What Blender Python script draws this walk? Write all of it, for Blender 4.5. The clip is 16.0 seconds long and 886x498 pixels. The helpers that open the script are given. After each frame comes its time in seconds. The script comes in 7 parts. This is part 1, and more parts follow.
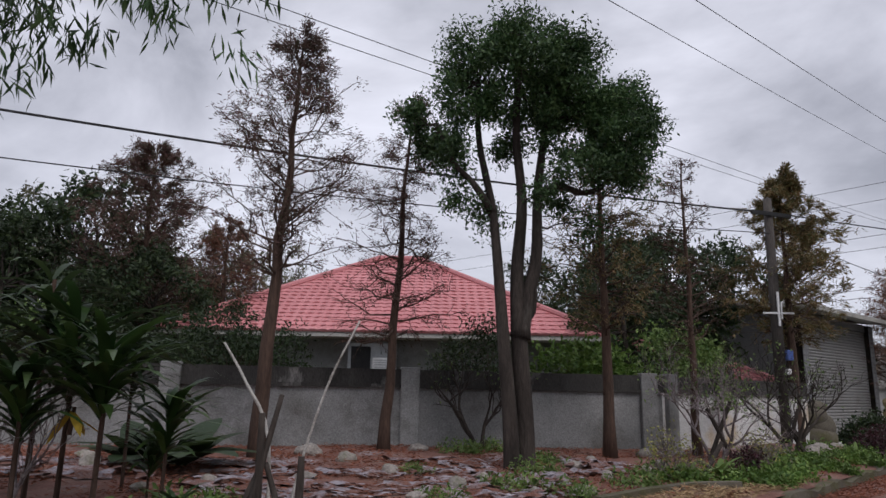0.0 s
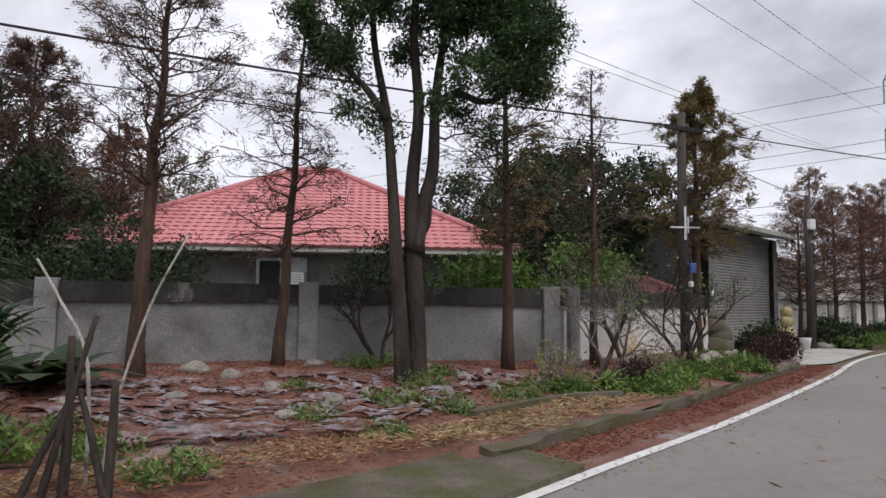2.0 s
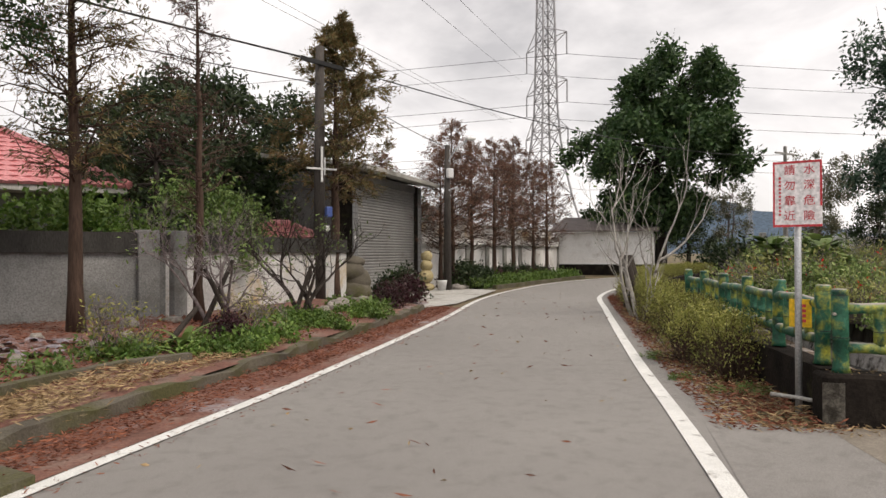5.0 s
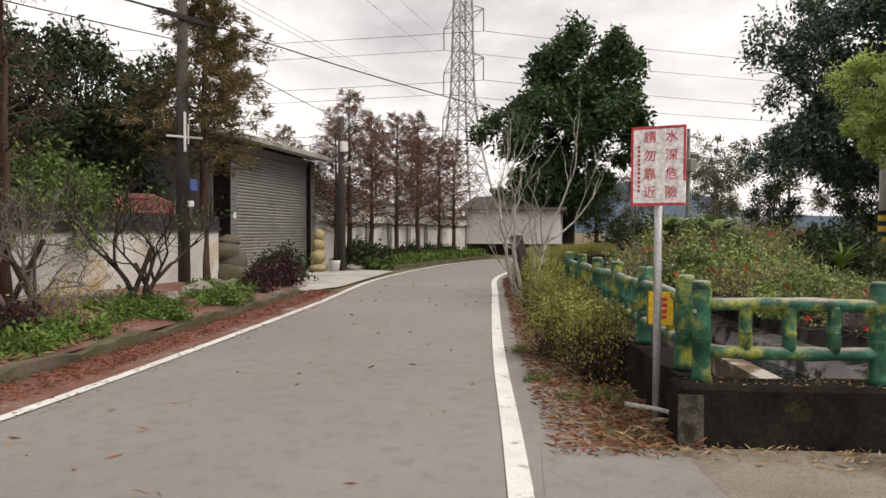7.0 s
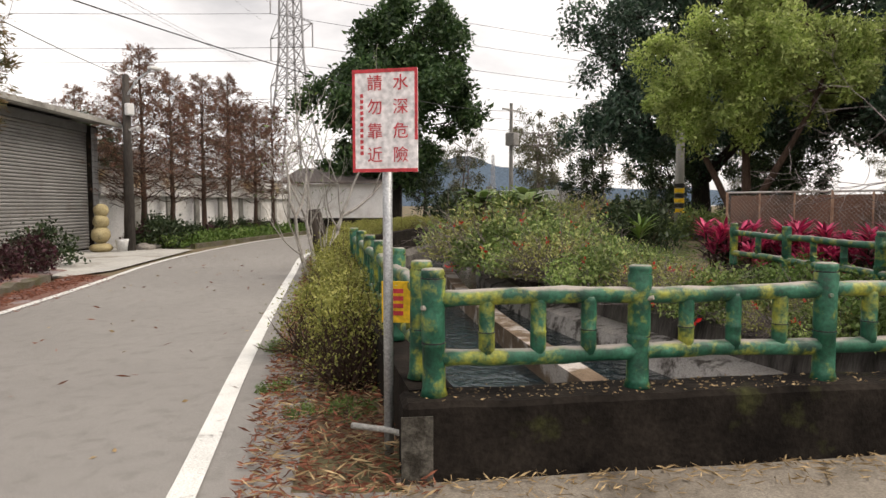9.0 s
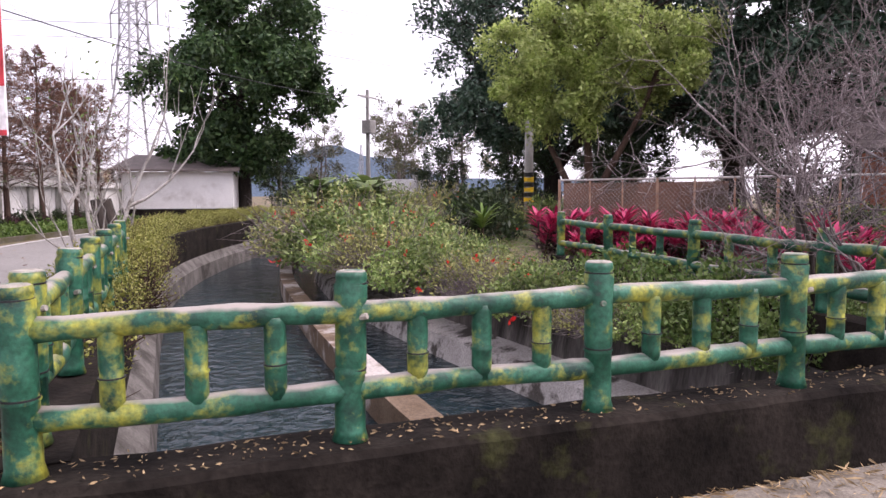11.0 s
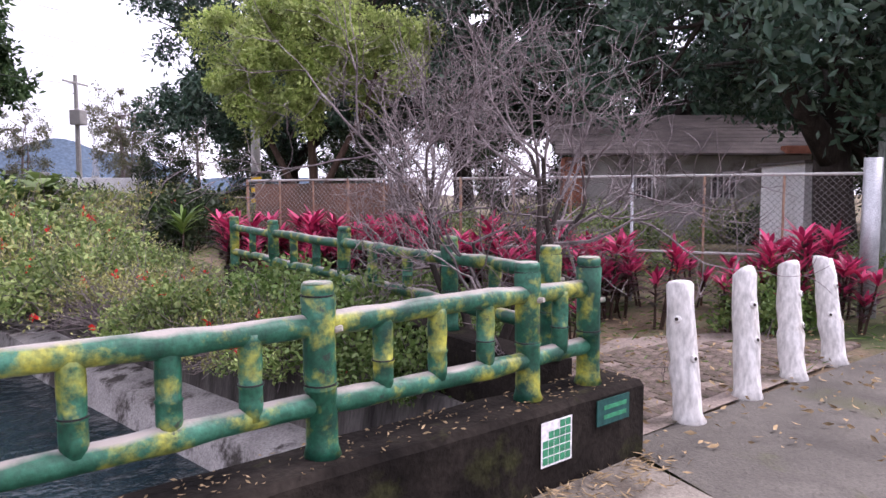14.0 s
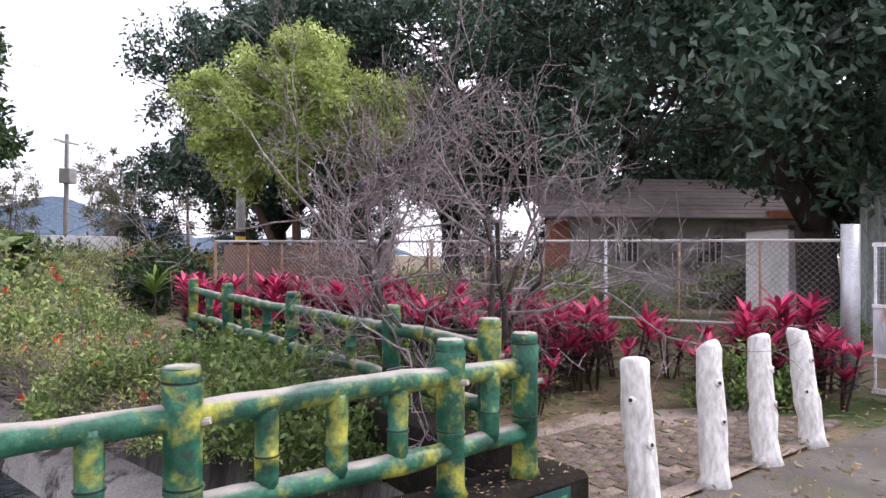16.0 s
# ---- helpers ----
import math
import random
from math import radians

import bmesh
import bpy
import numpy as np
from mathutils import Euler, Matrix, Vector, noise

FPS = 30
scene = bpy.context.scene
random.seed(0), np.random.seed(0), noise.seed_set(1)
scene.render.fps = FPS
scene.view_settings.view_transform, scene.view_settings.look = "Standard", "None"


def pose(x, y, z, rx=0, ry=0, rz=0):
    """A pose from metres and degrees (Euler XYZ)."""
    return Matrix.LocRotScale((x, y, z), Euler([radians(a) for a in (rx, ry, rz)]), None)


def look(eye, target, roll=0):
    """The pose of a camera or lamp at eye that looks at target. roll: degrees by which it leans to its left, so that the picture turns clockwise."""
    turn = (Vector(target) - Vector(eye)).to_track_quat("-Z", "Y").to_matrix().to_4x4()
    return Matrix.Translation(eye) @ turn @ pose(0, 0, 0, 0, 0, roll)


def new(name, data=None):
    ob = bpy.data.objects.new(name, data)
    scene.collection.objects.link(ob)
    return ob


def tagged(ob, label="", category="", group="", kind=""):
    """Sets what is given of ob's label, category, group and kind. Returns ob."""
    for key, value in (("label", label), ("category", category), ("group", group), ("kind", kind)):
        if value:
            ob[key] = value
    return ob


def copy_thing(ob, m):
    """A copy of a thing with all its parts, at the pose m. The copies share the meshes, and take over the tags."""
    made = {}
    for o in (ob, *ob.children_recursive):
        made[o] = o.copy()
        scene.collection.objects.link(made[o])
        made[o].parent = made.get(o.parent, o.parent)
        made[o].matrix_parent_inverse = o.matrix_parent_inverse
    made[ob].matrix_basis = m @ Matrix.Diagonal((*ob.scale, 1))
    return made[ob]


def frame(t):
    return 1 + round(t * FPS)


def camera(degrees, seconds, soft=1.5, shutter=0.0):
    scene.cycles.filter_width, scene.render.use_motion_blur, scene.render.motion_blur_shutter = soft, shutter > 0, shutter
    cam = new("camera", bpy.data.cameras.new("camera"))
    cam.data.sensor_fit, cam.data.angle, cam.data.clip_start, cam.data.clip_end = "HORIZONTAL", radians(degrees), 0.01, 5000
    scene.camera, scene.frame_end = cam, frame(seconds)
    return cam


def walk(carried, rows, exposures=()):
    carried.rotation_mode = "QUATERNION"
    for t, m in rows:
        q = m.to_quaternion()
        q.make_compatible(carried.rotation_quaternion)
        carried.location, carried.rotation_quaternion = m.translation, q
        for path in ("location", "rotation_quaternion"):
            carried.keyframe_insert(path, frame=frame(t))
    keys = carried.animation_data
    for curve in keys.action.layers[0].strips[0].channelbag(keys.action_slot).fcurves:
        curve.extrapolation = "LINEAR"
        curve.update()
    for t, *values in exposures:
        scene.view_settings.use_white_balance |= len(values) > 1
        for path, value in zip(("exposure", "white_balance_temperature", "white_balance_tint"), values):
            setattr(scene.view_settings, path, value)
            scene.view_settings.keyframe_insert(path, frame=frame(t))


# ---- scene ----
cam = camera(66.1, 16.0)
PATH = [
    (0, (-0.576, -0.853, 1.556), (-0.591, 1.105, 1.964), 1.1),
    (0.5, (-0.497, -0.789, 1.561), (-0.5, 1.173, 1.947), 0.6),
    (1, (-0.341, -0.651, 1.579), (-0.342, 1.319, 1.926), 0.7),
    (1.5, (-0.103, -0.544, 1.586), (-0.059, 1.437, 1.854), 0.6),
    (2, (0.233, -0.422, 1.617), (0.402, 1.565, 1.778), 0.6),
    (2.3, (0.409, -0.264, 1.606), (0.692, 1.713, 1.7), 0.5),
    (2.5, (0.526, -0.157, 1.598), (0.899, 1.806, 1.671), 0.6),
    (3, (0.871, 0.056, 1.616), (1.465, 1.965, 1.664), 0.5),
    (3.5, (1.253, 0.248, 1.596), (2.021, 2.094, 1.631), 0.1),
    (4, (1.588, 0.527, 1.588), (2.49, 2.312, 1.62), -0.0),
    (4.2, (1.706, 0.581, 1.573), (2.643, 2.347, 1.605), -0.1),
    (6.5, (3.377, 1.222, 1.596), (4.52, 2.863, 1.561), 0.2),
    (7, (3.828, 1.366, 1.604), (5.043, 2.954, 1.552), 0.2),
    (7.5, (4.238, 1.449, 1.595), (5.549, 2.958, 1.514), -0.0),
    (8, (4.646, 1.546, 1.597), (6.039, 2.977, 1.493), -0.1),
    (8.5, (5.044, 1.65, 1.623), (6.516, 2.998, 1.505), -0.1),
    (9, (5.461, 1.692, 1.613), (7.008, 2.953, 1.483), -0.1),
    (9.5, (5.907, 1.751, 1.583), (7.527, 2.917, 1.448), -0.1),
    (9.7, (6.052, 1.737, 1.605), (7.705, 2.854, 1.465), -0.0),
    (12, (7.775, 1.41, 1.551), (9.574, 2.266, 1.379), -0.3),
    (12.5, (8.063, 1.251, 1.557), (9.907, 2.005, 1.377), -0.0),
    (13, (8.281, 1.106, 1.583), (10.188, 1.68, 1.404), 0.1),
    (13.5, (8.458, 0.908, 1.592), (10.41, 1.313, 1.424), -0.0),
    (14, (8.602, 0.733, 1.607), (10.575, 1.022, 1.445), -0.1),
    (14.5, (8.807, 0.586, 1.622), (10.796, 0.763, 1.512), -0.1),
    (15, (8.923, 0.497, 1.635), (10.919, 0.601, 1.559), 0.1),
    (15.5, (8.984, 0.4, 1.666), (10.982, 0.503, 1.637), 0.0),
    (16, (9.03, 0.395, 1.648), (11.011, 0.669, 1.664), 0.4),
]
walk(cam, [(t, look(eye, target, roll)) for t, eye, target, roll in PATH],
     [(0, 0.05, 6100, 15), (1.5, 0.2, 6200, 14), (3, 0.68, 6600, 13), (6.5, 0.68, 7200, 12), (9.5, 1.0, 7200, 12), (12, 1.5, 5950, 38), (16, 1.54, 6150, 22)])

# ---- world and sun: an overcast winter sky ----
SUN_EL, SUN_AZ = radians(52), radians(150)
world = bpy.data.worlds.new("world")
scene.world = world
world.use_nodes = True
wn, wl = world.node_tree.nodes, world.node_tree.links
wn.clear()
w_out = wn.new("ShaderNodeOutputWorld")
w_bg = wn.new("ShaderNodeBackground")
w_sky = wn.new("ShaderNodeTexSky")
w_sky.sky_type, w_sky.sun_disc, w_sky.sun_elevation, w_sky.sun_rotation = "NISHITA", False, SUN_EL, SUN_AZ
w_scale = wn.new("ShaderNodeVectorMath")
w_scale.operation = "SCALE"
w_scale.inputs[3].default_value = 0.12
w_geo = wn.new("ShaderNodeTexCoord")
w_map = wn.new("ShaderNodeMapping")
w_map.inputs["Scale"].default_value = (1.0, 1.0, 1.9)
w_noise = wn.new("ShaderNodeTexNoise")
w_noise.inputs["Scale"].default_value, w_noise.inputs["Detail"].default_value = 2.2, 7
w_noise.inputs["Roughness"].default_value, w_noise.inputs["Distortion"].default_value = 0.55, 0.4
w_ramp = wn.new("ShaderNodeValToRGB")
w_ramp.color_ramp.elements[0].position, w_ramp.color_ramp.elements[0].color = 0.32, (0.4, 0.405, 0.43, 1)
w_ramp.color_ramp.elements[1].position, w_ramp.color_ramp.elements[1].color = 0.66, (0.92, 0.92, 0.95, 1)
w_mix = wn.new("ShaderNodeMix")
w_mix.data_type = "RGBA"
w_mix.inputs[0].default_value = 0.93
wl.new(w_geo.outputs["Generated"], w_map.inputs[0])
wl.new(w_map.outputs[0], w_noise.inputs["Vector"])
wl.new(w_noise.outputs[0], w_ramp.inputs[0])
wl.new(w_sky.outputs[0], w_scale.inputs[0])
wl.new(w_scale.outputs[0], w_mix.inputs[6])
wl.new(w_ramp.outputs[0], w_mix.inputs[7])
wl.new(w_mix.outputs[2], w_bg.inputs[0])
w_bg.inputs[1].default_value = 0.95
wl.new(w_bg.outputs[0], w_out.inputs[0])
sun_data = bpy.data.lights.new("sun", "SUN")
sun_data.energy, sun_data.angle, sun_data.color = 1.5, radians(25), (1.0, 0.95, 0.88)
sun = new("sun", sun_data)
sun.matrix_basis = look((0, 0, 60), (60 * -math.sin(SUN_AZ), 60 * -math.cos(SUN_AZ), 60 - 60 * math.tan(SUN_EL)))


# ---- materials ----
def material(name, colors, scale=3.0, rough=0.85, bump=0.3, fine=40.0, metal=0.0, stain=None, stain_scale=1.2, stain_cut=(0.5, 0.62), island=0.0, obj=0.0, stretch=(1, 1, 1), bump_dist=0.02, spec=0.3):
    """A surface of two or three tones mixed by broad noise, with fine grain, stains of another colour and relief."""
    m = bpy.data.materials.new(name)
    m.use_nodes = True
    n, l = m.node_tree.nodes, m.node_tree.links
    b = n["Principled BSDF"]
    b.inputs["Roughness"].default_value, b.inputs["Metallic"].default_value = rough, metal
    b.inputs["Specular IOR Level"].default_value = spec
    tc = n.new("ShaderNodeTexCoord")
    mp = n.new("ShaderNodeMapping")
    mp.inputs["Scale"].default_value = stretch
    l.new(tc.outputs["Object"], mp.inputs[0])
    n1 = n.new("ShaderNodeTexNoise")
    n1.inputs["Scale"].default_value, n1.inputs["Detail"].default_value, n1.inputs["Roughness"].default_value = scale, 6, 0.6
    n2 = n.new("ShaderNodeTexNoise")
    n2.inputs["Scale"].default_value, n2.inputs["Detail"].default_value = fine, 4
    for k in (n1, n2):
        l.new(mp.outputs[0], k.inputs["Vector"])
    ramp = n.new("ShaderNodeValToRGB")
    while len(ramp.color_ramp.elements) < len(colors):
        ramp.color_ramp.elements.new(0.5)
    for i, c in enumerate(colors):
        e = ramp.color_ramp.elements[i]
        e.position, e.color = 0.3 + 0.4 * i / max(1, len(colors) - 1), (*c, 1)
    l.new(n1.outputs[0], ramp.inputs[0])
    last = ramp.outputs[0]
    if stain:
        n3 = n.new("ShaderNodeTexNoise")
        n3.inputs["Scale"].default_value, n3.inputs["Detail"].default_value, n3.inputs["Roughness"].default_value = stain_scale, 8, 0.65
        mp3 = n.new("ShaderNodeMapping")
        mp3.inputs["Location"].default_value, mp3.inputs["Scale"].default_value = (7, 3, 5), stretch
        l.new(tc.outputs["Object"], mp3.inputs[0])
        l.new(mp3.outputs[0], n3.inputs["Vector"])
        cut = n.new("ShaderNodeMapRange")
        cut.inputs[1].default_value, cut.inputs[2].default_value = stain_cut
        l.new(n3.outputs[0], cut.inputs[0])
        mx = n.new("ShaderNodeMix")
        mx.data_type = "RGBA"
        l.new(cut.outputs[0], mx.inputs[0])
        l.new(last, mx.inputs[6])
        mx.inputs[7].default_value = (*stain, 1)
        last = mx.outputs[2]
    val = n.new("ShaderNodeMapRange")
    val.inputs[1].default_value, val.inputs[2].default_value, val.inputs[3].default_value, val.inputs[4].default_value = 0.3, 0.7, 0.72, 1.28
    l.new(n2.outputs[0], val.inputs[0])
    value = val.outputs[0]
    if island or obj:
        src = n.new("ShaderNodeNewGeometry").outputs["Random Per Island"] if island else n.new("ShaderNodeObjectInfo").outputs["Random"]
        r = n.new("ShaderNodeMapRange")
        amount = island or obj
        r.inputs[3].default_value, r.inputs[4].default_value = 1 - amount, 1 + amount
        l.new(src, r.inputs[0])
        mul = n.new("ShaderNodeMath")
        mul.operation = "MULTIPLY"
        l.new(value, mul.inputs[0])
        l.new(r.outputs[0], mul.inputs[1])
        value = mul.outputs[0]
    hsv = n.new("ShaderNodeHueSaturation")
    l.new(last, hsv.inputs["Color"])
    l.new(value, hsv.inputs["Value"])
    l.new(hsv.outputs[0], b.inputs["Base Color"])
    if bump:
        bp = n.new("ShaderNodeBump")
        bp.inputs["Strength"].default_value, bp.inputs["Distance"].default_value = bump, bump_dist
        l.new(n2.outputs[0], bp.inputs["Height"])
        l.new(bp.outputs[0], b.inputs["Normal"])
    return m


def leaf_material(name, colors, amount=0.45, rough=0.55, through_light=0.25):
    """Leaves: each its own shade, letting some light through."""
    m = bpy.data.materials.new(name)
    m.use_nodes = True
    n, l = m.node_tree.nodes, m.node_tree.links
    b = n["Principled BSDF"]
    b.inputs["Roughness"].default_value, b.inputs["Specular IOR Level"].default_value = rough, 0.35
    g = n.new("ShaderNodeNewGeometry")
    ramp = n.new("ShaderNodeValToRGB")
    while len(ramp.color_ramp.elements) < len(colors):
        ramp.color_ramp.elements.new(0.5)
    for i, c in enumerate(colors):
        e = ramp.color_ramp.elements[i]
        e.position, e.color = i / max(1, len(colors) - 1), (*c, 1)
    l.new(g.outputs["Random Per Island"], ramp.inputs[0])
    tc = n.new("ShaderNodeTexCoord")
    n1 = n.new("ShaderNodeTexNoise")
    n1.inputs["Scale"].default_value = 0.9
    l.new(tc.outputs["Object"], n1.inputs["Vector"])
    r = n.new("ShaderNodeMapRange")
    r.inputs[1].default_value, r.inputs[2].default_value, r.inputs[3].default_value, r.inputs[4].default_value = 0.3, 0.7, 1 - amount, 1 + amount
    l.new(n1.outputs[0], r.inputs[0])
    hsv = n.new("ShaderNodeHueSaturation")
    l.new(ramp.outputs[0], hsv.inputs["Color"])
    l.new(r.outputs[0], hsv.inputs["Value"])
    l.new(hsv.outputs[0], b.inputs["Base Color"])
    tr = n.new("ShaderNodeBsdfTranslucent")
    l.new(hsv.outputs[0], tr.inputs[0])
    mx = n.new("ShaderNodeMixShader")
    mx.inputs[0].default_value = through_light
    l.new(b.outputs[0], mx.inputs[1])
    l.new(tr.outputs[0], mx.inputs[2])
    l.new(mx.outputs[0], n["Material Output"].inputs[0])
    return m


ASPHALT = material("asphalt", [(0.205, 0.194, 0.184), (0.245, 0.233, 0.22)], 0.3, 0.88, 0.7, 160, stain=(0.15, 0.14, 0.13), stain_scale=5.0, stain_cut=(0.5, 0.85), bump_dist=0.008)
DECK = material("bridge_concrete", [(0.17, 0.145, 0.118), (0.26, 0.232, 0.195)], 1.3, 0.85, 0.5, 70, stain=(0.085, 0.07, 0.055), stain_scale=1.1, stain_cut=(0.5, 0.68), bump_dist=0.01)
LINE_PAINT = material("road_paint", [(0.55, 0.55, 0.53), (0.68, 0.68, 0.66)], 3, 0.8, 0.4, 90, stain=(0.2, 0.19, 0.18), stain_scale=5, stain_cut=(0.58, 0.7), bump_dist=0.004)
EARTH = material("earth", [(0.1, 0.075, 0.05), (0.16, 0.115, 0.075), (0.1, 0.11, 0.05)], 1.1, 0.95, 0.8, 30, stain=(0.055, 0.075, 0.025), stain_scale=0.35, stain_cut=(0.5, 0.65))
GARDEN_SOIL = material("garden_soil", [(0.105, 0.055, 0.043), (0.18, 0.088, 0.068), (0.2, 0.14, 0.115)], 1.6, 0.95, 0.9, 28, stain=(0.27, 0.24, 0.25), stain_scale=0.7, stain_cut=(0.56, 0.66))
FIELD = material("field", [(0.045, 0.065, 0.02), (0.07, 0.085, 0.03), (0.09, 0.08, 0.045)], 0.4, 0.95, 0.6, 14)
CONCRETE = material("concrete", [(0.27, 0.26, 0.24), (0.38, 0.37, 0.345)], 1.2, 0.9, 0.35, 60, stain=(0.12, 0.115, 0.1), stain_scale=1.0, stain_cut=(0.5, 0.68))
CONCRETE_PALE = material("pale_concrete", [(0.36, 0.35, 0.33), (0.47, 0.46, 0.43)], 1.0, 0.9, 0.3, 50, stain=(0.2, 0.18, 0.15), stain_scale=0.8, stain_cut=(0.52, 0.68))
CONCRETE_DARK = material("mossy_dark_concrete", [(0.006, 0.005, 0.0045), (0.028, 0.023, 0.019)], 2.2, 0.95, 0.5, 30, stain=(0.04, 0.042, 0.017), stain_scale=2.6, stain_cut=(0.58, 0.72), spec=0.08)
CONCRETE_MOSS = material("mossy_concrete", [(0.075, 0.065, 0.05), (0.15, 0.132, 0.105)], 1.6, 0.92, 0.5, 50, stain=(0.075, 0.072, 0.03), stain_scale=1.6, stain_cut=(0.44, 0.62))
PLASTER = material("grey_plaster", [(0.14, 0.142, 0.14), (0.3, 0.3, 0.295)], 0.5, 0.9, 0.25, 35, stain=(0.1, 0.095, 0.085), stain_scale=0.8, stain_cut=(0.5, 0.72))
COPING = material("blackened_coping", [(0.018, 0.017, 0.016), (0.06, 0.057, 0.053)], 1.8, 0.95, 0.5, 40, stretch=(1, 1, 0.35), stain=(0.24, 0.23, 0.22), stain_scale=1.3, stain_cut=(0.58, 0.7))
WHITEWASH = material("whitewash", [(0.7, 0.69, 0.68), (0.82, 0.81, 0.8)], 0.7, 0.9, 0.2, 30, stain=(0.48, 0.45, 0.42), stain_scale=0.9, stain_cut=(0.55, 0.75))
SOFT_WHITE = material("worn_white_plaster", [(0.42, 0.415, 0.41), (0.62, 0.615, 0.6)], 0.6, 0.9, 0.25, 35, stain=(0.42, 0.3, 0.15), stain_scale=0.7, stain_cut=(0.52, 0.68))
WHITE_BARK = material("white_painted_log", [(0.52, 0.5, 0.47), (0.68, 0.67, 0.65)], 6, 0.85, 0.4, 30, stain=(0.3, 0.25, 0.2), stain_scale=4, stain_cut=(0.56, 0.68), stretch=(1, 1, 0.4))
ROOF_RED = material("red_roof_tile", [(0.45, 0.17, 0.175), (0.55, 0.235, 0.24)], 0.7, 0.6, 0.2, 25, obj=0.08)
ROOF_DARK = material("weathered_roof", [(0.09, 0.075, 0.07), (0.16, 0.13, 0.12)], 1.5, 0.8, 0.4, 30)
SHUTTER = material("steel_shutter", [(0.24, 0.235, 0.23), (0.33, 0.325, 0.32)], 0.8, 0.5, 0.15, 60, metal=0.3, stain=(0.16, 0.14, 0.12), stain_scale=1.3, stain_cut=(0.55, 0.75))
GREY_TILE = material("grey_wall_tile", [(0.13, 0.13, 0.135), (0.19, 0.19, 0.195)], 2, 0.6, 0.2, 40)
GALVANISED = material("galvanised_steel", [(0.36, 0.37, 0.38), (0.48, 0.49, 0.5)], 5, 0.45, 0.1, 80, metal=0.6)
TOWER_STEEL = material("tower_steel", [(0.27, 0.27, 0.285), (0.33, 0.33, 0.345)], 0.5, 0.6, 0.0, 10, metal=0.2)
POLE_WOOD = material("weathered_pole", [(0.035, 0.03, 0.027), (0.085, 0.075, 0.068)], 3, 0.9, 0.5, 40, stretch=(1, 1, 0.15))
CONCRETE_POLE = material("concrete_pole", [(0.27, 0.26, 0.25), (0.36, 0.35, 0.33)], 2, 0.9, 0.2, 60)
BARK_DARK = material("dark_bark", [(0.018, 0.014, 0.012), (0.055, 0.044, 0.037)], 5, 0.95, 0.9, 30, stretch=(1, 1, 0.25), stain=(0.08, 0.074, 0.064), stain_scale=3, stain_cut=(0.58, 0.75))
BARK_BROWN = material("brown_bark", [(0.04, 0.025, 0.018), (0.095, 0.06, 0.045)], 5, 0.95, 0.9, 30, stretch=(1, 1, 0.2), stain=(0.12, 0.105, 0.09), stain_scale=2.5, stain_cut=(0.6, 0.78))
BARK_GREY = material("grey_twigs", [(0.1, 0.08, 0.08), (0.25, 0.21, 0.21)], 5, 0.9, 0.5, 40, stain=(0.34, 0.32, 0.31), stain_scale=4, stain_cut=(0.56, 0.7))
BARK_PALE = material("lichen_white_bark", [(0.22, 0.2, 0.18), (0.45, 0.43, 0.4)], 4, 0.9, 0.5, 40, stain=(0.1, 0.085, 0.07), stain_scale=5, stain_cut=(0.55, 0.66))
CABLE = material("cable_sheath", [(0.02, 0.02, 0.022), (0.03, 0.03, 0.032)], 2, 0.6, 0.0)
ROCK = material("rock", [(0.17, 0.155, 0.14), (0.32, 0.29, 0.26)], 4, 0.9, 0.8, 30, obj=0.3, stain=(0.12, 0.12, 0.07), stain_scale=3, stain_cut=(0.55, 0.68))
SANDSTONE = material("yellow_sandstone", [(0.3, 0.24, 0.12), (0.4, 0.34, 0.2)], 5, 0.9, 0.6, 40, stain=(0.1, 0.09, 0.06), stain_scale=3, stain_cut=(0.55, 0.7))
PLASTIC_SHEET = material("weathered_plastic_sheet", [(0.17, 0.15, 0.17), (0.33, 0.3, 0.325)], 3.5, 0.42, 1.0, 14, bump_dist=0.06, stain=(0.15, 0.07, 0.052), stain_scale=3.4, stain_cut=(0.45, 0.55), spec=0.2)
BRICK_RED = material("red_brick", [(0.22, 0.08, 0.05), (0.32, 0.13, 0.08)], 6, 0.9, 0.4, 40, obj=0.2)
RUSTY_SHEET = material("rusty_white_sheet", [(0.4, 0.4, 0.43), (0.58, 0.58, 0.6)], 1.2, 0.65, 0.1, 12, stain=(0.27, 0.105, 0.035), stain_scale=3.4, stain_cut=(0.54, 0.62), stretch=(1, 1, 0.22))
RUSTY_POST = material("rusty_fence_post", [(0.16, 0.08, 0.05), (0.3, 0.2, 0.14)], 8, 0.85, 0.3, 40)
FENCE_WIRE = material("dull_fence_wire", [(0.2, 0.19, 0.18), (0.3, 0.29, 0.275)], 4, 0.6, 0.0, 40, metal=0.4)
SIGN_WHITE = material("sign_white", [(0.74, 0.71, 0.72), (0.8, 0.78, 0.78)], 2, 0.5, 0.05, 30)
SIGN_RED = material("sign_red", [(0.5, 0.045, 0.06), (0.58, 0.06, 0.07)], 4, 0.55, 0.05, 30)
SIGN_YELLOW = material("sign_yellow", [(0.75, 0.46, 0.02), (0.82, 0.52, 0.03)], 4, 0.5, 0.05, 30)
SIGN_GREEN = material("sign_green", [(0.03, 0.2, 0.1), (0.045, 0.26, 0.13)], 8, 0.5, 0.05, 30)
PLAQUE_TEAL = material("teal_plaque", [(0.012, 0.06, 0.055), (0.02, 0.085, 0.075)], 6, 0.4, 0.1, 30)
BLACK = material("black_plastic", [(0.015, 0.015, 0.016), (0.025, 0.025, 0.025)], 5, 0.5, 0.1, 40)
WHITE_METAL = material("white_metal", [(0.62, 0.62, 0.62), (0.7, 0.7, 0.7)], 5, 0.5, 0.05, 40)
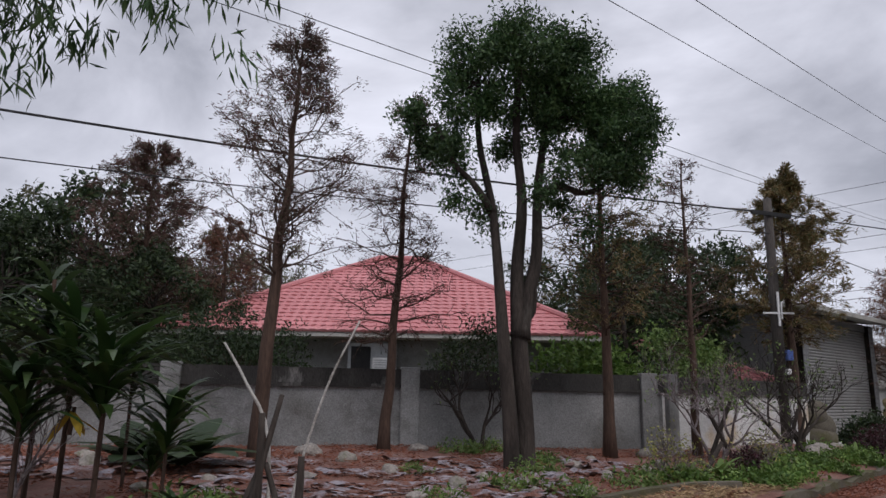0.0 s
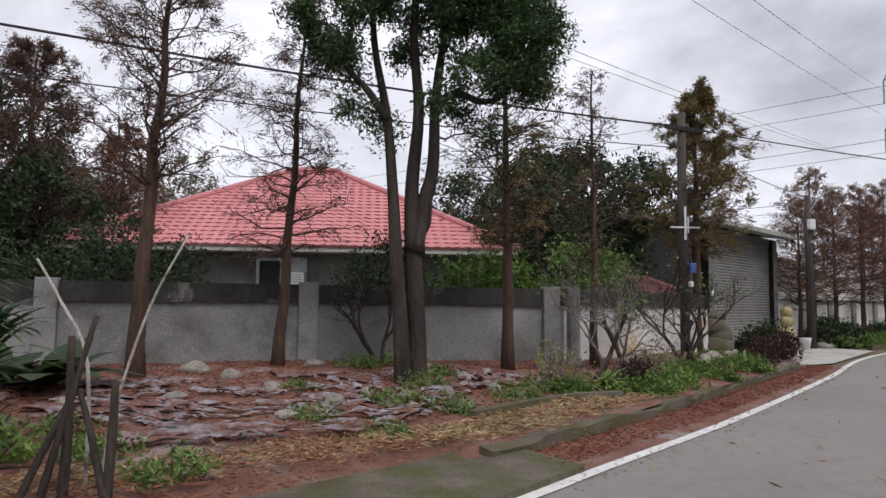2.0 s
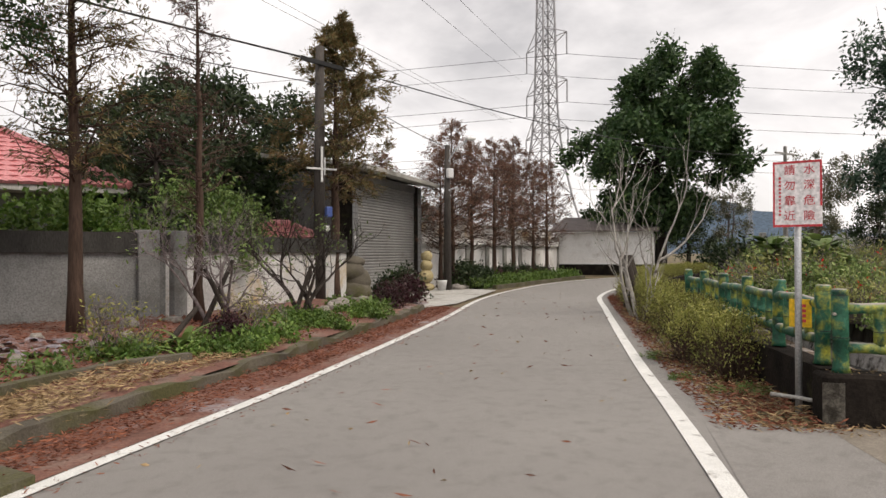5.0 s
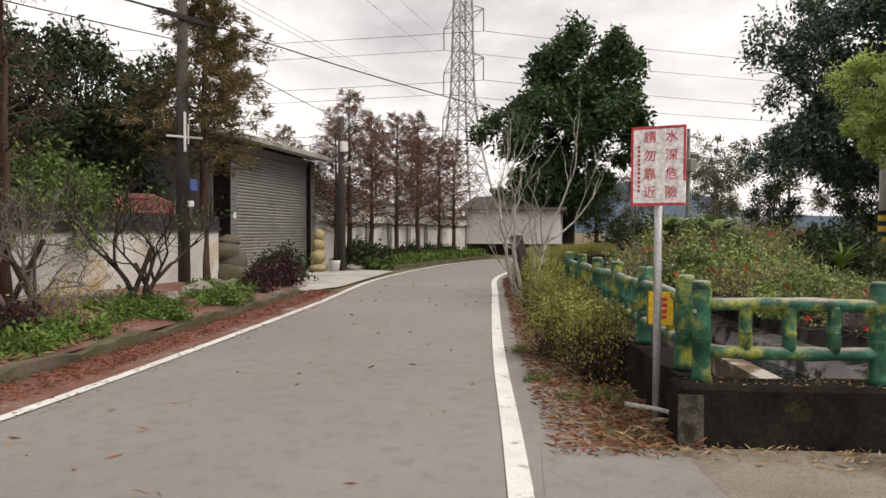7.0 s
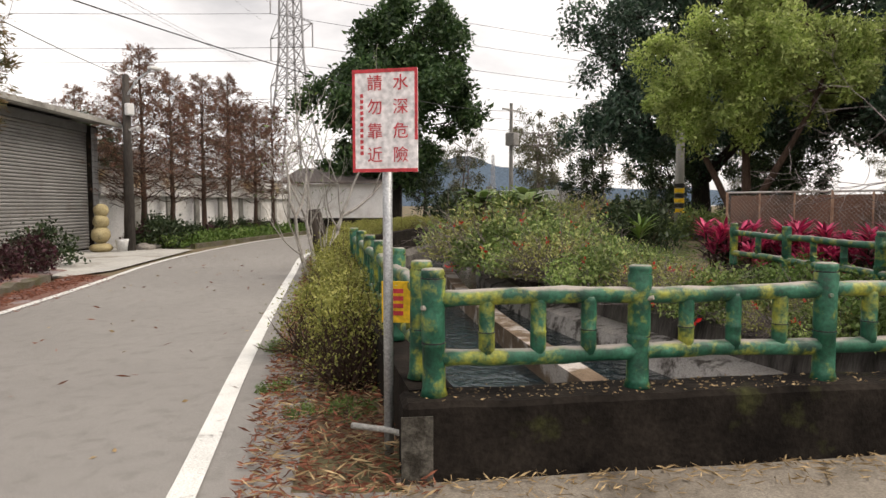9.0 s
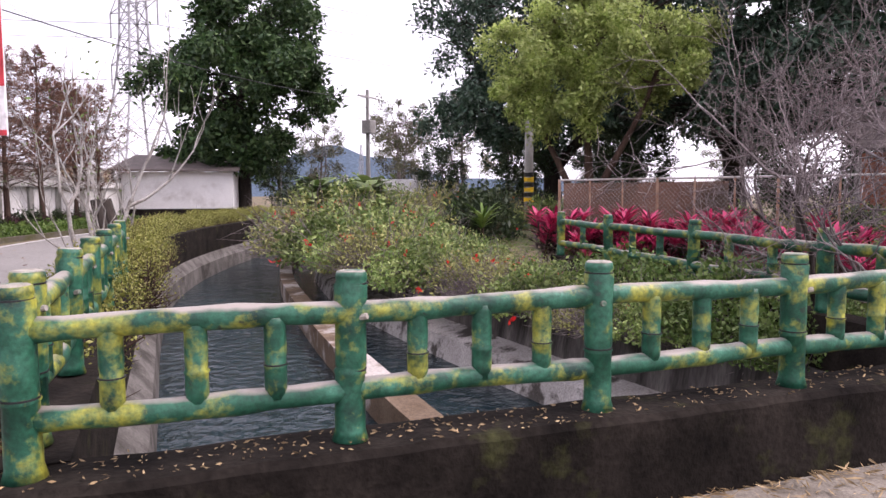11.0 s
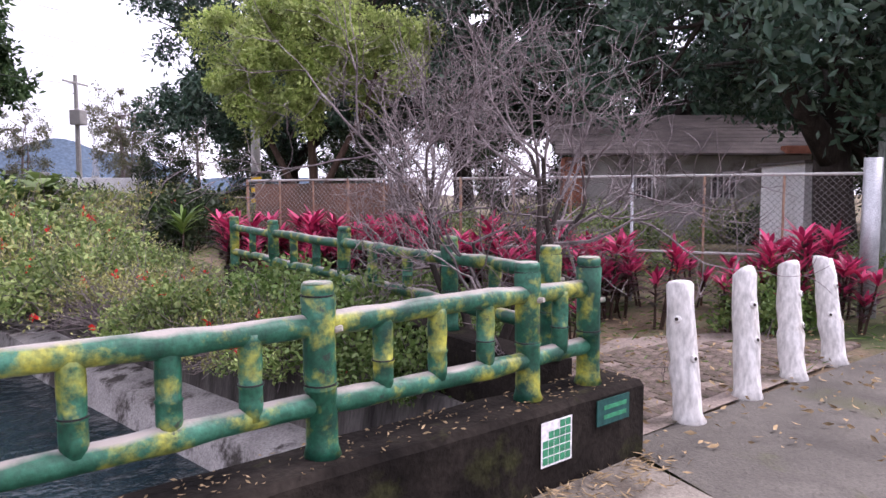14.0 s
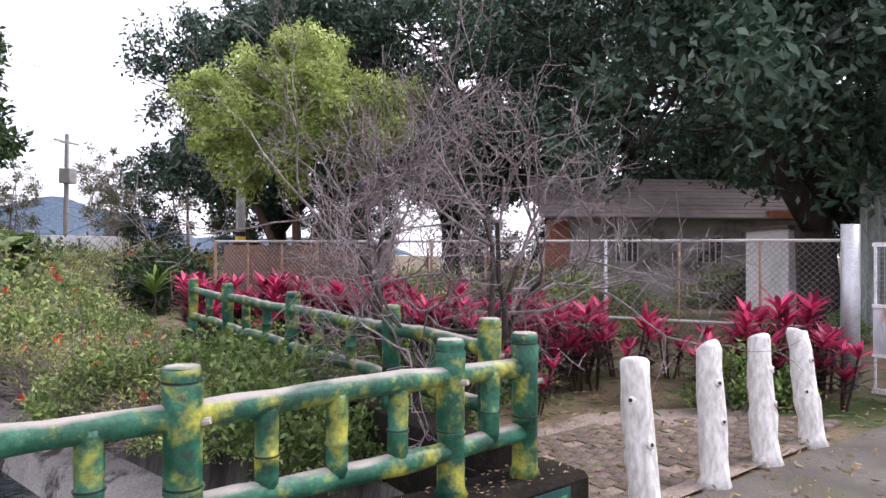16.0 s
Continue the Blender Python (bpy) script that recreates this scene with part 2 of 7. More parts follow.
BLUE_PAINT = material("blue_paint", [(0.06, 0.1, 0.3), (0.09, 0.14, 0.36)], 5, 0.5, 0.05, 40)
STRAW = material("straw", [(0.24, 0.16, 0.08), (0.4, 0.3, 0.17)], 2, 0.9, 0.0, 20, island=0.35)
RED_LITTER = material("red_needle_litter", [(0.14, 0.052, 0.034), (0.25, 0.095, 0.055)], 2, 0.95, 0.0, 20, island=0.4)
# blue of the distance haze is put into the hills' colour
HILL = material("haze_tinted_hill", [(0.06, 0.09, 0.13), (0.075, 0.105, 0.14)], 0.03, 1.0, 0.3, 0.3)

L_CAMPHOR = leaf_material("dark_green_leaves", [(0.018, 0.044, 0.016), (0.04, 0.085, 0.026), (0.08, 0.13, 0.045)])
L_RUBBER = leaf_material("blue_green_leaves", [(0.022, 0.05, 0.032), (0.046, 0.09, 0.056), (0.1, 0.15, 0.1)], rough=0.3)
L_STRAP = leaf_material("strap_leaves", [(0.012, 0.03, 0.01), (0.035, 0.075, 0.018), (0.08, 0.13, 0.035)], 0.35, 0.4)
L_LIME = leaf_material("yellow_green_leaves", [(0.2, 0.28, 0.065), (0.34, 0.42, 0.12), (0.48, 0.54, 0.21)], 0.5, through_light=0.4)
L_RUST = leaf_material("rust_needles", [(0.11, 0.048, 0.032), (0.2, 0.085, 0.055), (0.13, 0.1, 0.055)], 0.3)
L_MAUVE = leaf_material("mauve_brown_needles", [(0.07, 0.035, 0.03), (0.12, 0.06, 0.05), (0.05, 0.065, 0.03)], 0.3)
L_OLIVE = leaf_material("olive_brown_needles", [(0.085, 0.095, 0.035), (0.16, 0.125, 0.05), (0.2, 0.115, 0.05)], 0.35)
L_GREEN = leaf_material("mid_green_leaves", [(0.06, 0.12, 0.025), (0.12, 0.19, 0.045), (0.2, 0.27, 0.085)])
L_BRIGHT = leaf_material("bright_green_leaves", [(0.05, 0.11, 0.018), (0.1, 0.175, 0.03), (0.17, 0.25, 0.06)], 0.45)
L_HEDGE = leaf_material("hedge_leaves", [(0.12, 0.14, 0.03), (0.26, 0.27, 0.06), (0.4, 0.38, 0.12)], 0.4)
L_HIB = leaf_material("hibiscus_leaves", [(0.07, 0.12, 0.03), (0.17, 0.24, 0.065), (0.32, 0.38, 0.14)], 0.65)
L_HIB2 = leaf_material("pale_hibiscus_leaves", [(0.13, 0.14, 0.045), (0.28, 0.29, 0.085), (0.42, 0.41, 0.17)], 0.6)
L_DEEP = leaf_material("deep_green_leaves", [(0.015, 0.03, 0.012), (0.03, 0.05, 0.02), (0.05, 0.075, 0.025)], 0.4)
L_PINK = leaf_material("magenta_leaves", [(0.16, 0.012, 0.04), (0.48, 0.025, 0.11), (0.75, 0.09, 0.22)], 0.3, 0.45, 0.3)
L_PURPLE = leaf_material("dark_purple_leaves", [(0.035, 0.014, 0.02), (0.07, 0.02, 0.03), (0.04, 0.045, 0.025)], 0.4)
L_GREY = leaf_material("far_grey_green", [(0.07, 0.085, 0.045), (0.11, 0.115, 0.065), (0.13, 0.11, 0.07)], 0.3)
L_FLOWER = leaf_material("red_petals", [(0.7, 0.02, 0.02), (0.8, 0.06, 0.04)], 0.1)
L_DRY = leaf_material("dry_yellow_leaves", [(0.5, 0.33, 0.03), (0.6, 0.42, 0.06)], 0.1)


def bamboo_paint():
    """Green paint with yellow patches, black specks and worn pale tops, on concrete cast like bamboo."""
    m = material("bamboo_fence_paint", [(0.004, 0.03, 0.021), (0.012, 0.088, 0.05), (0.04, 0.165, 0.105)], 6, 0.5, 0.4, 45, stain=(0.34, 0.34, 0.045), stain_scale=5.2, stain_cut=(0.5, 0.66), bump_dist=0.008, spec=0.4)
    n, l = m.node_tree.nodes, m.node_tree.links
    b = n["Principled BSDF"]
    src = b.inputs["Base Color"].links[0].from_socket
    tc = n.new("ShaderNodeTexCoord")
    sp = n.new("ShaderNodeTexNoise")
    sp.inputs["Scale"].default_value, sp.inputs["Detail"].default_value, sp.inputs["Roughness"].default_value = 9, 8, 0.7
    l.new(tc.outputs["Object"], sp.inputs["Vector"])
    cut = n.new("ShaderNodeMapRange")
    cut.inputs[1].default_value, cut.inputs[2].default_value = 0.62, 0.68
    l.new(sp.outputs[0], cut.inputs[0])
    mx = n.new("ShaderNodeMix")
    mx.data_type = "RGBA"
    l.new(cut.outputs[0], mx.inputs[0])
    l.new(src, mx.inputs[6])
    mx.inputs[7].default_value = (0.03, 0.045, 0.035, 1)
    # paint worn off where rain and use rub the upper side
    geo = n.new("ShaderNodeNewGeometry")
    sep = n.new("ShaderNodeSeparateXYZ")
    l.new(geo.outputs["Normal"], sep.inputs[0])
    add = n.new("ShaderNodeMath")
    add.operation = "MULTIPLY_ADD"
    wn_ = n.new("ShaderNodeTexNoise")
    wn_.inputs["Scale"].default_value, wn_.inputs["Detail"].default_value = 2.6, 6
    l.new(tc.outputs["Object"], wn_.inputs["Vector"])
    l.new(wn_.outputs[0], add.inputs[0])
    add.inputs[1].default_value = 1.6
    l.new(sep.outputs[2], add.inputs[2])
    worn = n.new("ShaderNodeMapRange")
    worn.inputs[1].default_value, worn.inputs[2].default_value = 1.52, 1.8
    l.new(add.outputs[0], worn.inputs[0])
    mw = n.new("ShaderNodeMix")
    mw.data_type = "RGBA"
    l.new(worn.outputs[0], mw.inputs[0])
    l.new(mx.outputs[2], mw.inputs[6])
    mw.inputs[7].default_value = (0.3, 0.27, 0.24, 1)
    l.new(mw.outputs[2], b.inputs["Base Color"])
    return m


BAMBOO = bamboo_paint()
WORN_TOP = material("worn_rail_top", [(0.25, 0.23, 0.19), (0.4, 0.37, 0.33)], 6, 0.9, 0.4, 40, stain=(0.05, 0.13, 0.08), stain_scale=6, stain_cut=(0.5, 0.62))


def water_material():
    m = bpy.data.materials.new("canal_water")
    m.use_nodes = True
    n, l = m.node_tree.nodes, m.node_tree.links
    b = n["Principled BSDF"]
    b.inputs["Base Color"].default_value = (0.012, 0.026, 0.032, 1)
    b.inputs["Roughness"].default_value, b.inputs["IOR"].default_value = 0.07, 1.33
    tc = n.new("ShaderNodeTexCoord")
    h = None
    for scale, stretch in ((1.3, (1, 1, 1)), (5.0, (1, 1, 1))):
        t = n.new("ShaderNodeTexNoise")
        t.inputs["Scale"].default_value, t.inputs["Detail"].default_value = scale, 3
        l.new(tc.outputs["Object"], t.inputs["Vector"])
        if h is None:
            h = t.outputs[0]
        else:
            a = n.new("ShaderNodeMath")
            a.operation = "ADD"
            l.new(h, a.inputs[0])
            l.new(t.outputs[0], a.inputs[1])
            h = a.outputs[0]
    bp = n.new("ShaderNodeBump")
    bp.inputs["Strength"].default_value, bp.inputs["Distance"].default_value = 0.7, 0.075
    l.new(h, bp.inputs["Height"])
    l.new(bp.outputs[0], b.inputs["Normal"])
    return m


WATER = water_material()


# ---- builders ----
def thing(name, label, category, m=None, group="", kind=""):
    ob = new(name)
    ob.empty_display_size = 0.1
    if m is not None:
        ob.matrix_basis = m
    return tagged(ob, label, category, group, kind)


def part(name, bm, mat, parent=None, label="", smooth=False):
    """Links a bmesh as one mesh object, under a thing or a part."""
    me = bpy.data.meshes.new(name)
    bm.to_mesh(me)
    bm.free()
    return mesh_part(name, me, mat, parent, label, smooth)


def mesh_part(name, me, mat, parent=None, label="", smooth=False):
    me.materials.append(mat)
    if smooth:
        me.polygons.foreach_set("use_smooth", [True] * len(me.polygons))
    ob = new(name, me)
    if parent is not None:
        ob.parent = parent
    if label:
        ob["label"] = label
    return ob


def box(bm, x0, y0, z0, x1, y1, z1, m=None, bevel=0.0):
    made = bmesh.ops.create_cube(bm, size=1.0, matrix=Matrix.Translation(((x0 + x1) / 2, (y0 + y1) / 2, (z0 + z1) / 2)) @ Matrix.Diagonal((x1 - x0, y1 - y0, z1 - z0, 1)))
    vs = made["verts"]
    if bevel:
        es = list({e for v in vs for e in v.link_edges})
        out = bmesh.ops.bevel(bm, geom=es, offset=bevel, segments=1, affect="EDGES")
        vs = list({v for f in out["faces"] for v in f.verts} | {v for v in vs if v.is_valid})
    if m is not None:
        bmesh.ops.transform(bm, matrix=m, verts=vs)
    return vs


class Geo:
    """Vertices and faces gathered for one mesh."""

    def __init__(self):
        self.v, self.f = [], []

    def tube(self, pts, radii, n=6, cap=True):
        pts = [Vector(p) for p in pts]
        base = len(self.v)
        side = None
        for i, p in enumerate(pts):
            d = (pts[min(i + 1, len(pts) - 1)] - pts[max(i - 1, 0)])
            d = d.normalized() if d.length > 1e-6 else Vector((0, 0, 1))
            if side is None:
                side = d.orthogonal().normalized()
            else:
                side = side - d * side.dot(d)
                side = side.normalized() if side.length > 1e-5 else d.orthogonal().normalized()
            up = d.cross(side)
            for k in range(n):
                a = 2 * math.pi * k / n
                self.v.append(p + (side * math.cos(a) + up * math.sin(a)) * radii[i])
        for i in range(len(pts) - 1):
            for k in range(n):
                a, b = base + i * n + k, base + i * n + (k + 1) % n
                self.f.append((a, b, b + n, a + n))
        if cap:
            self.f.append(tuple(base + k for k in reversed(range(n))))
            self.f.append(tuple(base + (len(pts) - 1) * n + k for k in range(n)))

    def strip(self, a, b):
        base = len(self.v)
        for p, q in zip(a, b):
            self.v += [Vector(p), Vector(q)]
        for i in range(len(a) - 1):
            k = base + 2 * i
            self.f.append((k, k + 1, k + 3, k + 2))

    def mesh(self, name):
        me = bpy.data.meshes.new(name)
        me.from_pydata([tuple(p) for p in self.v], [], self.f)
        me.update()
        return me


def leaves(name, P, size, aspect, rng, droop=0.0, dirs=None, fold=0.25):
    """Small pointed leaves, each a folded diamond of two triangles, at the places P."""
    N = len(P)
    d = rng.normal(size=(N, 3)) if dirs is None else dirs + rng.normal(size=(N, 3)) * 0.35
    d[:, 2] -= droop
    d /= np.linalg.norm(d, axis=1, keepdims=True) + 1e-9
    r = rng.normal(size=(N, 3))
    s = np.cross(d, r)
    s /= np.linalg.norm(s, axis=1, keepdims=True) + 1e-9
    nrm = np.cross(d, s)
    L = size * rng.uniform(0.6, 1.35, size=(N, 1))
    W = L * aspect
    V = np.empty((N, 4, 3))
    V[:, 0] = P
    V[:, 1] = P + d * L * 0.5 + s * W * 0.5 + nrm * W * fold
    V[:, 2] = P + d * L
    V[:, 3] = P + d * L * 0.5 - s * W * 0.5 + nrm * W * fold
    me = bpy.data.meshes.new(name)
    me.vertices.add(4 * N)
    me.vertices.foreach_set("co", V.reshape(-1))
    idx = np.arange(4 * N, dtype=np.int32).reshape(N, 4)
    tri = np.concatenate([idx[:, [0, 1, 2]], idx[:, [0, 2, 3]]], axis=1).reshape(-1)
    me.loops.add(6 * N)
    me.loops.foreach_set("vertex_index", tri)
    me.polygons.add(2 * N)
    me.polygons.foreach_set("loop_start", np.arange(0, 6 * N, 3, dtype=np.int32))
    me.update(calc_edges=True)
    return me


def clumped(rng, N, radii, centre, clumps, spread):
    """Points of a crown: gathered in clumps that sit towards the outside of an ellipsoid."""
    c = rng.normal(size=(clumps, 3))
    c /= np.linalg.norm(c, axis=1, keepdims=True)
    c *= rng.uniform(0.35, 1.0, size=(clumps, 1)) ** 0.6
    c = c * np.array(radii) + np.array(centre)
    w = rng.integers(0, clumps, N)
    off = rng.normal(size=(N, 3))
    off *= rng.uniform(0.2, 1, (N, 1)) / (np.linalg.norm(off, axis=1, keepdims=True) + 1e-9)
    return c[w] + off * spread * rng.uniform(0.6, 1.3, size=(clumps, 1))[w], c


def bent(rng, a, b, k, wob):
    """k + 1 points from a to b along a slightly crooked line."""
    a, b = Vector(a), Vector(b)
    L = (b - a).length
    return [a.lerp(b, i / k) + Vector(rng.normal(size=3)) * (wob * L if 0 < i < k else 0) for i in range(k + 1)]


# ---- the line of the road, the canal and the walls (plan) ----
def smooth_line(pts, step=0.6):
    """A smooth curve through the plan points (Catmull-Rom)."""
    p = [Vector((*q, 0)) for q in pts]
    p = [p[0] * 2 - p[1]] + p + [p[-1] * 2 - p[-2]]
    out = []
    for i in range(1, len(p) - 2):
        n = max(2, int((p[i + 1] - p[i]).length / step))
        for k in range(n):
            t = k / n
            out.append(0.5 * ((2 * p[i]) + (p[i + 1] - p[i - 1]) * t + (2 * p[i - 1] - 5 * p[i] + 4 * p[i + 1] - p[i + 2]) * t * t + (3 * p[i] - p[i - 1] - 3 * p[i + 1] + p[i + 2]) * t ** 3))
    out.append(p[-2])
    return out


def offset(line, d):
    """The line moved d to its right."""
    out = []
    for i, p in enumerate(line):
        t = (line[min(i + 1, len(line) - 1)] - line[max(i - 1, 0)]).normalized()
        out.append(p + Vector((t.y, -t.x, 0)) * d)
    return out


def lift(line, z):
    return [Vector((p.x, p.y, z)) for p in line]


def ribbon(name, a, b, z, mat, label="", category="", kind="structure", thick=0.0):
    g = Geo()
    g.strip(lift(b, z), lift(a, z))
    if thick:
        g.strip(lift(a, z), lift(a, z - thick))
        g.strip(lift(b, z - thick), lift(b, z))
    ob = mesh_part(name, g.mesh(name), mat)
    return tagged(ob, label, category, kind=kind)


def wall_ribbon(g, line, width, z0, z1):
    """A wall of that width along a plan line, from z0 to z1."""
    a, b = offset(line, -width / 2), offset(line, width / 2)
    k, n = len(g.v), len(a)
    for p, q in zip(a, b):
        g.v += [Vector((p.x, p.y, z0)), Vector((p.x, p.y, z1)), Vector((q.x, q.y, z1)), Vector((q.x, q.y, z0))]
    for i in range(n - 1):
        m = k + 4 * i
        for c in range(3):
            g.f.append((m + c, m + c + 1, m + c + 5, m + c + 4))
    g.f.append((k + 3, k + 2, k + 1, k))
    m = k + 4 * (n - 1)
    g.f.append((m, m + 1, m + 2, m + 3))


LEFT_LINE = smooth_line([(-14, -9.5), (-6, -1.9), (0.93, 4.83), (2.43, 6.33), (5.45, 9.3), (10.6, 14.8), (15.2, 20.0), (20, 24.3), (26, 28.6), (33, 31.6), (42, 33), (60, 33)])
RIGHT_LINE = smooth_line([(5.0, 2.4), (5.98, 3.5), (7.62, 5.4), (9.3, 7.38), (11.5, 9.9), (15.4, 14.3), (19.5, 18.8), (24, 22.4), (29, 25.6), (35, 27.8), (43, 29), (60, 29)])
BANK_LEFT = smooth_line([(8.62, 4.36), (10.03, 6.1), (12.6, 9.2), (14.9, 11.95), (17.8, 15.1), (21.5, 18.2), (26, 21.1), (32, 24.2), (40, 26.3), (60, 28)])
BANK_RIGHT = smooth_line([(13.05, 0.5), (14.4, 2.35), (16.2, 5.0), (18.4, 8.2), (21.2, 11.7), (25, 15.2), (30, 18.4), (36, 20.8), (44, 22.3), (60, 23)])
DIVIDER = smooth_line([(11.0, 2.6), (12.7, 4.75), (13.95, 6.25), (16.9, 9.6), (21.7, 14.5), (27.5, 19.2), (35, 23.0), (60, 25.5)])
WATER_Z, DIVIDER_Z, LEDGE_Z = -1.05, -0.66, -0.62

# the ground: one sheet to the horizon, with the canal's bed cut out of it
bm = bmesh.new()
outer = [bm.verts.new(p) for p in ((-700, -700, 0), (700, -700, 0), (700, 900, 0), (-700, 900, 0))]
ring = [bm.verts.new((p.x, p.y, 0)) for p in BANK_LEFT] + [bm.verts.new((p.x, p.y, 0)) for p in reversed(BANK_RIGHT)]
edges = [bm.edges.new((outer[i], outer[(i + 1) % 4])) for i in range(4)]
edges += [bm.edges.new((ring[i], ring[(i + 1) % len(ring)])) for i in range(len(ring))]
bmesh.ops.triangle_fill(bm, edges=edges, use_beauty=True)
bmesh.ops.recalc_face_normals(bm, faces=bm.faces)
if bm.faces[0].normal.z < 0:
    bmesh.ops.reverse_faces(bm, faces=bm.faces)
for v in bm.verts:
    v.co.z = -0.02
tagged(part("ground", bm, EARTH), "brown earth with moss and weeds", "ground", kind="structure")

# asphalt: the lane, and the mouth of the bridge on its right
g = Geo()
g.strip(lift(offset(LEFT_LINE, 4.9), 0.0), lift(offset(LEFT_LINE, -0.12), 0.0))
road = tagged(mesh_part("road", g.mesh("road"), ASPHALT), "worn grey asphalt lane with scattered dead leaves", "road", kind="structure")
bm = bmesh.new()
for quad in (((-12.5, -13.0), (-5.1, -13.0), (7.94, 3.88), (8.22, 4.2), (7.55, 5.0), (6.0, 3.4)),):
    bm.faces.new([bm.verts.new((x, y, 0.004)) for x, y in quad])
bmesh.ops.recalc_face_normals(bm, faces=bm.faces)
tagged(part("lane_mouth", bm, ASPHALT), "worn grey asphalt where the bridge joins the lane", "road", kind="structure")
bm = bmesh.new()
bm.faces.new([bm.verts.new((x, y, 0.006)) for x, y in ((-5.1, -13.0), (9.9, -13.0), (12.2, -0.2), (12.98, 0.3), (8.3, 4.4), (8.22, 4.2), (7.94, 3.88))])
bmesh.ops.recalc_face_normals(bm, faces=bm.faces)
tagged(part("bridge_deck", bm, DECK), "stained beige concrete bridge deck", "road", kind="structure")
bm = bmesh.new()
bm.faces.new([bm.verts.new((x, y, 0.008)) for x, y in ((9.9, -13.0), (24.0, -13.0), (17.6, -4.35), (15.6, -2.35), (12.98, 0.22), (12.2, -0.2))])
bmesh.ops.recalc_face_normals(bm, faces=bm.faces)
tagged(part("pavement", bm, material("pavement_concrete", [(0.05, 0.044, 0.037), (0.13, 0.118, 0.1)], 1.1, 0.62, 0.5, 60, stain=(0.075, 0.08, 0.028), stain_scale=0.9, stain_cut=(0.54, 0.7))), "mossy stained concrete pavement before the gate", "pavement", kind="structure")

for name, line, lo, hi in (("road_line_1", LEFT_LINE, -0.07, 0.07), ("road_line_2", RIGHT_LINE, -0.08, 0.08)):
    ribbon(name, offset(line, lo), offset(line, hi), 0.012, LINE_PAINT, "worn white painted edge line", "road marking")

# gutter of leaf litter, kerb and raised garden
KERB = [p for p in offset(LEFT_LINE, -1.0) if p.x > 1.2 and p.x < 11.3]
gut = [p for p in LEFT_LINE if p.x > 0.3 and p.x < 13]
ribbon("gutter", offset(gut, -1.0), offset(gut, -0.1), 0.006, GARDEN_SOIL, "gutter filled with red-brown needles", "gutter")
g = Geo()
wall_ribbon(g, smooth_line([(p.x, p.y) for p in KERB], 0.12), 0.18, -0.05, 0.15)
for v in g.v:
    v += Vector((noise.noise(v * 2.3) * 0.05, noise.noise(v * 2.3 + Vector((9, 0, 0))) * 0.05, noise.noise(v * 2.6) * 0.07 * (v.z > 0)))
tagged(mesh_part("kerb", g.mesh("kerb"), CONCRETE_MOSS), "low mossy concrete kerb along the garden bed", "kerb", kind="structure")
KERB_IN = [Vector((1.35, 8.1, 0)), Vector((2.2, 9.0, 0)), Vector((3.1, 9.75, 0)), Vector((3.9, 10.0, 0))]
g = Geo()
wall_ribbon(g, KERB_IN, 0.14, -0.05, 0.3)
tagged(mesh_part("garden_kerb", g.mesh("garden_kerb"), CONCRETE_MOSS), "mossy concrete edging inside the garden", "kerb", kind="structure")


def wall_y(x):
    return 14.28 + 0.206 * x if x < 4.4 else 15.186 + 0.88 * (x - 4.4)


def garden_z(x, y):
    """Height of the garden's soil: rising from the kerb to the foot of the wall."""
    d = (0.707 * (y - 7.3) - 0.707 * (x - 2.06)) / 6.0
    h = 0.16 + 0.24 * min(1, max(-0.3, d))
    return h + 0.05 * noise.noise(Vector((x * 0.9, y * 0.9, 0))) + 0.03 * noise.noise(Vector((x * 3, y * 3, 4)))


def kerb_gap(x, y):
    """How far a place lies to the left of the kerb."""
    return min(((p.x - x) ** 2 + (p.y - y) ** 2, (y - p.y) * 0.68 - (x - p.x) * 0.73) for p in KERB_FULL)[1]


KERB_FULL = [p for p in offset(LEFT_LINE, -1.0) if -16 < p.x < 12]
g = Geo()
cols, rows_n = 100, 26
left_edge = [KERB_FULL[int(i * (len(KERB_FULL) - 1) / cols)] for i in range(cols + 1)]
for i, p in enumerate(left_edge):
    q = Vector((p.x - 3.0, 0, 0))
    top = Vector((min(9.2, p.x - 3.5 if p.x < 4 else p.x - 2.3), 0, 0))
    top.y = wall_y(top.x)
    if p.x < -2:
        top = Vector((p.x - 9, wall_y(p.x - 9), 0))
    for j in range(rows_n + 1):
        c = p.lerp(top, j / rows_n)
        z = garden_z(c.x, c.y) if j else 0.05 + 0.1 * min(1, max(0, (p.x - 1) / 3))
        if p.x < 1.2 and j:
            z *= min(1, j / 7)
        g.v.append(Vector((c.x, c.y, z)))
for i in range(cols):
    for j in range(rows_n):
        a = i * (rows_n + 1) + j
        g.f.append((a, a + rows_n + 1, a + rows_n + 2, a + 1))
tagged(mesh_part("garden_bed", g.mesh("garden_bed"), GARDEN_SOIL, smooth=True), "red-brown needle-covered garden soil with plastic sheet", "soil", kind="structure")
bm = bmesh.new()
bm.faces.new([bm.verts.new((x, y, 0.07)) for x, y in ((-1.6, 3.6), (0.35, 4.3), (2.2, 6.2), (1.55, 7.35), (0.3, 6.2), (-0.9, 5.2))])
bmesh.ops.recalc_face_normals(bm, faces=bm.faces)
ext = bmesh.ops.extrude_face_region(bm, geom=list(bm.faces))
bmesh.ops.translate(bm, vec=(0, 0, -0.09), verts=[v for v in ext["geom"] if isinstance(v, bmesh.types.BMVert)])
tagged(part("apron_slab", bm, CONCRETE_MOSS), "mossy concrete apron between garden and lane", "paving", kind="structure")
bm = bmesh.new()
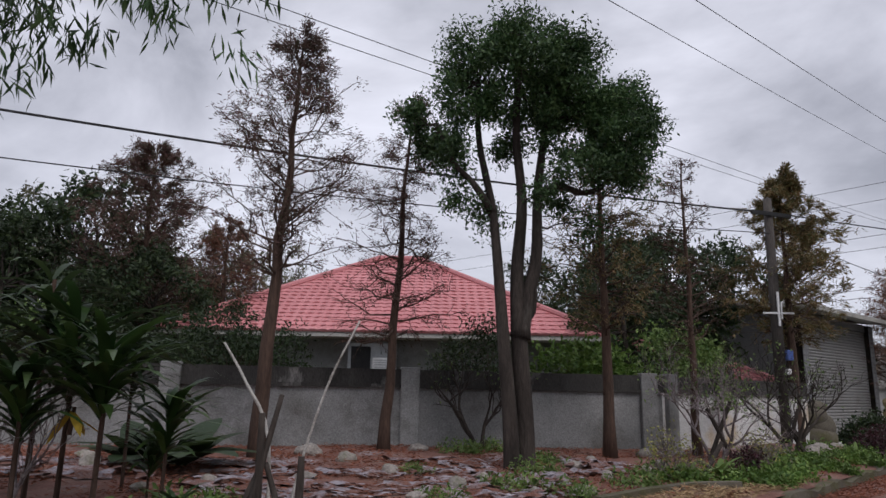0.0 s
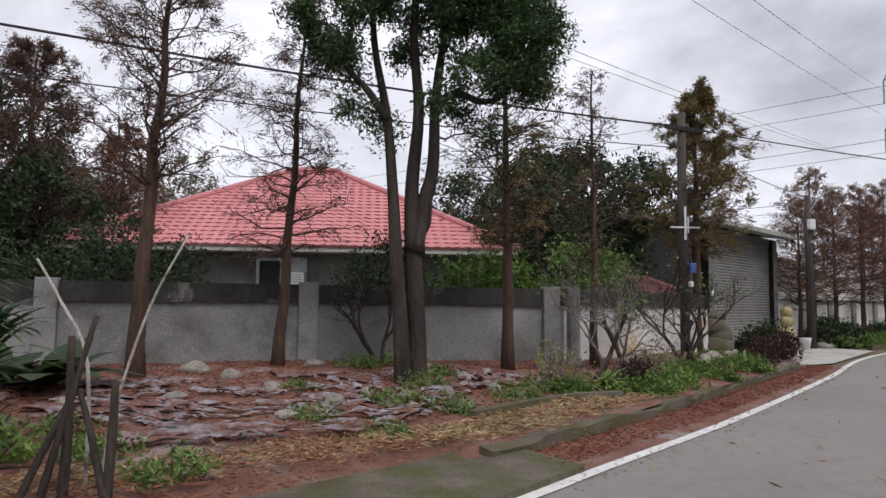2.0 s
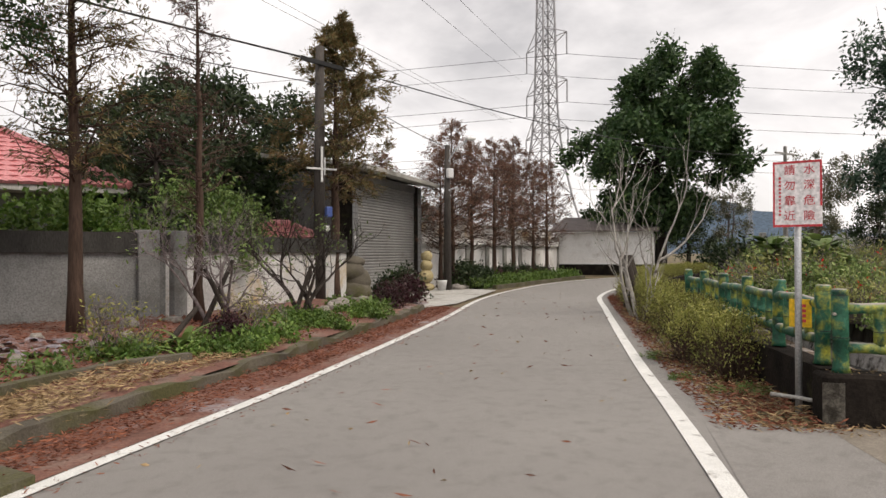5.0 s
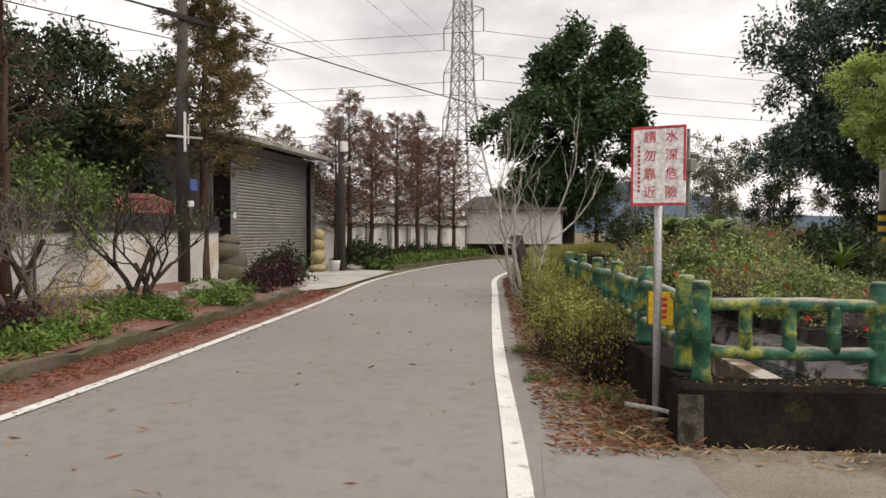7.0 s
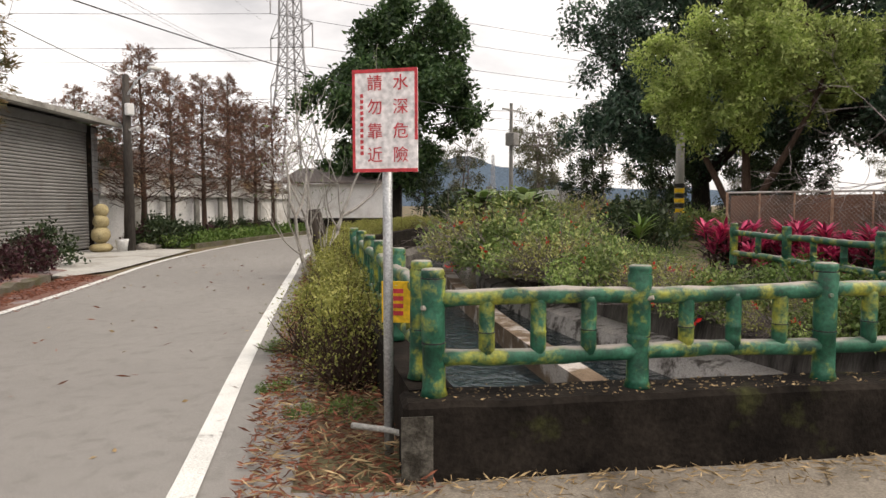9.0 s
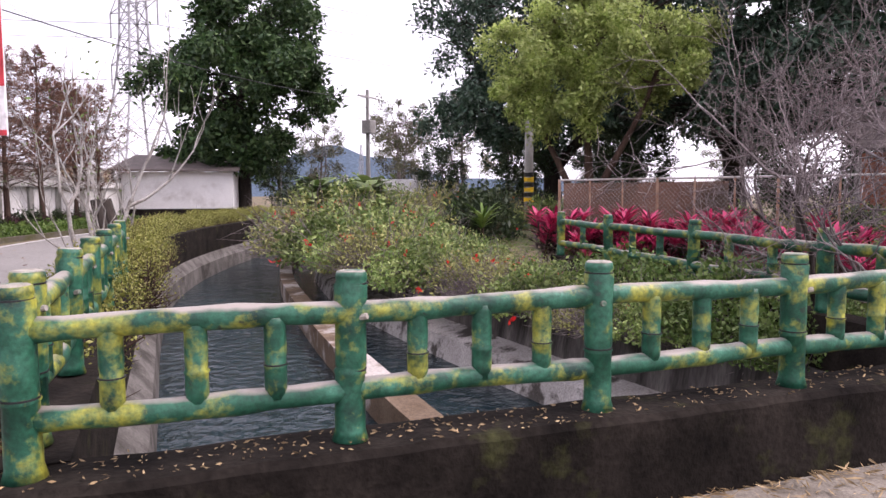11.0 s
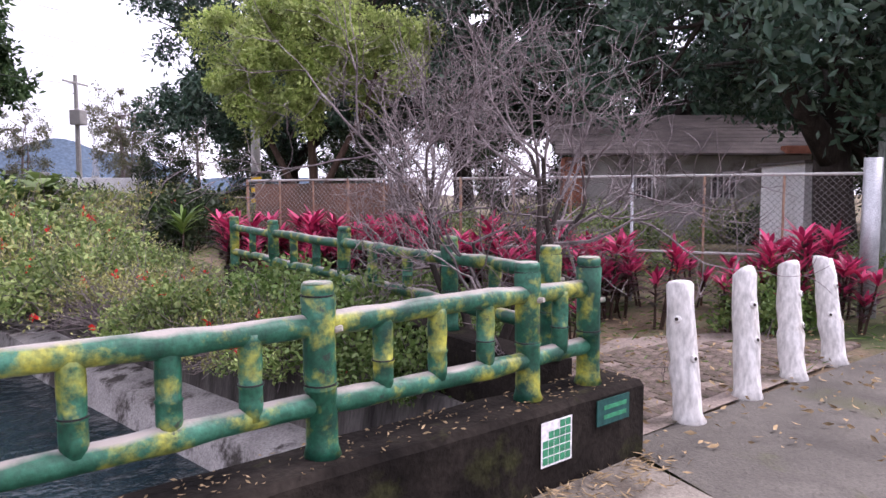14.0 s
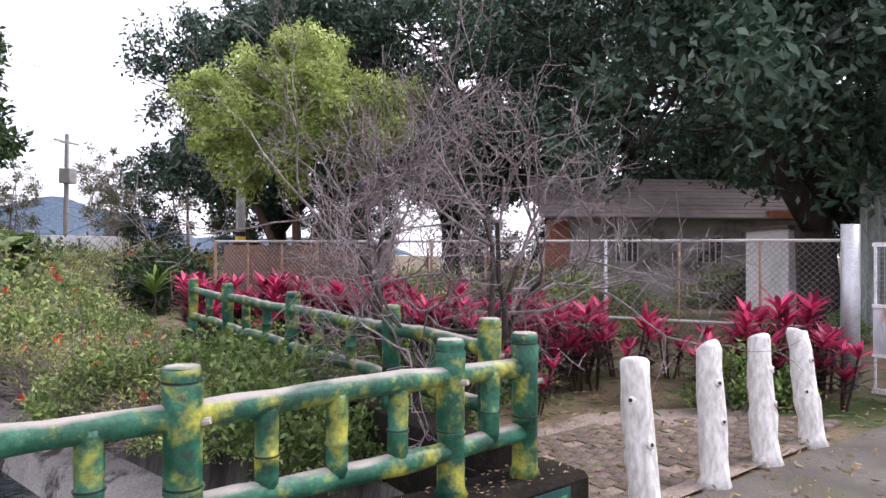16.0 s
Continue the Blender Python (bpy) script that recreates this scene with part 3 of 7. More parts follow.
drive = [(11.45, 17.5), (13.2, 18.4), (18.6, 23.9), (17.3, 27.6), (11.5, 22.9), (10.9, 20.6)]
bm.faces.new([bm.verts.new((x, y, 0.03)) for x, y in drive])
bmesh.ops.recalc_face_normals(bm, faces=bm.faces)
tagged(part("driveway", bm, CONCRETE_PALE), "pale concrete driveway before the roller shutter", "driveway", kind="structure")

# ---- garden wall ----
wall = tagged(new("wall_garden"), "plastered garden wall, grey and then whitewashed, with a blackened coping", "wall", kind="structure")
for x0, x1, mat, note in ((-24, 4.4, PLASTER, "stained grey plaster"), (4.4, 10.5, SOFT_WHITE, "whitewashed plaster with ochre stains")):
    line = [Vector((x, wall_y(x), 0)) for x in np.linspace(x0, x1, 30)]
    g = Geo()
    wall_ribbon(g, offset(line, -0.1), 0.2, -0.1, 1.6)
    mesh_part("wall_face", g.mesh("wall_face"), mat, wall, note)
    g = Geo()
    wall_ribbon(g, offset(line, -0.1), 0.36, 1.6, 1.68)
    wall_ribbon(g, offset(line, -0.1), 0.26, 1.68, 1.99)
    mesh_part("coping", g.mesh("coping"), COPING, wall, "blackened concrete coping")
for x in (-20.5, -15.7, -10.9, -6.1, -1.35, 4.05, 4.62):
    bm = bmesh.new()
    box(bm, -0.2, -0.14, 0, 0.2, 0.1, 2.04, bevel=0.015)
    bmesh.ops.transform(bm, matrix=pose(x, wall_y(x) + 0.02, 0, 0, 0, 11.6 if x < 4.4 else 41), verts=bm.verts)
    part("pillar", bm, PLASTER, wall)

# ---- red-roofed house behind the wall ----
def hip_roof(parent, x0, x1, y0, y1, z, rise, ridge, rows_up=22):
    """A hipped roof in courses of rounded tiles, one mesh for each slope."""
    cx, cy = (x0 + x1) / 2, (y0 + y1) / 2
    apex = [Vector((cx - ridge, cy, z + rise)), Vector((cx + ridge, cy, z + rise))]
    corners = [Vector((x0, y0, z)), Vector((x1, y0, z)), Vector((x1, y1, z)), Vector((x0, y1, z))]
    slopes = [(corners[0], corners[1], apex[1], apex[0]), (corners[1], corners[2], apex[1], apex[1]), (corners[2], corners[3], apex[0], apex[1]), (corners[3], corners[0], apex[0], apex[0])]
    for a, b, c, d in slopes:
        g = Geo()
        nrm = (b - a).cross(d - a).normalized()
        width = (b - a).length
        waves = max(4, int(width / 0.3))
        n = waves * 4
        for r in range(rows_up):
            lo, hi = r / rows_up, (r + 1) / rows_up
            A0, B0, A1, B1 = a.lerp(d, lo), b.lerp(c, lo), a.lerp(d, hi), b.lerp(c, hi)
            k = len(g.v)
            m = max(4, int(n * (1 - lo * (1 - (c - d).length / width))))
            for i in range(m + 1):
                t = i / m
                s = ((A0.lerp(B0, t) - a).dot((b - a).normalized())) / 0.3
                wave = 0.035 * abs(math.sin(math.pi * s))
                g.v.append(A0.lerp(B0, t) - nrm * 0.03)
                g.v.append(A0.lerp(B0, t) + nrm * (0.03 + wave))
                g.v.append(A1.lerp(B1, t) + nrm * wave)
            for i in range(m):
                q = k + 3 * i
                g.f.append((q, q + 3, q + 4, q + 1))
                g.f.append((q + 1, q + 4, q + 5, q + 2))
        mesh_part("roof_slope", g.mesh("roof_slope"), ROOF_RED, parent)
    g = Geo()
    for c, a in ((0, 0), (1, 1), (2, 1), (3, 0)):
        g.tube([corners[c] + Vector((0, 0, 0.05)), apex[a] + Vector((0, 0, 0.07))], [0.11, 0.11], 8)
    g.tube([apex[0] + Vector((0, 0, 0.08)), apex[1] + Vector((0, 0, 0.08))], [0.13, 0.13], 8)
    mesh_part("ridge_tiles", g.mesh("ridge_tiles"), ROOF_RED, parent)


house = thing("house", "single-storey house with pinkish red hipped tile roof", "house")
bm = bmesh.new()
box(bm, -8.6, 20.4, 0, 3.6, 30.6, 3.25)
part("house_wall", bm, PLASTER, house)
bm = bmesh.new()
box(bm, -9.15, 19.45, 3.08, 4.15, 31.5, 3.24)
part("fascia", bm, CONCRETE_PALE, house, "pale eaves board")
hip_roof(house, -9.2, 4.2, 19.4, 31.6, 3.24, 3.3, 0.85)
wing = thing("house_wing", "low house wing with red tile roof", "house")
bm = bmesh.new()
box(bm, 4.0, 23.2, 0, 6.2, 29.4, 3.0)
part("house_wall", bm, PLASTER, wing)
hip_roof(wing, 2.6, 6.8, 22.6, 30.0, 3.0, 1.3, 0.3, 14)
shed_red = thing("red_roof_shed", "low shed roof of red sheets behind the wall", "shed")
bm = bmesh.new()
box(bm, 7.9, 21.4, 0, 9.7, 23.0, 2.05)
part("shed_wall", bm, PLASTER, shed_red)
hip_roof(shed_red, 7.7, 9.9, 21.2, 23.2, 2.05, 0.4, 0.4, 6)
window_1 = thing("window_1", "aluminium window with a pale air conditioner", "window", kind="structure")
bm = bmesh.new()
box(bm, -3.6, 20.3, 1.9, -2.1, 20.42, 2.95)
part("window_frame", bm, GALVANISED, window_1)
bm = bmesh.new()
box(bm, -3.5, 20.27, 2.0, -2.9, 20.32, 2.85)
part("pane", bm, BLACK, window_1)
aircon = thing("air_conditioner", "pale box air conditioner on the house wall", "air conditioner")
bm = bmesh.new()
box(bm, -2.8, 19.9, 2.0, -2.15, 20.3, 2.5, bevel=0.02)
part("body", bm, WHITE_METAL, aircon)
bm = bmesh.new()
for k in range(6):
    box(bm, -2.75, 19.88, 2.06 + 0.07 * k, -2.2, 19.9, 2.09 + 0.07 * k)
part("grille", bm, GALVANISED, aircon)

# ---- garage with the roller shutter ----
GAR = Matrix.Translation((11.6, 22.87, 0)) @ Matrix.Rotation(radians(40.7), 4, "Z")
GW, GH = 6.85, 4.5
garage = thing("garage", "grey tiled garage with a wide closed steel roller shutter", "garage", GAR)
bm = bmesh.new()
box(bm, -0.1, 0.5, 0, 0.35, 6.0, GH)
part("side_wall", bm, GREY_TILE, garage)
bm = bmesh.new()
box(bm, GW - 0.35, 0.5, 0, GW + 0.1, 6.0, GH)
part("side_wall", bm, GREY_TILE, garage)
bm = bmesh.new()
box(bm, 0.35, 5.7, 0, GW - 0.35, 6.0, GH)
part("back_wall", bm, GREY_TILE, garage)
for x0, x1 in ((-0.02, 0.42), (GW - 0.4, GW + 0.04)):
    bm = bmesh.new()
    box(bm, x0 + 0.01, -0.11, 0, x1 - 0.01, 0.49, 4.46)
    pillar = part("pillar", bm, CONCRETE_DARK, garage, "grey tiled pillar")
    w = (x1 - x0) / 2
    bm = bmesh.new()
    box(bm, 0.006, -0.122, 0.006, w - 0.006, -0.1, 0.194, bevel=0.004)
    first_tile = part("tile", bm, GREY_TILE, pillar)
    first_tile.location = (x0, 0, 0)
    for r in range(22):
        for c in range(2):
            if r or c:
                tile = new("tile", first_tile.data)
                tile.parent = pillar
                tile.location = (x0 + c * w, 0, 0.2 * r)
bm = bmesh.new()
box(bm, 0.42, 0.02, 4.2, GW - 0.4, 0.5, GH, bevel=0.02)
part("lintel", bm, GREY_TILE, garage)
g = Geo()
prof = []
for k in range(38):
    z = 0.06 + k * 0.109
    prof += [(0.22, z), (0.16, z + 0.012), (0.145, z + 0.055), (0.16, z + 0.092), (0.22, z + 0.104)]
g.strip([Vector((0.42, y - 0.08, z)) for y, z in prof], [Vector((GW - 0.4, y - 0.08, z)) for y, z in prof])
mesh_part("roller_shutter", g.mesh("roller_shutter"), SHUTTER, garage, "grey steel slatted roller shutter")
bm = bmesh.new()
vs = box(bm, -0.35, -0.75, GH, GW + 0.5, 6.3, GH + 0.14)
for v in vs:
    if v.co.y > 0:
        v.co.z += 0.9
part("roof", bm, CONCRETE_PALE, garage, "pale overhanging sheet roof")
for k in range(18):
    bm = bmesh.new()
    vs = box(bm, -0.3 + 0.41 * k, -0.74, GH + 0.13, -0.26 + 0.41 * k, 6.28, GH + 0.18)
    for v in vs:
        if v.co.y > 0:
            v.co.z += 0.9
    part("roof_rib", bm, CONCRETE_PALE, garage)
bm = bmesh.new()
box(bm, -0.38, -0.82, GH - 0.02, GW + 0.53, -0.75, GH + 0.12)
part("gutter", bm, CONCRETE, garage)
bm = bmesh.new()
box(bm, 0.12, -0.135, 2.0, 0.3, -0.123, 2.2)
part("number_plate", bm, WHITE_METAL, garage)

# ---- long whitewashed wall and the white shed at the bend ----
WW = [Vector((16.9, 27.7, 0)).lerp(Vector((33.9, 38.2, 0)), i / 16) for i in range(17)]
g = Geo()
wall_ribbon(g, WW, 0.2, -0.1, 2.0)
wall2 = tagged(mesh_part("wall_white", g.mesh("wall_white"), WHITEWASH), "long whitewashed wall with grey pillars", "wall", kind="structure")
g = Geo()
wall_ribbon(g, offset(WW, -0.3), 0.2, 0, 3.0)
mesh_part("upper_wall", g.mesh("upper_wall"), SOFT_WHITE, wall2, "pale upper wall")
g = Geo()
wall_ribbon(g, offset(WW, 0.08), 0.42, 2.0, 2.3)
mesh_part("coping", g.mesh("coping"), WHITEWASH, wall2)
g = Geo()
wall_ribbon(g, offset(WW, -0.3), 0.3, 3.0, 3.1)
mesh_part("coping", g.mesh("coping"), CONCRETE, wall2)
for i in range(2, 17, 2):
    bm = bmesh.new()
    box(bm, -0.2, -0.2, 0, 0.2, 0.15, 2.6 if i > 11 else 2.0, bevel=0.01)
    bmesh.ops.transform(bm, matrix=pose(WW[i].x, WW[i].y, 0, 0, 0, 31.7), verts=bm.verts)
    part("pillar", bm, CONCRETE, wall2)
SH = Matrix.Translation((33.9, 38.2, 0)) @ Matrix.Rotation(math.atan2(-4.8, 4.1), 4, "Z")
white_shed = thing("white_shed", "white-walled shed with a dark low roof", "shed", SH)
bm = bmesh.new()
box(bm, 0, 0, 0, 6.6, 7, 3.0)
part("shed_wall", bm, WHITEWASH, white_shed)
bm = bmesh.new()
box(bm, 0.0, -0.02, 0, 6.6, 0.0, 0.75)
part("plinth", bm, CONCRETE_DARK, white_shed)
bm = bmesh.new()
vs = box(bm, -0.5, -0.5, 3.0, 7.0, 7.5, 3.12)
for v in vs:
    if v.co.y > 1:
        v.co.z += 1.3
part("roof", bm, ROOF_DARK, white_shed)
# roofs behind the long wall
far_house = thing("far_house", "old low house with a brown tile roof", "house", pose(24, 37.5, 0, 0, 0, 31.7))
bm = bmesh.new()
box(bm, -6, 0, 0, 6, 7, 3.0)
part("house_wall", bm, CONCRETE, far_house)
bm = bmesh.new()
vs = box(bm, -6.6, -0.6, 3.0, 6.6, 7.6, 3.15)
part("eaves", bm, ROOF_DARK, far_house)
bm = bmesh.new()
for s in (0, 1):
    bm.faces.new([bm.verts.new(p) for p in ((-6.6, -0.6 + 8.2 * s, 3.16), (6.6, -0.6 + 8.2 * s, 3.16), (6.6, 3.5, 5.0), (-6.6, 3.5, 5.0))])
for s in (-6.6, 6.6):
    bm.faces.new([bm.verts.new(p) for p in ((s, -0.6, 3.16), (s, 7.6, 3.16), (s, 3.5, 5.0))])
part("roof", bm, ROOF_DARK, far_house)

# ---- canal ----
g = Geo()
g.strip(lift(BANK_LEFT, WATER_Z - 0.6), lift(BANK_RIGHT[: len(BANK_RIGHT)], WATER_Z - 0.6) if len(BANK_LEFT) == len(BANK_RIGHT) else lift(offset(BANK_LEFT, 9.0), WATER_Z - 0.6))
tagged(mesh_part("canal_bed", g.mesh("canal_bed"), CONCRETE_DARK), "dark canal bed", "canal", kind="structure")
bm = bmesh.new()
vs = [bm.verts.new((x, y, WATER_Z)) for x, y in ((3, -2), (9, -6), (20, 2), (30, 14), (62, 20), (62, 32), (30, 27), (14, 14))]
bm.faces.new(vs)
bmesh.ops.recalc_face_normals(bm, faces=bm.faces)
if bm.faces[:][0].normal.z < 0:
    bmesh.ops.reverse_faces(bm, faces=bm.faces)
tagged(part("water", bm, WATER), "rippled dark blue-green canal water", "water", kind="structure")
g = Geo()
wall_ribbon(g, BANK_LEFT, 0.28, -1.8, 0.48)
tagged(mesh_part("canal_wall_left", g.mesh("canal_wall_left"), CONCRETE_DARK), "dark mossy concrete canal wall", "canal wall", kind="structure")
g = Geo()
g.strip(lift(offset(BANK_LEFT, 0.14), -0.35), lift(offset(BANK_LEFT, 0.36), -0.6))
g.strip(lift(offset(BANK_LEFT, 0.36), -0.6), lift(offset(BANK_LEFT, 0.42), -1.5))
tagged(mesh_part("canal_ledge_left", g.mesh("canal_ledge_left"), material("wet_ledge", [(0.07, 0.062, 0.056), (0.18, 0.168, 0.155)], 2.2, 0.85, 0.5, 40, stain=(0.045, 0.04, 0.034), stain_scale=1.4, stain_cut=(0.48, 0.62))), "stained concrete ledge along the canal wall", "ledge", kind="structure")
g = Geo()
wall_ribbon(g, DIVIDER, 0.36, -1.8, DIVIDER_Z)
tagged(mesh_part("canal_divider", g.mesh("canal_divider"), material("divider_concrete", [(0.1, 0.066, 0.04), (0.2, 0.145, 0.1)], 1.8, 0.9, 0.5, 40, stain=(0.44, 0.4, 0.37), stain_scale=0.9, stain_cut=(0.5, 0.58))), "brown and white concrete dividing wall in the canal", "canal wall", kind="structure")
g = Geo()
g.strip(lift(offset(BANK_RIGHT, 0.15), 0.02), lift(offset(BANK_RIGHT, -0.02), 0.02))
g.strip(lift(offset(BANK_RIGHT, -0.02), 0.02), lift(offset(BANK_RIGHT, -0.12), LEDGE_Z))
tagged(mesh_part("canal_wall_right", g.mesh("canal_wall_right"), material("streaked_concrete", [(0.018, 0.016, 0.015), (0.2, 0.185, 0.175)], 3.2, 0.95, 0.4, 40, stretch=(1, 1, 0.1))), "streaked dark concrete bank wall", "canal wall", kind="structure")
g = Geo()
g.strip(lift(offset(BANK_RIGHT, -0.12), LEDGE_Z), lift(offset(BANK_RIGHT, -0.62), LEDGE_Z - 0.1))
g.strip(lift(offset(BANK_RIGHT, -0.62), LEDGE_Z - 0.1), lift(offset(BANK_RIGHT, -0.9), -1.6))
tagged(mesh_part("canal_ledge_right", g.mesh("canal_ledge_right"), material("ledge_concrete", [(0.3, 0.28, 0.265), (0.5, 0.475, 0.455)], 1.8, 0.9, 0.5, 40, stain=(0.07, 0.062, 0.055), stain_scale=2.4, stain_cut=(0.5, 0.6))), "pale stained concrete ledge above the water", "ledge", kind="structure")

# ---- bridge parapet ----
P0, P1 = Vector((8.36, 4.37, 0)), Vector((12.93, 0.18, 0))
PD = (P1 - P0).normalized()
PN = Vector((-PD.y, PD.x, 0))


def along(s, side=0.0, z=0.0):
    p = P0 + PD * s + PN * side
    return Vector((p.x, p.y, z))


PM = Matrix(((PD.x, PN.x, 0, P0.x), (PD.y, PN.y, 0, P0.y), (0, 0, 1, 0), (0, 0, 0, 1)))
PLEN = (P1 - P0).length
parapet = thing("parapet", "blackened mossy concrete bridge parapet", "parapet", PM, kind="structure")
bm = bmesh.new()
box(bm, 0, -0.12, -0.05, PLEN, 0.24, 0.47, bevel=0.03)
bmesh.ops.subdivide_edges(bm, edges=[e for e in bm.edges if e.calc_length() > 3], cuts=40)
for v in bm.verts:
    v.co += Vector((0, 0.012, 0.012)) * noise.noise(v.co * 3.0)
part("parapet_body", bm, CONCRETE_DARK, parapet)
bm = bmesh.new()
box(bm, -0.015, -0.128, -0.05, 0.17, -0.118, 0.4)
part("bare_end", bm, material("worn_end", [(0.05, 0.045, 0.038), (0.13, 0.12, 0.1)], 5, 0.95, 0.5, 40, stain=(0.03, 0.026, 0.02), stain_scale=4, stain_cut=(0.5, 0.6)), parapet, "bare grey concrete end face")
bm = bmesh.new()
box(bm, 0.05, -0.13, -1.9, PLEN, 0.2, -0.05)
part("abutment", bm, CONCRETE_DARK, parapet)


# ---- bamboo-shaped railing ----
def railing(name, label, m, posts, z, balusters=3, z_post=0.76, group=""):
    """Posts with rings, two rails and short balusters, cast and painted like bamboo."""
    t = thing(name, label, "railing", m, group)
    rng = np.random.default_rng(len(posts) + int(10 * posts[-1]))
    for s in posts:
        g = Geo()
        zs = [0, 0.05, 0.3, 0.31, 0.325, 0.34, 0.55, 0.7, 0.715, 0.73, z_post]
        rr = [0.084, 0.07, 0.068, 0.076, 0.065, 0.071, 0.07, 0.076, 0.066, 0.073, 0.067]
        dx, dy = rng.normal(size=2) * 0.0015
        g.tube([(s + dx * k, dy * k, z + q) for k, q in enumerate(zs)], rr, 14)
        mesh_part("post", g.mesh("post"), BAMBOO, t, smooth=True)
        g = Geo()
        g.tube([(s + dx * 10, dy * 10, z + z_post), (s + dx * 10, dy * 10, z + z_post + 0.006)], [0.064, 0.057], 14)
        mesh_part("post_cap", g.mesh("post_cap"), WORN_TOP, t, "worn pale post top")
        for zr in (0.318, 0.705):
            g = Geo()
            q = zr * 10 / z_post / 1.02
            g.tube([(s + dx * q, dy * q, z + zr), (s + dx * q, dy * q, z + zr + 0.007)], [0.0725, 0.0725], 14)
            mesh_part("node_ring", g.mesh("node_ring"), BLACK, t)
        g = Geo()
        an = rng.uniform(3.6, 5.6)
        c = Vector((s + 0.06 * math.cos(an), 0.06 * math.sin(an), z + rng.uniform(0.5, 0.6)))
        o = Vector((math.cos(an), math.sin(an), 0.2))
        g.tube([c, c + o * 0.035], [0.017, 0.014], 8)
        mesh_part("nub", g.mesh("nub"), WORN_TOP, t, "pale broken nub")
    for zc in (0.585, 0.225):
        g = Geo()
        n = int((posts[-1] - posts[0]) / 0.16)
        xs = np.linspace(posts[0], posts[-1], n + 1)
        pts = [(x, 0.006 * math.sin(7 * x), z + zc + 0.008 * math.sin(3.1 * x + zc * 9)) for x in xs]
        g.tube(pts, [0.051 + 0.006 * (k % 5 == 0) - 0.003 * (k % 5 == 1) for k in range(n + 1)], 12)
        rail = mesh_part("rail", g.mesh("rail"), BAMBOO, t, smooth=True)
    for a, b in zip(posts, posts[1:]):
        nb = max(1, round(balusters * (b - a) / 1.28)) if b - a > 0.5 else 0
        for k in range(nb):
            s = a + (b - a) * (k + 1) / (nb + 1)
            g = Geo()
            zs = [0.225, 0.3, 0.36, 0.37, 0.38, 0.45, 0.55, 0.58]
            rr = [0.047, 0.049, 0.048, 0.054, 0.046, 0.049, 0.048, 0.047]
            g.tube([(s, 0, z + q) for q in zs], rr, 12)
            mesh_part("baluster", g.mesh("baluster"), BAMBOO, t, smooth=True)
            if k % 2 == 0:
                g = Geo()
                g.tube([(s, 0, z + 0.372), (s, 0, z + 0.378)], [0.0535, 0.0535], 12)
                mesh_part("node_ring", g.mesh("node_ring"), BLACK, t)
    return t


POST_S = [0.2 + 1.285 * k for k in range(5)] + [5.86]
railing("bridge_railing", "green and yellow painted bamboo-shaped concrete railing on the parapet", PM @ Matrix.Translation((0, 0.06, 0)), POST_S, 0.47)
LM = Matrix.Translation((8.75, 4.57, 0)) @ Matrix.Rotation(math.atan2(0.768, 0.64), 4, "Z")
railing("canal_railing", "green and yellow bamboo-shaped railing along the canal wall", LM, [1.28 * k for k in range(6)], 0.49)
RM = Matrix.Translation((13.15, 0.68, 0)) @ Matrix.Rotation(radians(41.5), 4, "Z")
railing("bank_railing", "weathered green bamboo-shaped railing on the planted bank", RM, [0, 1.2, 3.25, 5.4, 7.2], 0.5, 1)
g = Geo()
wall_ribbon(g, [Vector((13.1, 0.64, 0)), Vector((15.6, 2.85, 0)), Vector((18.6, 5.5, 0))], 0.3, -0.1, 0.5)
tagged(mesh_part("railing_footing", g.mesh("railing_footing"), CONCRETE_DARK), "low dark concrete footing under the railing", "footing", kind="structure")


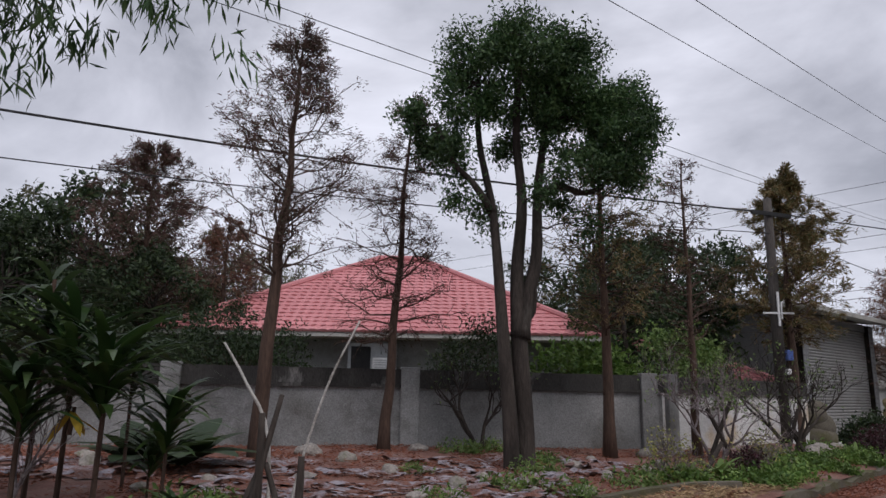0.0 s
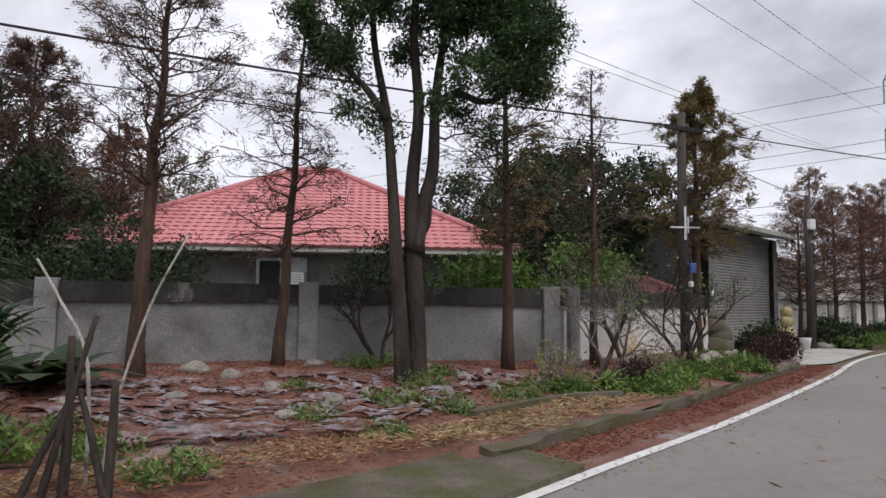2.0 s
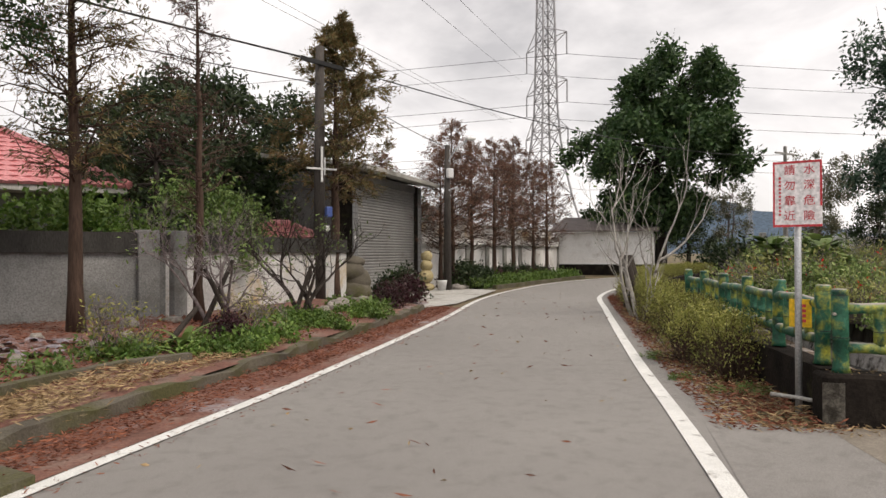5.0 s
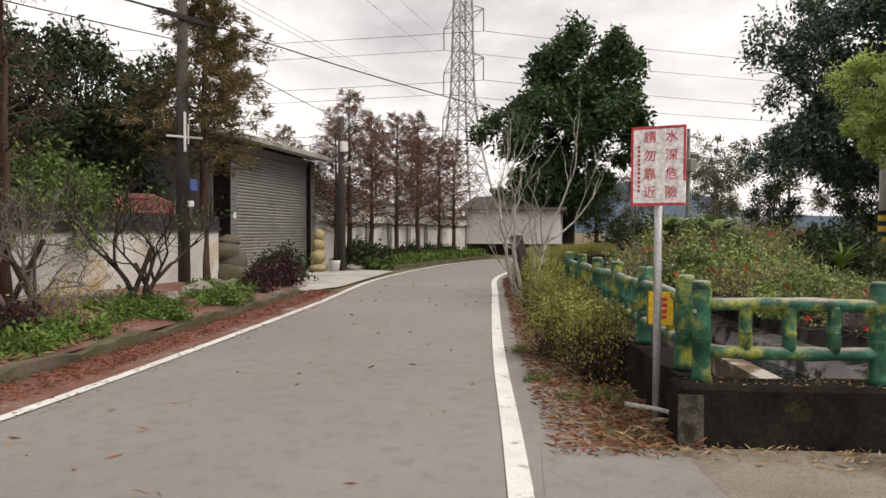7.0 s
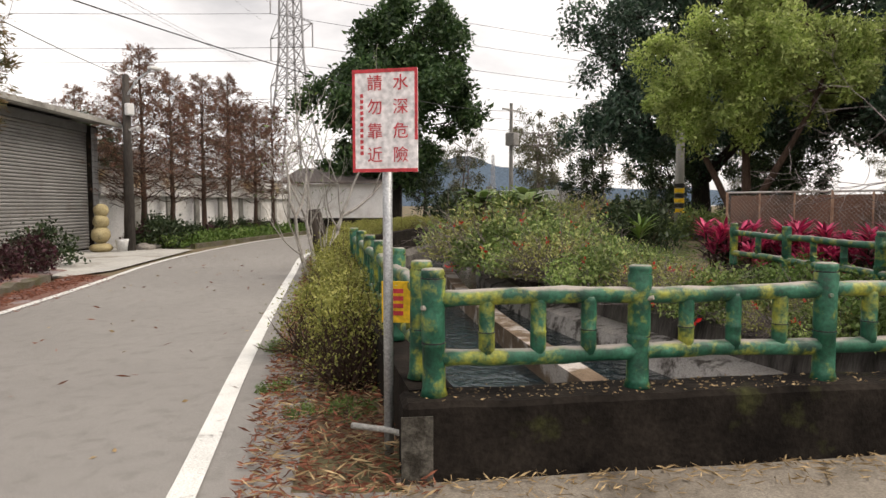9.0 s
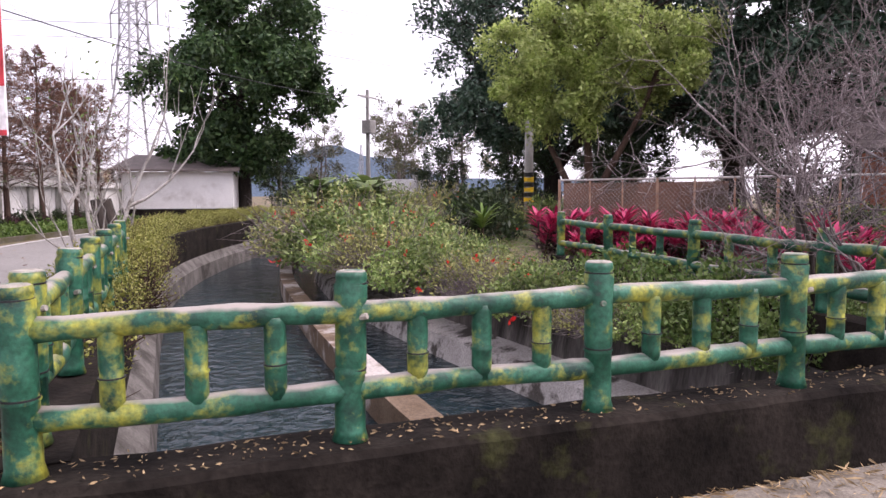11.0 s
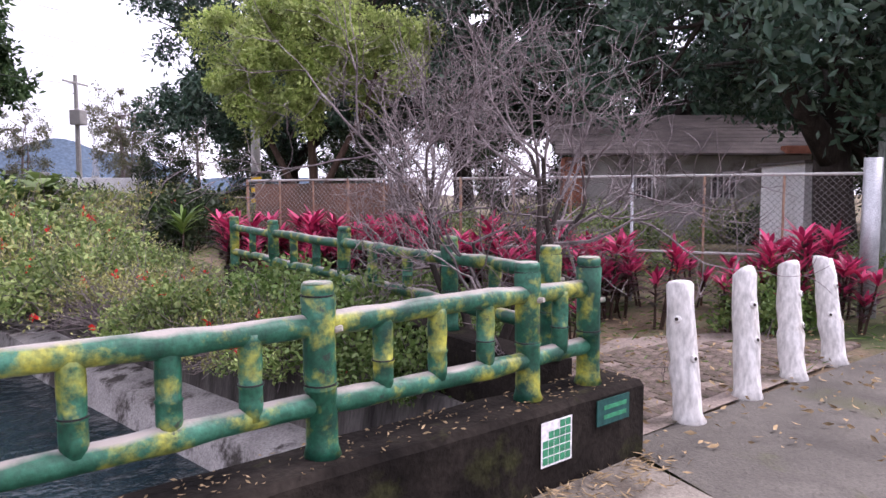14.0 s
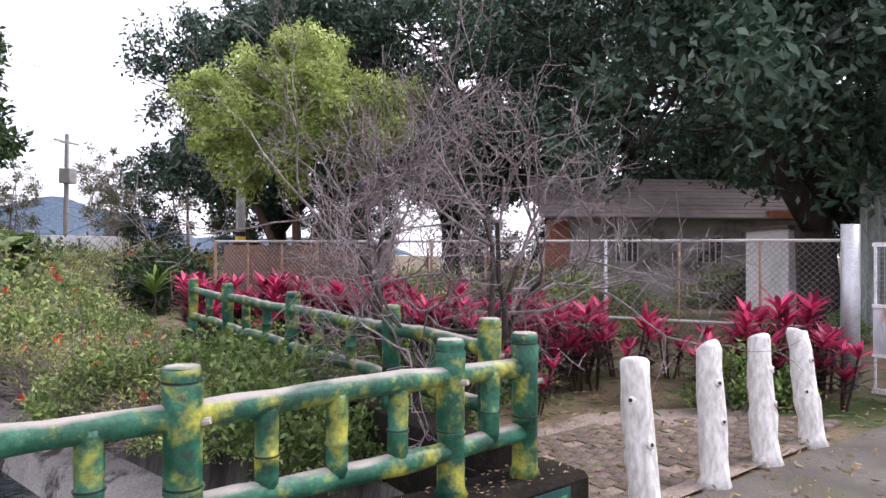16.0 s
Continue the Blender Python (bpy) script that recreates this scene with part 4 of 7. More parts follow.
# ---- trees ----
def redwood(name, label, h, leaf, seed, crown_from=0.35, spread=0.22, count=70, leaf_n=5000, leaf_size=0.1, lean=(0, 0), r0=0.14, bark=None, up=0.35):
    """A straight-trunked deciduous conifer with thin rising branches and sparse feathery sprays."""
    rng = np.random.default_rng(seed)
    t = thing(name, label, "tree")
    bark = bark or BARK_BROWN
    g = Geo()
    k = 12
    spine = [Vector((lean[0] * h * (i / k) ** 1.2 + rng.normal() * 0.02 * h / 8, lean[1] * h * (i / k) ** 1.2 + rng.normal() * 0.02 * h / 8, h * i / k)) for i in range(k + 1)]
    spine[0].z = -0.25
    g.tube(spine, [r0 * (1.35 if i == 0 else 1.0) * (1 - 0.93 * i / k) + 0.008 for i in range(k + 1)], 9)
    mesh_part("trunk", g.mesh("trunk"), bark, t, smooth=True)
    g = Geo()
    P, D = [], []
    for b in range(count):
        f = crown_from + (1 - crown_from) * (b + rng.random()) / count
        i = min(k - 1, int(f * k))
        a = spine[i].lerp(spine[i + 1], f * k - i)
        ang = rng.random() * 2 * math.pi
        L = h * spread * (1 - ((f - crown_from) / (1 - crown_from)) ** 1.5 * 0.85) * rng.uniform(0.55, 1.15) * min(1, 0.55 + 2.5 * (f - crown_from))
        d = Vector((math.cos(ang), math.sin(ang), up + rng.normal() * 0.2)).normalized()
        pts = bent(rng, a, a + d * L, 4, 0.05)
        r = r0 * 0.2 * (1 - f) + 0.009
        g.tube(pts, [r, r * 0.8, r * 0.6, r * 0.4, 0.003], 4, False)
        for s in range(7):
            q = 0.25 + 0.75 * s / 7
            j = min(3, int(q * 4))
            p = pts[j].lerp(pts[j + 1], q * 4 - j)
            sd = (d + Vector(rng.normal(size=3)) * 0.7).normalized()
            e = p + sd * L * rng.uniform(0.15, 0.4)
            g.tube([p, p.lerp(e, 0.5) + Vector(rng.normal(size=3)) * 0.03, e], [0.008, 0.006, 0.003], 3, False)
            for w in range(5):
                P.append(p.lerp(e, rng.uniform(0.3, 1.05)))
                D.append(sd)
    tagged(mesh_part("branchwork", g.mesh("branchwork"), bark, t), kind="stuff")
    P, D = np.array([tuple(p) for p in P]), np.array([tuple(p) for p in D])
    # sprays thicken towards the top, and gather on some twigs more than on others
    w = (0.35 + np.clip((P[:, 2] / h - crown_from) / (1 - crown_from), 0, 1)) * np.repeat(rng.random(len(P) // 5) ** 1.6, 5)
    idx = rng.choice(len(P), leaf_n, p=w / w.sum())
    Q = P[idx] + rng.normal(size=(leaf_n, 3)) * 0.06 * h / 8
    mesh_part("foliage", leaves("foliage", Q, leaf_size, 0.2, rng, 0.2, D[idx] * 0.7), leaf, t)
    return t


def broadleaf(name, label, stems, crowns, leaf, seed, leaf_n=9000, leaf_size=0.16, aspect=0.45, clumps=40, spread=0.55, bark=None, limb_n=3, droop=0.3):
    """A tree with crooked stems (point lists with a base radius), limbs to its crown's clumps and many single leaves."""
    rng = np.random.default_rng(seed)
    t = thing(name, label, "tree")
    bark = bark or BARK_DARK
    tips = []
    for pts, r in stems:
        g = Geo()
        pts = [Vector(p) for p in pts]
        fine = smooth_3d(pts)
        n = len(fine) - 1
        g.tube(fine, [r * (1.3 if i == 0 else 1) * (1 - 0.75 * i / n) + 0.006 for i in range(n + 1)], 10)
        mesh_part("trunk", g.mesh("trunk"), bark, t, smooth=True)
        tips += fine[n // 2:]
    g = Geo()
    Q = []
    for radii, centre, share in crowns:
        n = int(leaf_n * share)
        p, c = clumped(rng, n, radii, centre, max(3, int(clumps * share)), spread)
        Q.append(p)
        for q in c:
            q = Vector(q)
            below = [x for x in tips if x.z < q.z + 0.3] or tips
            a = min(below, key=lambda x: (x - q).length + 0.3 * abs(x.z - q.z))
            L = (q - a).length
            pts = bent(rng, a, q, 4, 0.07)
            r = 0.012 + 0.014 * L
            g.tube(pts, [r, r * 0.75, r * 0.55, r * 0.35, 0.004], 5, False)
            for s in range(limb_n):
                e = q + Vector(rng.normal(size=3)) * spread * 0.6
                g.tube(bent(rng, pts[3], e, 2, 0.08), [r * 0.3, r * 0.2, 0.002], 3, False)
    tagged(mesh_part("limbwork", g.mesh("limbwork"), bark, t), kind="stuff")
    P = np.concatenate(Q)
    mesh_part("crown", leaves("crown", P, leaf_size, aspect, rng, droop), leaf, t)
    return t


def smooth_3d(p, per=4):
    p = [p[0] * 2 - p[1]] + p + [p[-1] * 2 - p[-2]]
    out = []
    for i in range(1, len(p) - 2):
        for k in range(per):
            t = k / per
            out.append(0.5 * ((2 * p[i]) + (p[i + 1] - p[i - 1]) * t + (2 * p[i - 1] - 5 * p[i] + 4 * p[i + 1] - p[i + 2]) * t * t + (3 * p[i] - p[i - 1] - 3 * p[i + 1] + p[i + 2]) * t ** 3))
    out.append(p[-2])
    return out


def bare_tree(name, label, h, seed, stems=3, bark=None, depth=5, r0=0.05, open_angle=0.55, leaf=None, leaf_n=0, leaf_size=0.08, kids=3, upward=0.15, category="tree", trunk_bark=None):
    """A leafless tree: stems that fork again and again into fine twigs."""
    rng = np.random.default_rng(seed)
    t = thing(name, label, category)
    bark = bark or BARK_GREY
    trunk, twigs = Geo(), Geo()
    ends = []

    def grow(a, d, L, r, n):
        pts = [a]
        for i in range(4):
            d = (d + Vector(rng.normal(size=3)) * 0.13 + Vector((0, 0, upward * 0.3))).normalized()
            pts.append(pts[-1] + d * L / 4)
        (trunk if n >= depth - 1 else twigs).tube(pts, [r, r * 0.9, r * 0.8, r * 0.7, r * 0.6], 7 if n >= depth - 1 else (5 if n > 2 else 3), False)
        if n == 0:
            ends.append(pts[-1])
            ends.append(pts[2])
            return
        for i in range(kids):
            nd = (d + Vector(rng.normal(size=3)) * open_angle + Vector((0, 0, upward))).normalized()
            j = 4 if i == 0 else int(rng.integers(2, 5))
            grow(pts[j], nd, L * rng.uniform(0.62, 0.86), max(0.0036, r * 0.64 * rng.uniform(0.75, 1)), n - 1)

    for s in range(stems):
        a = 2 * math.pi * (s + rng.random() * 0.6) / stems
        d = Vector((math.cos(a) * open_angle * 0.9, math.sin(a) * open_angle * 0.9, 1)).normalized()
        grow(Vector((math.cos(a) * r0, math.sin(a) * r0, -0.1)), d, h * 0.3, r0 * rng.uniform(0.7, 1), depth)
    mesh_part("trunk", trunk.mesh("trunk"), trunk_bark or bark, t, smooth=True)
    tagged(mesh_part("twigwork", twigs.mesh("twigwork"), bark, t), kind="stuff")
    if leaf_n:
        E = np.array([tuple(p) for p in ends])
        mesh_part("leaves", leaves("leaves", E[rng.integers(0, len(E), leaf_n)] + rng.normal(size=(leaf_n, 3)) * 0.08, leaf_size, 0.4, rng, 0.2), leaf, t)
    return t


def bush(name, label, radii, leaf, seed, n=2500, size=0.07, aspect=0.45, clumps=26, spread=0.25, twigs=50, bark=None, category="shrub", flat_top=False, wild=0.0):
    """A shrub: twigs from the ground and single leaves in clumps over a rounded outline."""
    rng = np.random.default_rng(seed)
    t = thing(name, label, category)
    c = rng.normal(size=(clumps, 3))
    c /= np.linalg.norm(c, axis=1, keepdims=True)
    c[:, 2] = np.abs(c[:, 2])
    c *= rng.uniform(0.5, 1.0, size=(clumps, 1)) ** 0.5
    c = c * np.array(radii)
    w = rng.integers(0, clumps, n)
    P = c[w] + rng.normal(size=(n, 3)) * spread * 0.55
    P[:, 2] = np.abs(P[:, 2]) + 0.02
    if flat_top:
        P[:, 2] = np.minimum(P[:, 2], radii[2] * rng.uniform(0.9, 1.03, n))
        P = P[rng.random(n) < np.clip((P[:, 2] / radii[2]) ** 1.3, 0.1, 1)]
    g = Geo()
    for k in range(twigs):
        e = Vector(c[int(rng.integers(0, clumps))]) + Vector(rng.normal(size=3)) * spread * 0.6
        e.z = abs(e.z)
        e *= 1 + wild * rng.random()
        a = Vector((e.x * 0.25, e.y * 0.25, -0.05))
        g.tube(bent(rng, a, e, 3, 0.08), [0.012, 0.009, 0.006, 0.002], 4, False)
    tagged(mesh_part("twigwork", g.mesh("twigwork"), bark or BARK_BROWN, t), kind="stuff")
    mesh_part("leaves", leaves("leaves", P, size, aspect, rng, 0.0), leaf, t)
    return t


def blades(name, label, count, length, width, leaf, seed, stem=0.3, category="plant", up=0.9, arch=1.0, parts=("stem", "leaves")):
    """A plant of long arching strap leaves from one or more stems."""
    rng = np.random.default_rng(seed)
    t = thing(name, label, category)
    g = Geo()
    g.tube([(0, 0, -0.05), (0.02, 0, stem)], [0.025, 0.018], 6)
    mesh_part(parts[0], g.mesh(parts[0]), BARK_BROWN, t)
    g = Geo()
    for k in range(count):
        a = 2.4 * k + rng.random()
        L = length * rng.uniform(0.7, 1.15)
        e = up * rng.uniform(0.4, 1.3)
        d = Vector((math.cos(a), math.sin(a), e)).normalized()
        side = Vector((-math.sin(a), math.cos(a), 0))
        p = Vector((0, 0, stem * rng.uniform(0.6, 1.0)))
        A, B = [], []
        for i in range(6):
            w = width * (0.35, 0.8, 1.0, 0.9, 0.6, 0.04)[i] * 0.5
            A.append(p - side * w)
            B.append(p + side * w)
            p = p + d * L / 5
            d = (d + Vector((0, 0, -0.16 * arch))).normalized()
        g.strip(A, B)
    mesh_part(parts[1], g.mesh(parts[1]), leaf, t, smooth=True)
    return t


def put(ob, x, y, z=0.0, turn=0.0, scale=1.0):
    ob.matrix_basis = pose(x, y, z, 0, 0, turn) @ Matrix.Diagonal((scale, scale, scale, 1))
    return ob


def again(ob, x, y, z=0.0, turn=0.0, scale=1.0, group=""):
    """Another of the same kind at another place."""
    m = pose(x, y, z, 0, 0, turn) @ Matrix.Diagonal((scale / ob.scale[0],) * 3 + (1,))
    c = copy_thing(ob, m)
    return tagged(c, group=group)


# the garden
tD = broadleaf("camphor_tree", "tall dark green three-stemmed tree in the garden", [
    ([(-0.12, -0.2, -0.2), (-0.16, -0.2, 0.9), (-0.26, -0.1, 2.2), (-0.34, 0.0, 3.4), (-0.46, 0.1, 4.7), (-0.7, 0.2, 6.0), (-0.75, 0.2, 7.2)], 0.145),
    ([(0.12, 0.0, -0.2), (0.1, 0.0, 1.0), (0.02, 0.05, 2.4), (0.0, 0.1, 3.5), (0.1, 0.15, 4.8), (0.0, 0.2, 6.2), (0.1, 0.3, 7.8)], 0.185),
    ([(0.05, 0.05, 2.3), (0.2, 0.1, 3.1), (0.36, 0.15, 3.8), (0.4, 0.2, 5.0), (0.55, 0.2, 6.2), (0.8, 0.1, 7.4)], 0.15),
    ([(0.38, 0.2, 4.9), (0.75, 0.15, 5.15), (1.2, 0.1, 5.0), (1.6, 0.1, 5.15), (2.0, 0.1, 5.8)], 0.085),
    ([(0.1, 0.1, 2.6), (0.28, 0.05, 2.75), (0.33, 0.0, 3.2)], 0.06),
    ([(-0.45, 0.1, 4.6), (-0.8, 0.0, 5.1), (-1.2, -0.1, 5.5), (-1.5, -0.1, 6.2)], 0.075)],
    [((1.7, 1.6, 1.15), (0.1, 0.2, 7.2), 0.56), ((0.8, 1.0, 1.05), (2.05, 0.2, 6.3), 0.2), ((0.6, 0.8, 0.95), (-1.5, 0.1, 6.3), 0.09), ((2.1, 1.2, 0.9), (0.5, 0.2, 5.1), 0.12), ((0.9, 0.8, 0.5), (1.4, 0.1, 5.6), 0.03)],
    L_CAMPHOR, 11, 60000, 0.088, 0.42, 150, 0.42)
put(tD, 0.68, 11.2, 0.2)
put(redwood("redwood", "slender bald cypress with thin mauve-brown foliage", 7.7, L_MAUVE, 21, 0.4, 0.28, 90, 19000, 0.08, (0.045, 0), 0.14, up=0.5), -3.7, 10.9, 0.3)
put(redwood("redwood", "slender bald cypress with sparse mauve-green foliage", 7.2, L_MAUVE, 22, 0.28, 0.25, 80, 11000, 0.08, (0.05, 0), 0.11, up=0.2), -1.75, 12.9, 0.4)
put(redwood("redwood", "bald cypress with thinning green-brown foliage", 7.6, L_OLIVE, 23, 0.3, 0.24, 95, 14000, 0.1, (-0.01, 0), 0.12), 2.75, 13.4, 0.4)
put(redwood("redwood", "nearly leafless grey cypress beside the wall", 6.6, L_MAUVE, 24, 0.3, 0.22, 75, 1600, 0.1, (0.0, 0), 0.09), 4.9, 14.5, 0.4)
put(redwood("redwood", "olive and rust feathery cypress beside the garage", 8.4, L_OLIVE, 25, 0.36, 0.3, 100, 27000, 0.15, (0.01, 0), 0.17, up=0.15), 9.95, 20.2, 0.1)
put(redwood("redwood", "broad rust-brown cypress behind the wall", 8.9, L_MAUVE, 26, 0.4, 0.36, 100, 22000, 0.13, (0, 0), 0.18), -9.8, 19.5)
put(redwood("redwood", "rust-brown cypress behind the wall", 7.0, L_RUST, 27, 0.35, 0.34, 90, 8000, 0.14, (0, 0), 0.15), -8.0, 21.5)
gV = bare_tree("forked_shrub", "bare forked dark shrub beside the wall", 2.6, 31, 2, BARK_DARK, 4, 0.07, 0.4, L_GREEN, 120, 0.08)
put(gV, 0.2, 13.6, 0.38)
put(bare_tree("bare_shrub", "bare branching shrub with a few green leaves", 2.6, 32, 3, BARK_GREY, 5, 0.06, 0.6, L_GREEN, 380, 0.09), 5.0, 13.6, 0.3)
put(bare_tree("bare_shrub", "bare dark-stemmed shrub beside the pole", 3.2, 33, 3, BARK_DARK, 5, 0.06, 0.5, L_GREEN, 300, 0.08), 6.95, 14.5, 0.35)
# the big tree at the bend and the bare tree on the bank
big = broadleaf("banyan", "big dark glossy-leaved tree", [([(0, 0, -0.2), (0.1, 0, 3), (0, 0.2, 6), (0.1, 0, 10)], 0.45)],
    [((3.6, 3.6, 2.6), (0.8, -0.6, 11.4), 0.32), ((5.6, 5.6, 3.0), (-0.2, 0, 7.4), 0.48), ((4.6, 4.6, 1.6), (-0.6, 0.4, 4.2), 0.2)], L_CAMPHOR, 41, 42000, 0.36, 0.45, 150, 1.0)
put(big, 41.9, 35.9, 0, 0, 1.18)
cx = bare_tree("bare_bush_tree", "wide bare grey many-stemmed tree behind the railing", 3.9, 52, 4, BARK_GREY, 6, 0.06, 0.68, kids=3, upward=0.07, trunk_bark=BARK_DARK)
put(cx, 14.6, 1.25, 0.05)


# ---- background trees and shrubs behind the garden wall ----
dark_b = put(bush("hedge_bush", "dense dark green bush rising over the wall", (1.9, 1.1, 1.9), L_DEEP, 61, 5200, 0.11, 0.4, 40, 0.4), -5.4, 15.3, 1.55)
put(bush("hedge_bush", "dark green bush rising over the wall", (1.1, 0.9, 1.8), L_DEEP, 62, 3400, 0.11, 0.4, 30, 0.35), 0.2, 16.2, 1.5)
put(bush("vine_bush", "bright green leafy vines spilling over the wall", (1.7, 0.9, 1.5), L_BRIGHT, 63, 3600, 0.13, 0.6, 36, 0.35), 2.7, 16.3, 1.4)
vb = put(bush("vine_bush", "mid green shrub behind the wall", (1.5, 0.9, 1.9), L_GREEN, 64, 3600, 0.12, 0.5, 34, 0.4), 5.3, 17.0, 1.2)
again(vb, 7.0, 19.4, 1.0, 70, 0.95)
again(vb, -10.5, 16.0, 1.0, 140, 1.15)
again(vb, -14.5, 15.0, 0.8, 20, 1.3)
again(dark_b, -8.3, 15.6, 1.2, 50, 1.0)
again(dark_b, -11.8, 14.8, 1.0, 110, 1.3)
dark_a = put(broadleaf("evergreen_tree", "dense dark evergreen behind the wall", [([(0, 0, -0.2), (0.1, 0, 2), (0, 0.1, 5)], 0.25)],
    [((2.6, 2.4, 2.4), (0, 0, 5.2), 0.6), ((2.8, 2.5, 1.6), (0.3, 0, 2.8), 0.4)], L_DEEP, 65, 9000, 0.22, 0.4, 60, 0.7), 6.2, 24.0)
again(dark_a, 5.0, 20.6, 0, 10, 0.82, "evergreens behind the garage")
again(dark_a, 8.0, 24.6, 0, 100, 1.0, "evergreens behind the garage")
again(dark_a, 11.4, 27.5, 0, 80, 1.05, "evergreens behind the garage")
again(dark_a, 3.4, 30.5, 0, 200, 1.0, "evergreens behind the garage")
again(dark_a, 9.0, 31.5, 0, 150, 1.15, "evergreens behind the garage")
again(dark_a, -17.5, 23.0, 0, 40, 1.1, "evergreens behind the garage")
again(dark_a, -10.6, 17.6, 0, 200, 0.62, "evergreens behind the garage")
again(dark_a, -13.5, 18.5, 0, 300, 0.85, "evergreens behind the garage")
again(dark_a, 20.0, 36.0, 0, 120, 0.8, "evergreens behind the garage")
far_a = put(broadleaf("grove_tree", "thin grey-green tree of the far grove", [([(0, 0, -0.2), (0.2, 0, 3), (0, 0.2, 6)], 0.14), ([(0.2, 0, 1), (0.9, 0.4, 4), (1.0, 0.3, 6)], 0.08)],
    [((2.6, 2.6, 2.2), (0.2, 0, 6.0), 0.7), ((2.0, 2.0, 1.2), (0.2, 0, 3.4), 0.3)], L_GREY, 66, 5000, 0.2, 0.35, 45, 0.6, BARK_GREY), -14.0, 28.0)
for x, y, s, a in ((-19, 27, 1.1, 30), (-10.2, 31, 1.0, 90), (-24, 22, 1.2, 10), (-29, 27, 1.2, 70), (-15.5, 34, 1.2, 160), (-3.6, 44, 0.95, 220), (4, 46, 1.1, 20)):
    again(far_a, x, y, 0, a, s, "grove behind the house")

for x, y, s, a in ((-12.2, 20.8, 1.1, 15), (-9.0, 18.8, 0.72, 140), (-7.4, 20.4, 0.55, 260), (-16.0, 19.5, 0.95, 330)):
    again(dark_a, x, y, 0, a, s, "evergreens behind the garage")
for x, y, s, a in ((-11.0, 25.0, 1.05, 110), (-8.6, 27.0, 0.95, 10), (-13.4, 23.6, 1.1, 250), (-17.5, 20.4, 1.1, 190)):
    again(far_a, x, y, 0, a, s, "grove behind the house")

# rust-brown cypresses before the long white wall
rw = redwood("redwood", "bare rust-brown cypress before the white wall", 7.6, L_RUST, 71, 0.24, 0.42, 105, 9000, 0.12, (0, 0), 0.13, up=0.35)
put(rw, 18.9, 27.9)
for x, y, s, a in ((20.9, 29.3, 0.92, 60), (23.2, 30.6, 0.98, 170), (25.5, 32.0, 1.04, 250), (28.2, 33.6, 0.9, 100), (30.4, 35.0, 0.95, 320), (17.9, 27.3, 0.8, 20)):
    again(rw, x, y, 0, a, s, "cypresses before the white wall")
for x, y, s, a in ((29, 42, 1.1, 60), (24, 46, 1.15, 10), (35.5, 47, 1.2, 200), (40, 52, 1.3, 150), (19, 44, 1.0, 300)):
    again(rw, x, y, 0, a, s, "cypresses behind the white wall")

# ---- utility poles, cables, pylon ----
def cable(name, label, a, b, sag, r, seg=24):
    a, b = Vector(a), Vector(b)
    g = Geo()
    g.tube([a.lerp(b, i / seg) - Vector((0, 0, 4 * sag * (i / seg) * (1 - i / seg))) for i in range(seg + 1)], [r] * (seg + 1), 5)
    return tagged(mesh_part(name, g.mesh(name), CABLE), label, "cable")


epole = thing("utility_pole", "tall dark weathered utility pole with crossarm", "utility pole", pose(9.15, 19.3, 0))
g = Geo()
g.tube([(0, 0, -0.3), (0, 0, 4), (0.02, 0, 7.5)], [0.18, 0.155, 0.12], 12)
mesh_part("pole", g.mesh("pole"), POLE_WOOD, epole, smooth=True)
bm = bmesh.new()
box(bm, -0.75, -0.17, 6.93, 0.75, -0.09, 7.05, Matrix.Rotation(radians(20), 4, "Z"))
part("crossarm", bm, BLACK, epole)
bm = bmesh.new()
box(bm, -0.45, -0.2, 3.95, 0.45, -0.16, 4.0)
box(bm, -0.03, -0.22, 3.6, 0.03, -0.18, 4.6)
box(bm, 0.07, -0.22, 3.8, 0.1, -0.18, 4.3)
part("bracket", bm, WHITE_METAL, epole, "white metal bracket")
bm = bmesh.new()
box(bm, 0.1, -0.3, 2.6, 0.28, -0.14, 2.9, bevel=0.02)
part("meter_box", bm, BLUE_PAINT, epole, "small blue meter box")
bm = bmesh.new()
box(bm, 0.06, -0.28, 2.2, 0.2, -0.14, 2.36, bevel=0.02)
part("junction_box", bm, WHITE_METAL, epole)
lamp_pole = thing("street_lamp", "dark pole with a small street lamp", "street lamp", pose(17.0, 25.2, 0))
g = Geo()
g.tube([(0, 0, -0.3), (0, 0, 3), (0, 0, 6.1)], [0.17, 0.15, 0.11], 10)
mesh_part("pole", g.mesh("pole"), POLE_WOOD, lamp_pole, smooth=True)
g = Geo()
g.tube([(0.0, -0.1, 5.4), (0.2, -0.35, 5.9), (0.6, -0.7, 6.3)], [0.03, 0.03, 0.025], 6)
mesh_part("arm", g.mesh("arm"), GALVANISED, lamp_pole)
bm = bmesh.new()
box(bm, 0.45, -0.85, 6.26, 0.9, -0.62, 6.38, bevel=0.03)
part("lamp_head", bm, WHITE_METAL, lamp_pole)
bm = bmesh.new()
box(bm, -0.14, -0.3, 4.7, 0.14, -0.12, 5.1, bevel=0.03)
part("transformer_box", bm, WHITE_METAL, lamp_pole)
g = Geo()
g.tube([(0, -0.15, 4.2), (0.15, -0.45, 4.3), (0.1, -0.6, 4.2)], [0.03, 0.03, 0.09], 8)
mesh_part("camera_housing", g.mesh("camera_housing"), WHITE_METAL, lamp_pole)
far_pole = thing("utility_pole", "distant grey concrete utility pole", "utility pole", pose(50.5, 31.5, 0))
g = Geo()
g.tube([(0, 0, -0.3), (0, 0, 9.5)], [0.2, 0.13], 8)
mesh_part("pole", g.mesh("pole"), CONCRETE_POLE, far_pole)
bm = bmesh.new()
